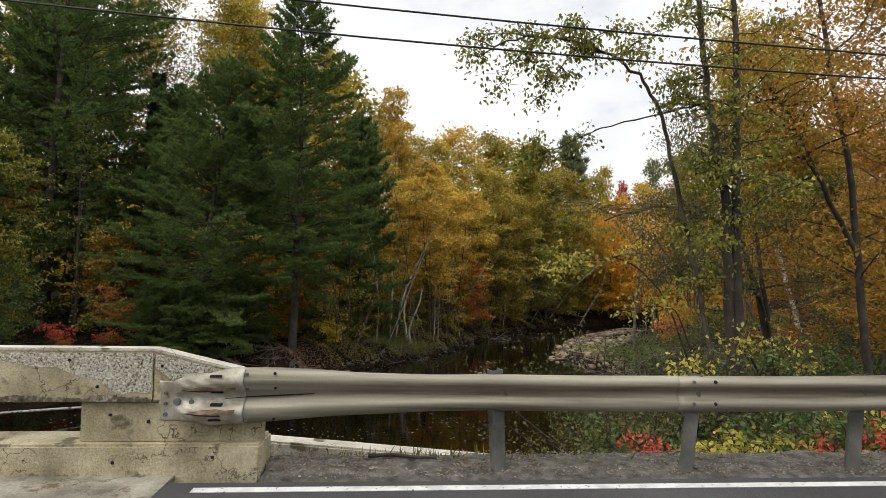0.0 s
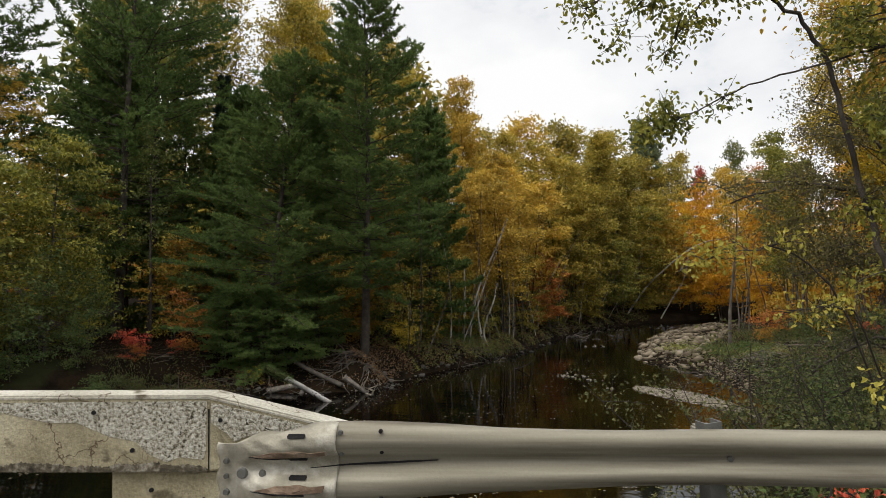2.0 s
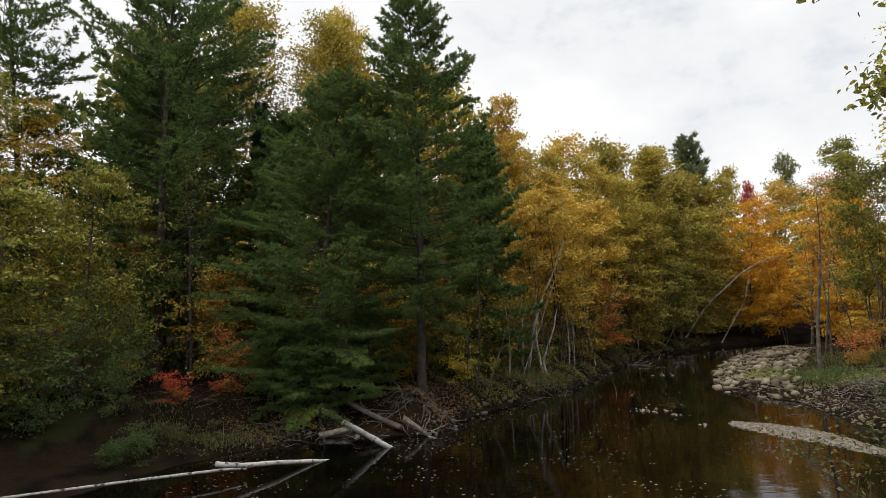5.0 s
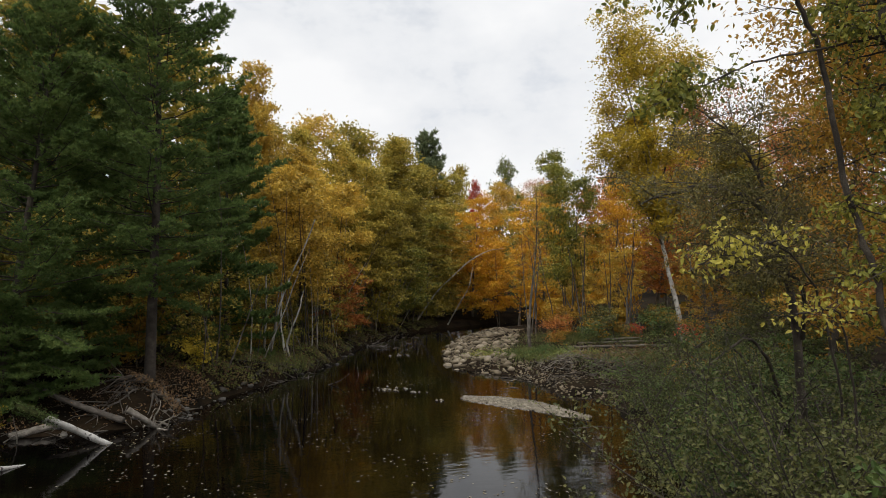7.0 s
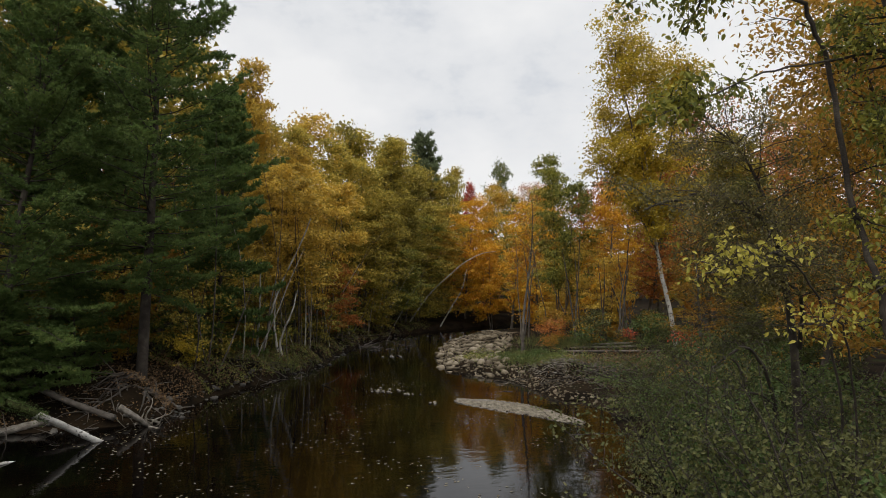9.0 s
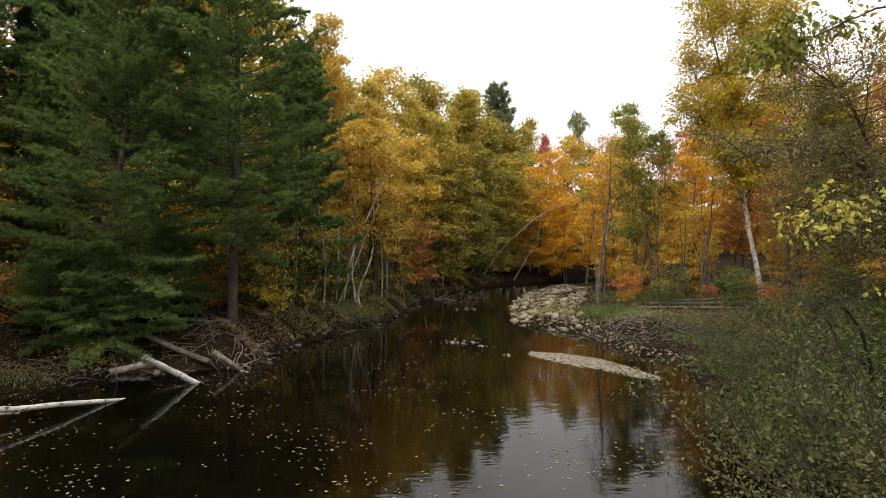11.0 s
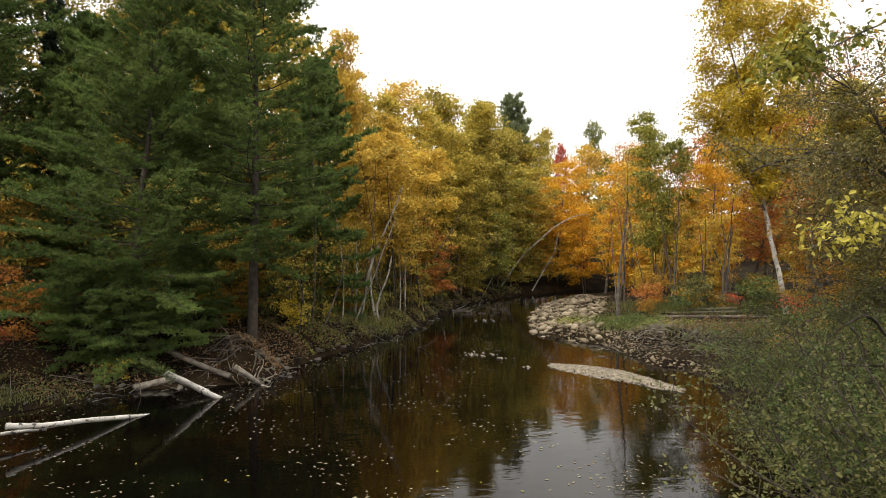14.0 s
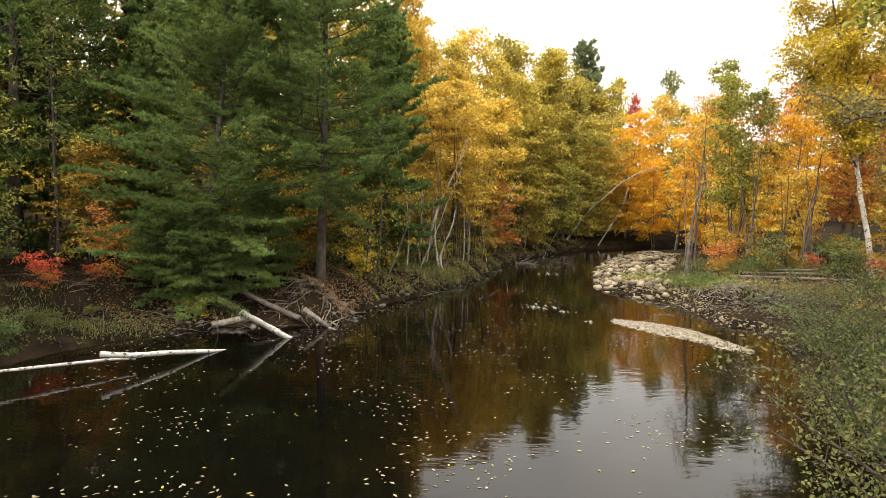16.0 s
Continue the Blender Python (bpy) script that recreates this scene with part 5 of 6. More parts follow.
for x, y, s, mat, what in ((-16.3, 25.7, 0.5, RED, "red"), (-15.9, 25.5, 0.28, RUSSET, "russet"), (-15.4, 27.6, 0.26, RED, "red"), (-15.4, 29.0, 0.85, AMBER, "orange"), (-11.0, 26.6, 0.3, YELLOW, "yellow"), (-5.9, 32.5, 0.6, YELLOW, "yellow"), (17.4, 38.8, 0.62, ORANGE, "orange-red"), (14.9, 39.2, 0.75, RUSSET, "russet"), (20.4, 38.6, 0.38, RED, "bright red"), (12.8, 19.0, 0.9, GREEN, "green"), (14.6, 22.0, 0.95, GREEN, "green"), (13.2, 24.5, 0.6, AMBER, "amber"), (15.6, 26.0, 0.8, GREEN, "green"), (11.8, 16.5, 0.95, GREEN, "green"), (16.4, 42.0, 0.9, AMBER, "amber"), (18.6, 43.5, 0.9, AMBER, "amber"), (20.6, 41.6, 0.9, GREY_GREEN, "grey-green"), (22.6, 39.4, 0.8, AMBER, "amber"), (17.8, 29.5, 0.8, RED, "red")):
    place(SHRUB, x, y, s * 1.3, 30 * x, label=what + "-leaved shrub on the bank", category="shrub", mat=mat)

for i in range(20):
    x = -21 + 11.0 * rng.uniform()
    y = float(np.interp(x, [-21, -15.5, -13.2, -9, -5.8], [15, 18.5, 24.2, 26.2, 27.5])) + 0.7 + 4.5 * rng.uniform() ** 1.5
    place(SHRUB, x, y, rng.uniform(0.25, 0.62), rng.uniform(0, 360), label="dark leafy shrub on the shaded bank", category="shrub", group="bank shrubs", mat=[GREEN, GREEN, GREEN, GREY_GREEN, GREEN][rng.integers(5)])

for i in range(20):
    f = rng.uniform(9.6, 19)
    x = float(np.interp(f, range(len(LEFT_SHORE)), [p[0] for p in LEFT_SHORE])) - 1.2 - 2.5 * rng.uniform()
    y = float(np.interp(f, range(len(LEFT_SHORE)), [p[1] for p in LEFT_SHORE])) + 1.0 + 2.0 * rng.uniform()
    place(SAPLING, x, y, rng.uniform(0.5, 1.05), rng.uniform(0, 360), label="young leafy sapling on the river bank", category="sapling", group="bank saplings", mat=[OLIVE, LIME, FRESH, GOLD, GREEN, AMBER][rng.integers(6)])

for i in range(26):
    x, y = 9 + 1.0 * i + rng.normal() * 0.6, float(np.interp(9 + i, [9, 19, 27, 36], [64.5, 70, 73, 76])) + rng.uniform(0, 3)
    place(SAPLING, x, y, rng.uniform(0.7, 1.1), rng.uniform(0, 360), label="dark leafy sapling under the trees at the river bend", category="sapling", group="river bend saplings", mat=[GREEN, AMBER, LIME, RUSSET][i % 4])

for x, y, s, mat in ((-20.4, 21.5, 0.8, LIME), (-22.5, 17.5, 0.9, LIME), (-23.5, 23.5, 0.95, GREEN)):
    tree = place(ROUND_A, x, y, s, 50 * x, label="dark yellow-green maple at the water's edge in autumn leaf", mat=mat)
place(SAPLING, -14.9, 27.2, 0.55, 15, label="orange-leaved sapling on the shaded bank", category="sapling", group="bank saplings", mat=RUSSET)
for x, y, s, mat in ((-17.6, 21.2, 0.75, GREEN), (-18.6, 23.6, 0.85, GREEN), (-18.9, 19.0, 0.8, GREEN), (-17.9, 25.6, 0.7, GREEN), (-16.9, 23.6, 0.45, GREEN), (-19.5, 26.0, 0.9, LIME)):
    place(SAPLING, x, y, s, 33 * x, label="dark leafy sapling on the shaded bank", category="sapling", group="bank saplings", mat=mat)


for i, (x, y, s) in enumerate(((-16.8, 30.8, 1.1), (-13.4, 32.4, 1.1), (-18.6, 33.0, 1.2), (-9.6, 33.6, 1.1), (-7.9, 33.0, 0.8), (-5.4, 35.2, 1.1), (-20.6, 30.6, 1.2), (-11.4, 36.0, 1.2), (-4.0, 37.6, 0.9), (-15.2, 35.5, 1.2))):
    place(SAPLING, x, y, s, 77 * x, label="leafy understory sapling between the pine trunks", category="sapling", group="understory saplings", mat=[OLIVE, LIME, GREEN, OLIVE, AMBER][i % 5])


def undergrowth(name, seed, n, lo, hi, reach, mat, label):
    """Low leafy plants along the left shore between two of its corners."""
    rng = np.random.default_rng(seed)
    f = rng.uniform(lo, hi, n)
    clump = np.sin(f * 23) + np.sin(f * 9.7 + seed)
    f = f[clump + rng.normal(size=n) * 0.7 > -0.2]
    xs, ys = [np.interp(f, range(len(LEFT_SHORE)), [p[i] for p in LEFT_SHORE]) for i in (0, 1)]
    d = 0.1 + reach * rng.uniform(size=len(f)) ** 1.4
    x, y = xs - d * 0.75, ys + d * 0.65
    ok = ~in_river(x, y)
    x, y, d = x[ok], y[ok], d[ok]
    h = (0.12 + 0.5 * (0.5 + 0.5 * np.sin(x * 2.1 + y * 1.7))) * rng.uniform(size=len(x)) ** 0.7
    return tagged(put(name, mesh_np(name, *leaves(rng, np.column_stack([x, y, ground_z(x, y) + h]), 0.085, 0.7, 0.2, tri=True)), mat), label, "undergrowth", kind="stuff")


undergrowth("undergrowth", 91, 15000, 9, 18, 2.6, FRESH, "low green plants along the river bank")
undergrowth("undergrowth", 92, 12000, 7, 18, 2.6, GROUND_LITTER, "low brown withered plants along the river bank")
undergrowth("undergrowth", 93, 1500, 2.6, 5.6, 3.6, GREY_GREEN, "low dark green plants along the shaded bank")
undergrowth("undergrowth", 94, 3600, 4.0, 9.0, 3.8, GROUND_LITTER, "low brown withered plants along the shaded bank")

# leaning thin birches along the far left shore
rng = np.random.default_rng(8)
for i in range(46):
    f = rng.uniform(0, 1) ** 0.6
    xs, ys = np.interp(f * 8 + 9, range(len(LEFT_SHORE)), [p[0] for p in LEFT_SHORE]), np.interp(f * 8 + 9, range(len(LEFT_SHORE)), [p[1] for p in LEFT_SHORE])
    x, y = xs - 0.4 - 1.2 * rng.uniform(), ys + 0.4 + 1.2 * rng.uniform()
    z = float(ground_z(np.array([x]), np.array([y]))[0])
    h = rng.uniform(4, 10.5)
    stem = wander(rng, (0, 0, -0.2), (rng.normal() * 0.22 + 0.12, -0.12 + rng.normal() * 0.1, 1), h, 6, 0.05)
    ob = put("leaning_birch", mesh_np("leaning_birch", *tubes([(stem, np.linspace(0.05, 0.014, 7) * rng.uniform(0.5, 1.0))], 6), True), BIRCH if rng.uniform() < 0.45 else BARK)
    ob.location = (x, y, z)
    tagged(ob, "thin pale leaning stem at the water's edge", "tree", "leaning birches")
for pts in ([(-2.88, 36.5, -2.8), (-2.8, 36.5, -1.0), (-2.76, 36.5, 0.2), (-2.8, 36.5, 2.2)], [(-2.6, 36.5, -2.8), (-2.35, 36.5, -1.2), (-2.08, 36.5, 0.3), (-1.5, 36.7, 1.7), (-0.88, 37, 3.0), (-0.3, 37.2, 4.6)], [(-1.75, 36.8, -2.8), (-1.98, 36.8, -1.6), (-2.06, 36.8, -0.6), (-2.0, 36.9, 1.2)], [(-1.55, 36.8, -2.8), (-1.75, 36.8, -1.9), (-1.25, 36.8, -0.63), (-0.9, 36.9, 0.8)]):
    pts = np.array(pts)
    u = np.linspace(0, len(pts) - 1, 12)
    stem = np.stack([np.interp(u, range(len(pts)), pts[:, c]) for c in range(3)], 1) + rng.normal(size=(12, 3)) * 0.015
    ob = put("leaning_birch", mesh_np("leaning_birch", *tubes([(stem - stem[0], np.linspace(0.075, 0.03, 12))], 7), True), BIRCH)
    ob.location = stem[0]
    tagged(ob, "white forked birch stem at the water's edge", "tree", "leaning birches")
for pts, r in (([(11.0, 60.4, -2.9), (12.9, 60.2, 0.0), (14.6, 60, 1.55), (16.2, 60, 3.0), (18.2, 60, 4.05), (19.6, 60, 4.2)], 0.08), ([(14.1, 60.3, -3.2), (15.2, 60.1, -1.2), (16.2, 60, 0.4), (16.6, 60, 2.4)], 0.07)):
    pts = np.array(pts)
    u = np.linspace(0, len(pts) - 1, 16)
    stem = np.stack([np.interp(u, range(len(pts)), pts[:, c]) for c in range(3)], 1)
    stem[1:-1] = (stem[:-2] + stem[1:-1] + stem[2:]) / 3
    ob = put("leaning_birch", mesh_np("leaning_birch", *tubes([(stem - stem[0], np.linspace(r, 0.03, 16))], 7), True), BIRCH)
    ob.location = stem[0]
    tagged(ob, "pale birch arching out over the river", "tree", "leaning birches")

for i in range(22):
    x, y = rng.uniform(14.6, 25), rng.uniform(37.5, 46)
    stem = wander(rng, (0, 0, -0.2), (rng.normal() * 0.16, rng.normal() * 0.08, 1), rng.uniform(4, 8), 6, 0.05)
    ob = put("thin_tree", mesh_np("thin_tree", *tubes([(stem, np.linspace(0.07, 0.02, 7) * rng.uniform(0.5, 1.1))], 6), True), BARK if i % 3 else MID_BARK)
    ob.location = (x, y, float(ground_z(np.array([x]), np.array([y]))[0]))
    tagged(ob, "thin grey woodland stem behind the stony bar", "tree", "thin woodland stems")
for t in (PINE_A, PINE_B, PINE_C, SPRUCE_A, PINE_FAR, BIRCH_A, BIRCH_B, ROUND_B, BACK, PINE_Y, TALL_A, TALL_B, TALL_C, MID_A, PINE_BG, ROUND_A, FAR_A, FAR_B, SAPLING, POLE, BARE, SLIM):
    remove(t)

# ---------------------------------------------------------------- the near bank
def stems_of(rng, x, y, z, n, height, spread, rise):
    out = []
    for i in range(n):
        az = rng.uniform(0, 6.283)
        w = (np.cos(az) * spread, np.sin(az) * spread, rise)
        out.append((wander(rng, (x + rng.normal() * 0.15, y + rng.normal() * 0.15, z - 0.2), w, height * rng.uniform(0.7, 1.2), 8, 0.14, -0.5), np.linspace(0.028, 0.006, 9)))
    return out


def thicket(name, seed, x, y, n, height, spread, rise, per, n_leaf, leaf, puff, mat, label, category="shrub", group="", z=None, fine=True, droop=0.5, width=0.6):
    """A shrub of many arching stems with real leaves."""
    rng = np.random.default_rng(seed)
    z = float(ground_z(np.array([x]), np.array([y]))[0]) if z is None else z
    st = stems_of(rng, 0, 0, 0, n, height, spread, rise)
    tw, spots = crown_on(rng, st, per, height * 0.28, n_leaf, puff, 0.18)
    ob = new(name)
    ob.location = (x, y, z)
    for s in st:
        put("stem", mesh_np("stem", *tubes([s], 5), True), DARK_BARK, ob)
    put("twigwork", mesh_np("twigwork", *tubes(tw, 3), True), DARK_BARK, ob, kind="stuff")
    put("foliage", mesh_np("foliage", *leaves(rng, spots, leaf, width, droop, fine)), mat, ob, kind="stuff")
    return tagged(ob, label, category, group)


for i, (x, y, n, h, s) in enumerate([(9.5, 17.8, 24, 3.4, 0.8), (8.2, 15.2, 26, 3.5, 0.8), (8.3, 13.8, 24, 4.2, 0.8), (6.8, 13.9, 26, 3.5, 0.8), (7.2, 11.4, 24, 3.6, 0.8), (9.0, 17.0, 24, 4.0, 0.8), (10.7, 20.8, 24, 3.6, 0.8), (10.5, 20.0, 22, 4.0, 0.8)]):
    thicket("bush", 100 + i, x, y, n, h, s, 0.85, 13, 28, 0.062, 0.11, GREEN if i % 2 else GREY_GREEN, "dense dull green bush overhanging the river", "bush", "riverside bushes", fine=False)
for i, (x, y, n, h) in enumerate(((6.0, 11.5, 20, 2.9), (6.9, 12.4, 18, 3.3), (7.2, 14.2, 16, 2.0), (8.3, 16.2, 16, 2.4))):
    thicket("bush", 120 + i, x, y, n, h, 0.95, 0.8, 9, 12, 0.115, 0.17, GREEN, "broad-leaved green bush on the river bank", "bush", "riverside bushes", width=0.85)
for i, (x, y, n, h, s) in enumerate(((3.75, 10.5, 30, 3.6, 0.5), (3.6, 9.3, 24, 2.9, 0.3), (4.4, 9.4, 20, 3.6, 0.6), (5.6, 11.2, 22, 3.3, 0.6))):
    thicket("bush", 130 + i, x, y, n, h, s, 1.2, 13, 22, 0.066, 0.14, GREY_GREEN, "grey-green bush on the bank below the road", "bush", "riverside bushes")
for i, (x, y, n, h, mat, what, lf) in enumerate([(2.5, 6.35, 7, 0.85, RED, "scarlet", 0.055), (4.35, 6.1, 9, 0.75, RED, "scarlet", 0.06), (5.1, 6.2, 10, 1.0, RED, "scarlet", 0.06), (3.65, 6.2, 12, 1.0, PALE_YELLOW, "yellow-green", 0.08), (4.3, 6.4, 12, 1.05, PALE_YELLOW, "yellow-green", 0.08), (4.9, 7.3, 15, 2.1, GREEN, "green", 0.09), (3.2, 7.4, 14, 1.8, GREEN, "green", 0.085), (2.6, 7.2, 13, 1.35, GREY_GREEN, "grey-green", 0.075), (5.6, 7.2, 15, 2.3, GREEN, "green", 0.09), (6.6, 7.4, 15, 2.5, LIME, "yellow-green", 0.09), (6.2, 8.8, 16, 2.8, OLIVE, "olive", 0.085), (8.0, 9.5, 18, 3.0, GREEN, "green", 0.085), (3.9, 8.4, 15, 2.2, GREEN, "green", 0.085), (7.8, 7.4, 15, 2.3, GREEN, "green", 0.09), (6.0, 6.5, 10, 1.1, GREEN, "green", 0.085)]):
    thicket("shrub", 140 + i, x, y, n, h, 0.6, 1.0, 9, 17, lf, 0.1, mat, what + "-leaved shrub behind the guardrail", "shrub", "shrubs behind the guardrail")


def near_tree(name, seed, stems, per, twig, n_leaf, puff, leaf, mat, label, extra=7, reach=1.5, bark=None, start=0.3, bough_r=0.022):
    """A tree close by: given stems, boughs grown from them, hanging leaves. Every stem is a part."""
    rng = np.random.default_rng(seed)
    tree = new(name)
    boughs = []
    for pts, r0, r1, *own in stems:
        n_extra, long, first = own or (extra, reach, start)
        pts = np.array(pts, float)
        t = np.linspace(0, len(pts) - 1, 4 * len(pts))
        fine_pts = np.stack([np.interp(t, range(len(pts)), pts[:, c]) for c in range(3)], 1)
        fine_pts[1:-1] = (fine_pts[:-2] + 2 * fine_pts[1:-1] + fine_pts[2:]) / 4
        fine_pts += rng.normal(size=fine_pts.shape) * 0.015
        rad = np.linspace(r0, r1, len(t))
        put("trunk" if r0 > 0.08 else "limb", mesh_np("stem", *tubes([(fine_pts, rad)], 9), True), bark or BARK, tree)
        boughs.append((fine_pts[int(len(t) * 0.45):], rad[int(len(t) * 0.45):]))
        for _ in range(n_extra):
            f = first + (1 - first) * rng.uniform()
            p, d = along(fine_pts, f)
            az = rng.uniform(0, 6.283)
            w = np.array([np.cos(az), np.sin(az), 0.25 + 0.4 * rng.uniform()])
            boughs.append((wander(rng, p, w, long * rng.uniform(0.5, 1.2), 6, 0.14, -0.35), np.linspace(bough_r, bough_r * 0.28, 7)))
    tw, spots = crown_on(rng, boughs, per, twig, n_leaf, puff)
    for s in boughs:
        if s[1][0] < 0.0225:
            put("bough", mesh_np("bough", *tubes([s], 5), True), bark or BARK, tree)
    put("twigwork", mesh_np("twigwork", *tubes(tw, 3), True), bark or BARK, tree, kind="stuff")
    put("foliage", mesh_np("foliage", *leaves(rng, spots, leaf, 0.55, 0.9, True)), mat, tree, kind="stuff")
    return tagged(tree, label, "tree")


near_tree("roadside_tree", 61, [
    ([(5.0, 9.6, -2.7), (4.95, 9.6, 0.0), (4.85, 9.55, 2.2), (4.78, 9.5, 3.08), (4.59, 9.5, 3.95), (4.53, 9.6, 4.64), (4.5, 9.7, 5.4), (4.3, 9.8, 8.5)], 0.095, 0.04),
    ([(5.12, 9.6, -2.7), (5.06, 9.6, 0.0), (4.98, 9.55, 2.0), (4.96, 9.5, 3.2), (5.07, 9.7, 4.25), (5.05, 9.7, 5.3), (5.0, 9.9, 9.0)], 0.095, 0.04),
    ([(4.85, 9.5, -2.7), (4.6, 9.6, 0.2), (4.45, 9.8, 1.7), (4.34, 10, 2.53), (4.09, 10, 3.6), (3.89, 10, 4.49), (3.6, 10, 5.0), (3.15, 10, 5.42), (2.5, 10.0, 5.7), (1.8, 10.05, 5.85), (1.1, 10.1, 5.7), (0.8, 10.1, 5.5)], 0.048, 0.012, 15, 0.85, 0.6),
    ([(4.56, 9.6, 4.6), (3.9, 9.9, 4.45), (2.9, 10, 4.23), (2.12, 10.0, 3.86), (1.3, 10.0, 3.5)], 0.018, 0.005, 6, 0.35, 0.6),
    ([(2.5, 10.0, 5.7), (2.0, 10.0, 5.1), (1.7, 10, 4.6)], 0.014, 0.005, 3, 0.5, 0.3),
    ([(1.8, 10.05, 5.85), (1.3, 10.0, 5.3), (1.0, 10, 4.8)], 0.012, 0.005, 3, 0.5, 0.3)],
    7, 0.40, 15, 0.12, 0.082, LIME, "tall roadside tree with grey stems and yellow-green leaves", 30, 0.95, DARK_BARK, 0.25, 0.017)
near_tree("arching_tree", 62, [
    ([(8.4, 14.6, -2.6), (8.1, 14.5, 0.5), (7.4, 14.2, 2.6), (6.4, 14.0, 3.2), (5.2, 14.0, 3.35), (4.0, 14.0, 2.95)], 0.10, 0.015),
    ([(8.2, 14.6, 0.6), (8.0, 14.8, 3.0), (7.2, 15.0, 4.6), (6.2, 15.2, 5.3)], 0.06, 0.012),
    ([(8.2, 14.4, 0.2), (7.4, 13.6, 1.4), (6.2, 13.2, 1.8), (4.8, 13.0, 1.5)], 0.05, 0.01)],
    12, 0.6, 22, 0.16, 0.062, BROWN_GREEN, "small arching tree with dull brown-green leaves by the water", 24, 1.8, DARK_BARK, 0.3, 0.015)
near_tree("drooping_tree", 65, [
    ([(9.0, 15.6, -2.6), (8.4, 15.4, -0.6), (7.6, 15.2, 0.2), (6.4, 15.0, -0.2), (5.3, 15.0, -1.2), (4.7, 15.0, -2.2)], 0.05, 0.008),
    ([(9.0, 15.4, -2.4), (8.2, 15.2, -1.0), (6.9, 15.1, -0.8), (5.8, 15.0, -1.5), (5.0, 15.0, -2.7)], 0.035, 0.006),
    ([(9.6, 16.8, -2.4), (8.8, 16.8, -0.4), (7.7, 16.8, 0.0), (6.6, 16.8, -0.8), (5.9, 16.8, -1.9)], 0.04, 0.006)],
    11, 0.5, 13, 0.12, 0.058, GREY_GREEN, "low tree with long twiggy boughs drooping over the water", 12, 1.0, DARK_BARK, 0.35, 0.010)
near_tree("orange_tree", 63, [
    ([(9.0, 12.0, -2.6), (8.9, 12.2, 1.0), (8.8, 12.4, 4.0), (8.3, 12.5, 7.0), (8.0, 12.6, 10.0)], 0.095, 0.03),
    ([(8.85, 12.3, 2.2), (7.9, 12.2, 4.0), (7.2, 12.0, 5.2), (6.4, 12.0, 6.2)], 0.06, 0.015)],
    11, 0.8, 20, 0.24, 0.10, AMBER, "tall maple with orange autumn leaves by the road", 22, 2.0, DARK_BARK)
near_tree("yellow_sprig_tree", 64, [
    ([(4.9, 10.7, -2.4), (4.7, 10.5, -0.2), (4.1, 10.25, 1.3), (3.3, 10.1, 1.95), (2.5, 10.0, 1.9), (1.8, 10.0, 1.6)], 0.02, 0.006, 14, 0.5, 0.55),
    ([(4.9, 10.6, -2.2), (4.7, 10.3, 0.0), (4.2, 10.05, 1.1), (3.8, 10.0, 1.15), (3.2, 10.0, 1.05)], 0.018, 0.006, 6, 0.4, 0.6),
    ([(4.5, 9.9, -2.0), (4.4, 9.2, -0.2), (4.5, 8.7, 0.5), (4.75, 8.6, 0.75), (5.1, 8.5, 0.7)], 0.014, 0.005, 8, 0.4, 0.55),
    ([(4.4, 9.7, -1.5), (4.15, 9.0, -0.1), (4.0, 8.6, 0.4), (3.8, 8.5, 0.3)], 0.012, 0.005, 6, 0.35, 0.55)],
    4, 0.35, 6, 0.10, 0.078, PALE_YELLOW, "slender young tree with bright yellow leaves", 7, 0.9, DARK_BARK, 0.3, 0.008)

# ---------------------------------------------------------------- logs, stones, litter
def log(name, pts, r0, r1, mat, label, category="log", group=""):
    pts = np.array(pts, float)
    t = np.linspace(0, len(pts) - 1, 5 * len(pts))
    p = np.stack([np.interp(t, range(len(pts)), pts[:, c]) for c in range(3)], 1)
    p[1:-1] = (p[:-2] + 2 * p[1:-1] + p[2:]) / 4
    rad = np.linspace(r0, r1, len(t)) * (1 + 0.06 * np.sin(np.arange(len(t)) * 1.7))
    v, f = tubes([(p, rad)], 9)
    me = mesh_np(name, v, f, True)
    bm = bmesh.new()
    bm.from_mesh(me)
    bmesh.ops.holes_fill(bm, edges=[e for e in bm.edges if e.is_boundary], sides=12)
    bm.to_mesh(me)
    bm.free()
    return tagged(put(name, me, mat), label, category, group)


steep = log("birch_log", [(-9.3, 23.2, -1.97), (-8.75, 23.55, -2.36), (-8.25, 23.95, -2.75), (-7.28, 24.58, -3.52)], 0.10, 0.095, LOG_BIRCH, "white birch log with a mossy end sloping into the dark river", group="fallen logs")
sleeve = np.array([(-9.36, 23.16, -1.93), (-9.1, 23.32, -2.10), (-8.85, 23.48, -2.28), (-8.62, 23.66, -2.46)])
put("moss", mesh_np("moss", *tubes([(sleeve, np.array([0.10, 0.112, 0.108, 0.085]))], 10), True), MOSS, steep, "dark green moss round the raised end")
mossy = np.random.default_rng(5)
spots = np.repeat(np.array([along(sleeve, f)[0] for f in np.linspace(0, 1.25, 60)]), 26, 0)
put("ivy", mesh_np("ivy", *leaves(mossy, spots + mossy.normal(size=spots.shape) * (0.09, 0.09, 0.085), 0.045, 0.7, 0.5)), GREEN, steep, "small green plants growing on the raised end", kind="stuff")
log("birch_log", [(-11.4, 20.15, -2.86), (-11.1, 20.4, -2.95), (-10.76, 20.7, -3.04), (-10.17, 21.42, -3.15), (-9.43, 22.45, -3.38), (-8.95, 22.95, -3.5)], 0.085, 0.06, LOG_BIRCH, "crooked white birch log rising out of the dark water", group="fallen logs")
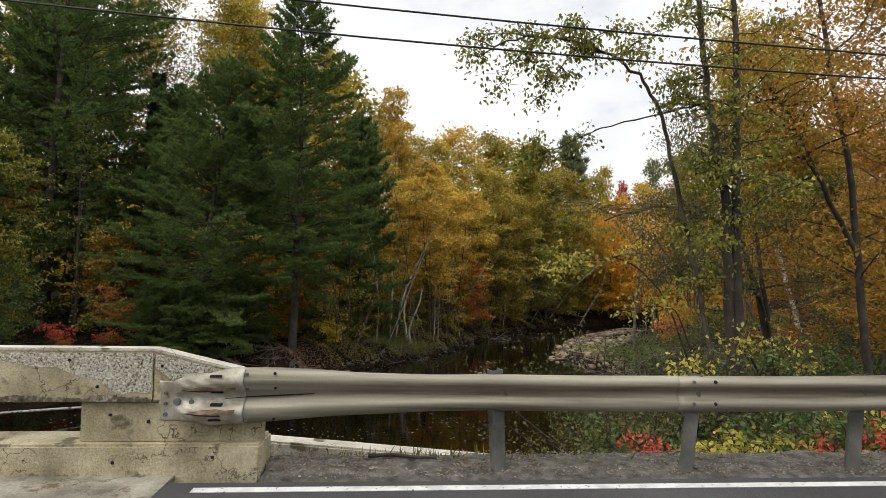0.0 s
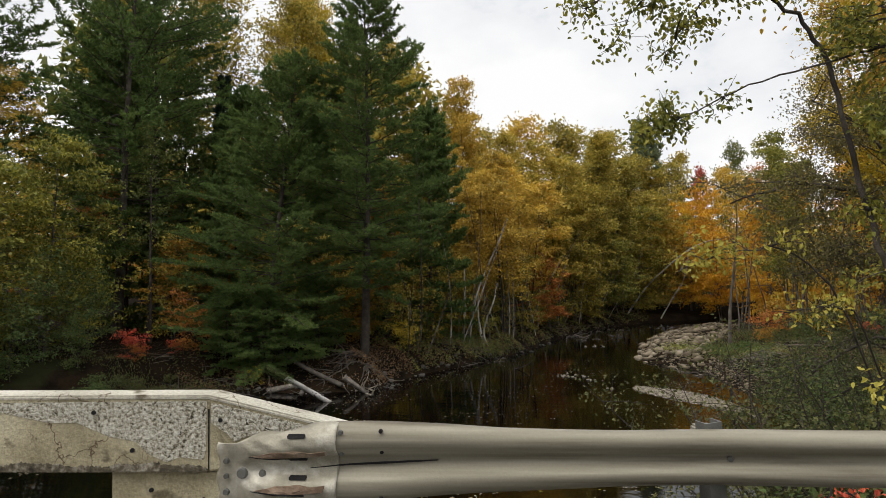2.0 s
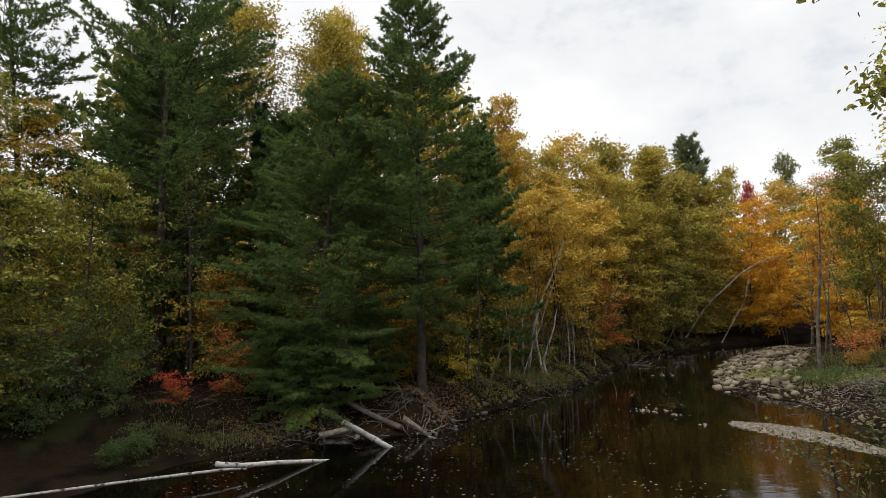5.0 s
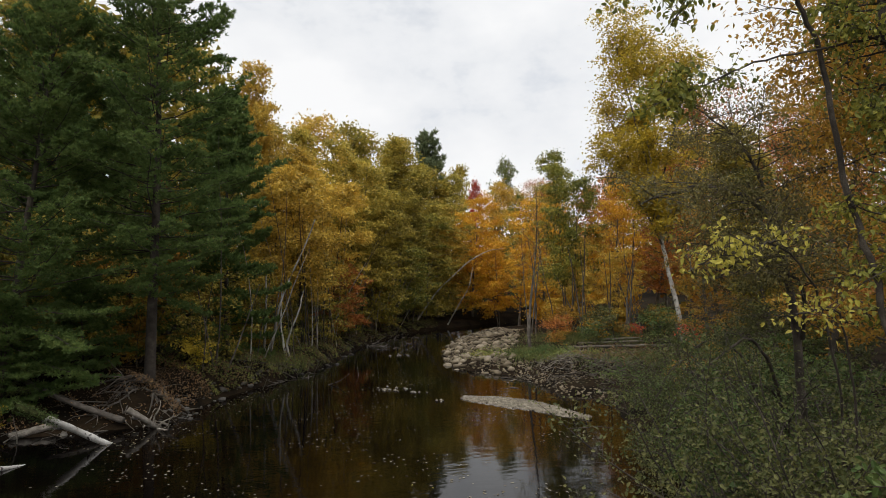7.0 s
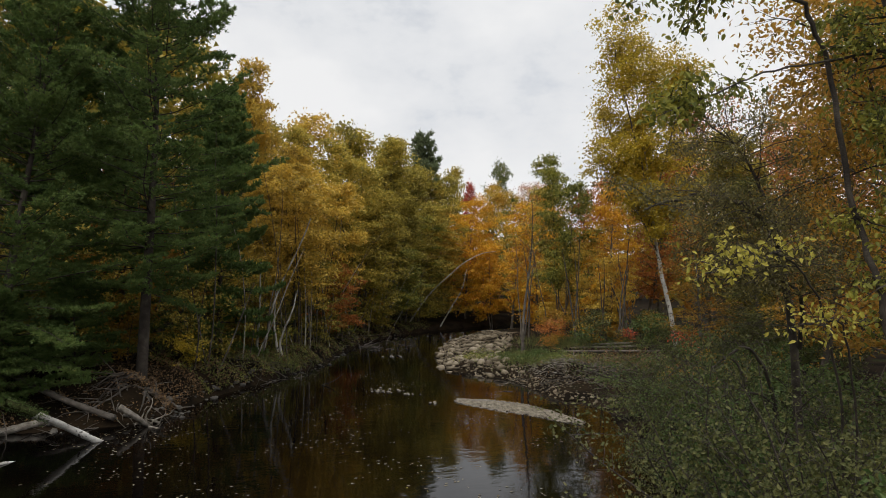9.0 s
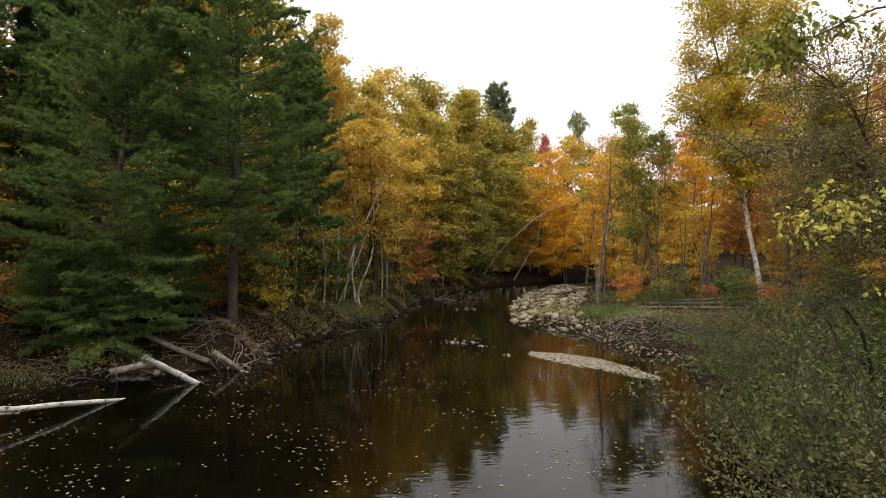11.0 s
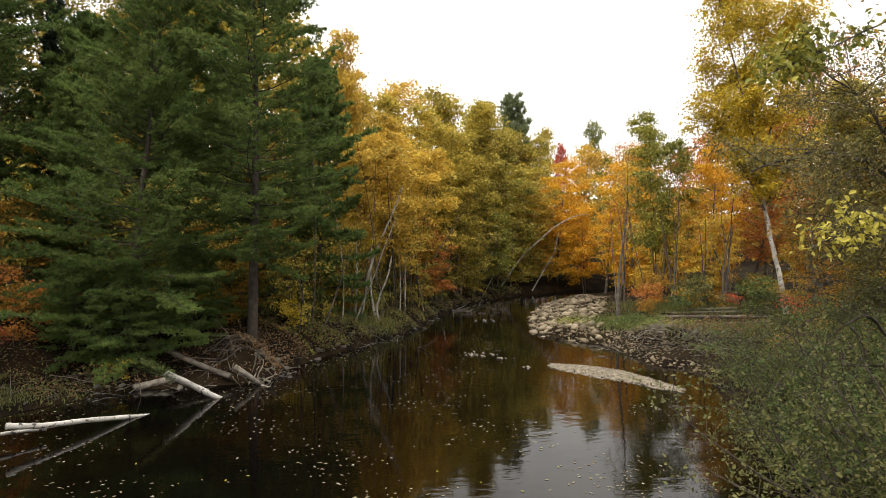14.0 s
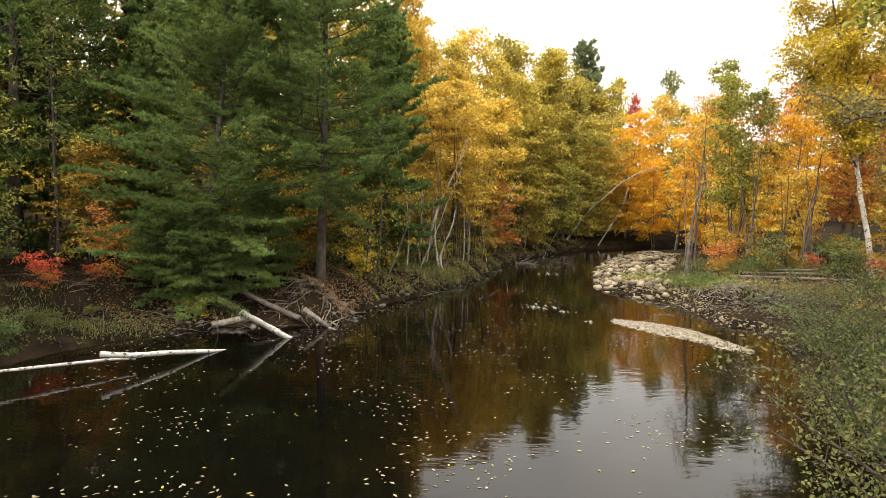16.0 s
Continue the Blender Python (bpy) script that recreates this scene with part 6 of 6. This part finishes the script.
log("birch_log", [(-16.5, 16.6, -2.9), (-13.32, 19.14, -3.04), (-12.34, 19.95, -3.1), (-11.23, 20.82, -3.17), (-10.9, 21.05, -3.22)], 0.035, 0.05, LOG_BIRCH, "thin white birch trunk lying just above the water", group="fallen logs")
log("grey_log", [(-11.2, 28.7, -1.85), (-10.36, 28.0, -2.2), (-9.4, 27.3, -2.5), (-8.61, 26.85, -2.75), (-7.7, 26.5, -3.05), (-7.3, 26.3, -3.15)], 0.085, 0.105, MID_BARK, "long weathered dark log leaning down the bank", group="fallen logs")
log("grey_log", [(-7.1, 25.9, -2.72), (-6.72, 25.9, -2.98), (-6.22, 26.2, -3.46)], 0.10, 0.075, DRIFT, "bleached broken log end with bare roots at the water", group="fallen logs")
log("grey_log", [(-10.35, 25.85, -3.36), (-9.9, 26.2, -3.3), (-9.3, 26.5, -3.2)], 0.13, 0.12, DRIFT, "short grey log at the water's edge", group="fallen logs")
for a, c, r in (((13.0, 33.4, -2.75), (18.8, 32.6, -2.5), 0.10), ((14.2, 36.4, -2.65), (18.6, 34.4, -2.45), 0.11), ((15.0, 31.0, -2.75), (17.6, 32.0, -2.5), 0.08), ((15.6, 37.6, -2.62), (21.6, 36.2, -2.4), 0.12), ((16.8, 38.0, -2.5), (19.8, 37.4, -2.35), 0.13), ((18.6, 34.6, -2.5), (20.4, 33.2, -2.3), 0.07)):
    m = [(a[i] + c[i]) / 2 + (0.02 if i == 2 else -0.12) for i in range(3)]
    log("fallen_log", [a, m, c], r * 0.8, r * 0.5, BARK, "weathered grey log lying on the far bank", group="drift logs")

# roots of the pine at the bank
roots = new("pine_roots")
rng = np.random.default_rng(31)
for i in range(18):
    side = -1 if i % 3 == 0 else 1
    x0, y0 = -7.0 + side * rng.uniform(0.1, 0.5), 29.2 - rng.uniform(0.0, 1.6)
    az = -1.57 + side * rng.uniform(0.1, 1.3)
    ln, k = rng.uniform(0.5, 1.9), 10
    bendy = az + np.cumsum(rng.normal(size=k)) * 0.28
    x, y = x0 + np.cumsum(np.cos(bendy)) * ln / k, y0 + np.cumsum(np.sin(bendy)) * ln / k
    z = np.maximum(ground_z(x, y), WATER_Z) + rng.uniform(0.0, 0.10) + np.cumsum(rng.normal(size=k)) * 0.035
    me = mesh_np("root", *tubes([(np.column_stack([x, y, z]), np.linspace(0.07, 0.014, k) * rng.uniform(0.4, 1.1))], 6), True)
    put("root", me, MID_BARK if i % 4 else BARK, roots)
for i in range(9):
    start = (-6.25 + rng.normal() * 0.12, 26.2 + rng.normal() * 0.12, -3.42)
    line = wander(rng, start, (rng.normal() * 0.7 + 0.2, rng.normal() * 0.4, 0.7), rng.uniform(0.4, 1.0), 6, 0.35)
    put("root", mesh_np("root", *tubes([(line, np.linspace(0.05, 0.012, 7) * rng.uniform(0.6, 1.1))], 6), True), DRIFT, roots, "bleached grey root")
for i in range(13):
    a = rng.uniform(-3.3, -1.9)
    ln = rng.uniform(0.8, 2.2)
    u = np.linspace(0, 1, 9)
    x = -7.0 + np.cos(a) * ln * u + np.cumsum(rng.normal(size=9)) * 0.03
    y = 29.3 + np.sin(a) * ln * u * 1.1 + np.cumsum(rng.normal(size=9)) * 0.03
    z = np.maximum(ground_z(x, y), WATER_Z) + rng.uniform(0.15, 0.5) * 4 * u * (1 - u) ** 1.4 + 0.05
    put("root", mesh_np("root", *tubes([(np.column_stack([x, y, z]), np.linspace(0.055, 0.012, 9) * rng.uniform(0.5, 1.2))], 6), True), DARK_BARK if i % 3 else BARK, roots)
tagged(roots, "tangle of bare weathered grey roots at the bank", "roots")

# dead sticks on the far spit and banks
def sticks(name, seed, x, y, rx, ry, n, size, label, mat=None, pile=0.0, thick=0.02):
    rng = np.random.default_rng(seed)
    lines = []
    for _ in range(n):
        px, py = x + rng.normal() * rx, y + rng.normal() * ry
        z = max(WATER_Z, float(ground_z(np.array([px]), np.array([py]))[0]))
        z += pile * math.exp(-((px - x) / rx) ** 2 - ((py - y) / ry) ** 2) * rng.uniform()
        w = (rng.normal(), rng.normal(), rng.normal() * 0.25 + 0.12)
        lines.append((wander(rng, (px, py, z), w, size * rng.uniform(0.4, 1.3), 4, 0.2, -0.1), np.linspace(thick, thick * 0.3, 5) * rng.uniform(0.5, 1.3)))
    return tagged(put(name, mesh_np(name, *tubes(lines, 4), True), mat or DRIFT), label, "sticks", kind="stuff")


sticks("driftwood_sticks", 41, 11.7, 31.2, 1.3, 1.0, 240, 0.55, "heap of grey drift sticks on the gravel point", DRIFT, 0.2, 0.022)
sticks("driftwood_sticks", 46, 12.6, 29.6, 1.7, 1.3, 300, 0.6, "heap of brown drift sticks on the gravel point", MID_BARK, 0.25, 0.025)
sticks("driftwood_sticks", 42, -7.8, 27.6, 1.4, 0.8, 60, 1.3, "tangle of dead grey branches on the bank", BARK)
sticks("driftwood_sticks", 43, -12.5, 26.2, 2.0, 0.8, 70, 1.3, "dead grey sticks along the muddy bank", BARK)
sticks("driftwood_sticks", 44, 3.4, 47.8, 2.6, 1.6, 110, 1.5, "dead grey sticks along the far bank")
sticks("driftwood_sticks", 45, -2.6, 35.0, 1.6, 1.0, 70, 1.2, "dead grey sticks below the birches", BARK)

# stony bar: single stones
STONES = [rock(s, 0.42, 0.42 + 0.04 * (s % 4)) for s in range(8)]
for me in STONES:
    me.materials.append(STONE)
bar = new("stony_bar")
tagged(bar, "pale rounded river stones piled on a low bar", "stones", kind="structure")
rng = np.random.default_rng(51)
count = 0
while count < 290:
    x, y = rng.uniform(6.6, 16.5), rng.uniform(32.5, 48)
    a, c = np.array([x]), np.array([y])
    dist = seg_dist(a, c, RIGHT_SHORE)[0]
    if (in_river(a, c)[0] and dist > 0.25) or dist > np.interp(y, [32, 35, 40, 52], [0.9, 2.8, 4.6, 5.2]) or rng.uniform() < dist / 9:
        continue
    ob = new("stone", STONES[rng.integers(8)])
    ob.parent = bar
    s = 0.16 + 0.50 * rng.uniform() ** 2.4
    ob.matrix_world = pose(x, y, float(ground_z(a, c)[0]) + 0.06 * s, rng.normal() * 10, rng.normal() * 12, rng.uniform(0, 360)) @ Matrix.Scale(s, 4)
    count += 1
k = 8000
pts = np.stack([rng.uniform(6.6, 17, k), rng.uniform(25, 54, k)], 1)
d = seg_dist(pts[:, 0], pts[:, 1], RIGHT_SHORE)
pts = pts[(~in_river(pts[:, 0], pts[:, 1]) | (d < 0.15)) & (d < np.interp(pts[:, 1], [25, 32, 35, 40, 54], [0.7, 0.8, 2.4, 4.5, 5.5]))]
pz = ground_z(pts[:, 0], pts[:, 1])
scatter_stones("bar_gravel", np.column_stack([pts, pz + 0.02]), 0.06 + 0.14 * rng.uniform(size=len(pts)) ** 2, STONE, 52, "pale pebbles between the stones of the bar", "gravel", round_stones=True)
k = 480
pts = np.stack([11.0 + rng.normal(size=k) * 1.3, 30.2 + rng.normal(size=k) * 1.3], 1)
pts = pts[~in_river(pts[:, 0], pts[:, 1])]
scatter_stones("point_gravel", np.column_stack([pts, ground_z(pts[:, 0], pts[:, 1]) + 0.02]), 0.05 + 0.13 * rng.uniform(size=len(pts)) ** 3, STONE, 54, "pale stones washed onto the gravel point", "gravel", round_stones=True)
# low spit of pebbles in the stream
k = 5200
f = rng.uniform(size=k)
mid = np.stack([np.interp(f, [0, 0.3, 0.65, 1], [5.0, 5.95, 7.1, 8.05]), np.interp(f, [0, 0.3, 0.65, 1], [27.9, 27.1, 25.6, 23.2])], 1)
w = np.interp(f, [0, 0.2, 0.5, 0.85, 1.0], [0.15, 0.7, 0.95, 0.55, 0.1])
off = rng.uniform(-1, 1, k)
pts = mid + np.array((0.72, 0.69))[None] * (off * w)[:, None] + rng.normal(size=(k, 2)) * 0.05
scatter_stones("pebble_spit", np.column_stack([pts, WATER_Z + 0.10 * (1 - off * off) - 0.03]), 0.05 + 0.10 * rng.uniform(size=k) ** 2, PEBBLE, 53, "low pale spit of pebbles in the river", "gravel")
for cx, cy, n, r in ((2.6, 30.6, 18, 0.45), (3.9, 27.6, 8, 0.15), (5.4, 41.5, 10, 0.4), (8.9, 52.0, 16, 0.8), (3.4, 29.6, 6, 0.2)):
    p = np.stack([cx + rng.normal(size=n) * r, cy + rng.normal(size=n) * r * 0.5, np.full(n, WATER_Z + 0.02)], 1)
    scatter_stones("stones_in_stream", p, 0.08 + 0.2 * rng.uniform(size=n) ** 2, PEBBLE, int(cx * 10), "small pale stones breaking the water surface", "stones", round_stones=True)
# dark stones at the foot of the left bank
shore = new("bank_stones")
tagged(shore, "dark wet stones along the foot of the bank", "stones", kind="structure")
DARKS = [me.copy() for me in STONES]
for me in DARKS:
    me.materials.clear()
    me.materials.append(DARK_STONE)
for i in range(300):
    f = rng.uniform(4.2, 8) if i % 3 == 0 else rng.uniform(8, 17)
    x = np.interp(f, range(len(LEFT_SHORE)), [p[0] for p in LEFT_SHORE]) + rng.normal() * 0.25 - 0.15
    y = np.interp(f, range(len(LEFT_SHORE)), [p[1] for p in LEFT_SHORE]) + rng.normal() * 0.25 + 0.15
    ob = new("stone", DARKS[rng.integers(8)])
    ob.parent = shore
    s = 0.08 + 0.26 * rng.uniform() ** 3
    ob.matrix_world = pose(x, y, max(WATER_Z, float(ground_z(np.array([x]), np.array([y]))[0])), rng.normal() * 15, rng.normal() * 15, rng.uniform(0, 360)) @ Matrix.Scale(s, 4)


def flat_leaves(name, spots, size, mat, seed, label):
    rng = np.random.default_rng(seed)
    k = len(spots)
    az = rng.uniform(0, 6.28, k)
    d = np.stack([np.cos(az), np.sin(az), np.zeros(k)], 1)
    s = np.stack([-np.sin(az), np.cos(az), np.zeros(k)], 1)
    z = np.array((0, 0, 1.0))
    ln = size * rng.uniform(0.5, 1.3, (k, 1))
    v = np.stack([spots - d * ln / 2, spots + s * ln * 0.24 + z * ln * 0.02, spots + d * ln / 2 + z * ln * 0.02, spots - s * ln * 0.24 + z * ln * 0.03], 1).reshape(-1, 3)
    return tagged(put(name, mesh_np(name, v, np.arange(k * 4).reshape(-1, 4)), mat), label, "fallen leaves", kind="stuff")


# leaves afloat, gathered in drifting streaks
k = 6800
p = np.stack([rng.uniform(-13, 8, k), 9 + 27 * rng.uniform(size=k) ** 1.2], 1)
keep = (np.sin(p[:, 0] * 1.1 + 2.2 * np.sin(p[:, 1] * 0.33)) + 0.8 * np.sin(p[:, 1] * 1.7 - p[:, 0] * 0.5) + rng.normal(size=k) * 0.6 - 0.08 * np.maximum(p[:, 0] + 1, 0) > 0.38) & in_river(p[:, 0], p[:, 1])
p = p[keep]
flat_leaves("floating_leaves", np.column_stack([p, np.full(len(p), WATER_Z + 0.006)]), 0.098, LITTER, 71, "pale yellow and brown leaves afloat on the river")
k = 80
p = np.stack([rng.uniform(-9, 2, k), rng.uniform(9, 19, k)], 1)
p = p[in_river(p[:, 0], p[:, 1])]
flat_leaves("floating_leaves", np.column_stack([p, np.full(len(p), WATER_Z + 0.012)]), 0.085, PALE_YELLOW, 75, "bright yellow leaves afloat on the dark water")
# litter on the banks
k = 26000
p = np.stack([rng.uniform(-22, 2, k), rng.uniform(24, 44, k)], 1)
d = seg_dist(p[:, 0], p[:, 1], LEFT_SHORE)
p = p[~in_river(p[:, 0], p[:, 1]) & (d > 1.7) & (d < 11)]
flat_leaves("leaf_litter", np.column_stack([p, ground_z(p[:, 0], p[:, 1]) + 0.02]), 0.085, GROUND_LITTER, 72, "brown and orange fallen leaves on the bank")


k = 26000
p = np.stack([rng.uniform(4, 28, k), rng.uniform(9, 58, k)], 1)
d = seg_dist(p[:, 0], p[:, 1], RIGHT_SHORE)
p = p[~in_river(p[:, 0], p[:, 1]) & (d > 1.8 + 2.6 * (p[:, 1] > 29)) & (d < 13)]
flat_leaves("leaf_litter", np.column_stack([p, ground_z(p[:, 0], p[:, 1]) + 0.02]), 0.14, GROUND_LITTER, 74, "brown fallen leaves under the riverside bushes")
k = 260
u, v = rng.uniform(-1.2, 1.4, k), 4.75 + 0.65 * rng.uniform(size=k) ** 0.7
flat_leaves("shoulder_litter", np.column_stack([u * co - v * si, u * si + v * co, np.full(k, ROAD_Z + 0.035)]), 0.042, GROUND_LITTER, 73, "reddish-brown dead leaves blown along the shoulder")
log("dead_branch", [(-0.52, 5.13, ROAD_Z + 0.05), (-0.3, 5.16, ROAD_Z + 0.055), (-0.1, 5.12, ROAD_Z + 0.05), (0.1, 5.15, ROAD_Z + 0.04)], 0.02, 0.012, DARK_BARK, "short dark dead branch on the gravel shoulder", "branch")


def grass(name, seed, cx, cy, rx, ry, n, h, label):
    rng = np.random.default_rng(seed)
    x, y = cx + rng.normal(size=n) * rx, cy + rng.normal(size=n) * ry
    ok = ~in_river(x, y)
    x, y = x[ok], y[ok]
    base = np.column_stack([x, y, ground_z(x, y)])
    k = len(base)
    tip = base + np.column_stack([rng.normal(size=(k, 2)) * h * 0.4, h * rng.uniform(0.5, 1.2, k)])
    s = unit(np.cross(tip - base, rng.normal(size=(k, 3)))) * 0.012
    v = np.stack([base - s, base + s, tip], 1).reshape(-1, 3)
    return tagged(put(name, mesh_np(name, v, np.arange(k * 3).reshape(-1, 3)), GRASS), label, "grass", kind="stuff")


for seed, cx, cy, rx, ry, n, mat, what in ((1, 12.0, 35.0, 0.9, 1.1, 2600, GREEN, "leafy green weeds at the edge of the stony bar"), (2, 12.8, 33.4, 1.0, 0.8, 1600, FRESH, "leafy green weeds at the edge of the stony bar"), (3, 9.3, 37.0, 0.6, 0.7, 700, FRESH, "green weeds between the stones of the bar"), (4, 14.8, 31.6, 1.8, 1.5, 2200, GROUND_LITTER, "withered brown weeds on the gravel point")):
    wr = np.random.default_rng(seed)
    x, y = cx + wr.normal(size=n) * rx, cy + wr.normal(size=n) * ry
    ok = ~in_river(x, y)
    x, y = x[ok], y[ok]
    h = (0.12 + 0.45 * (0.5 + 0.5 * np.sin(x * 3.1 + seed) * np.sin(y * 2.7))) * wr.uniform(size=len(x)) ** 0.6
    tagged(put("bar_weeds", mesh_np("bar_weeds", *leaves(wr, np.column_stack([x, y, ground_z(x, y) + h]), 0.10, 0.6, 0.1, tri=True)), mat), what, "weeds", kind="stuff")
rng = np.random.default_rng(61)
for i in range(34):
    x, y = rng.uniform(13.5, 24), rng.uniform(24, 40)
    if seg_dist(np.array([x]), np.array([y]), RIGHT_SHORE)[0] < 4.2 or (x < 19.5 and 31 < y < 37):
        continue
    place(SHRUB, x, y, rng.uniform(0.5, 1.2), rng.uniform(0, 360), label="low brushy shrub on the far bank", category="shrub", group="far bank brush", mat=[GREY_GREEN, AMBER, AMBER, GREY_GREEN, GREEN][rng.integers(5)])
grass("bank_grass", 81, 11.9, 35.2, 1.1, 1.5, 3200, 0.28, "rough green grass on the stony bar")
grass("bank_grass", 82, -14.0, 24.6, 2.0, 0.6, 1200, 0.18, "short grass on the muddy bank")
grass("bank_grass", 83, -1.8, 36.4, 2.0, 0.8, 2500, 0.5, "dry grass at the foot of the birches")
grass("bank_grass", 84, 14.8, 31.5, 1.4, 1.6, 1600, 0.35, "dry grass on the far bank")
grass("bank_grass", 86, 17.5, 40.0, 2.0, 1.8, 3000, 0.45, "rough grass behind the stony bar")
grass("shoulder_weeds", 85, 0.2, 5.28, 0.9, 0.05, 160, 0.16, "thin dry weeds along the wing wall")
remove(SHRUB)
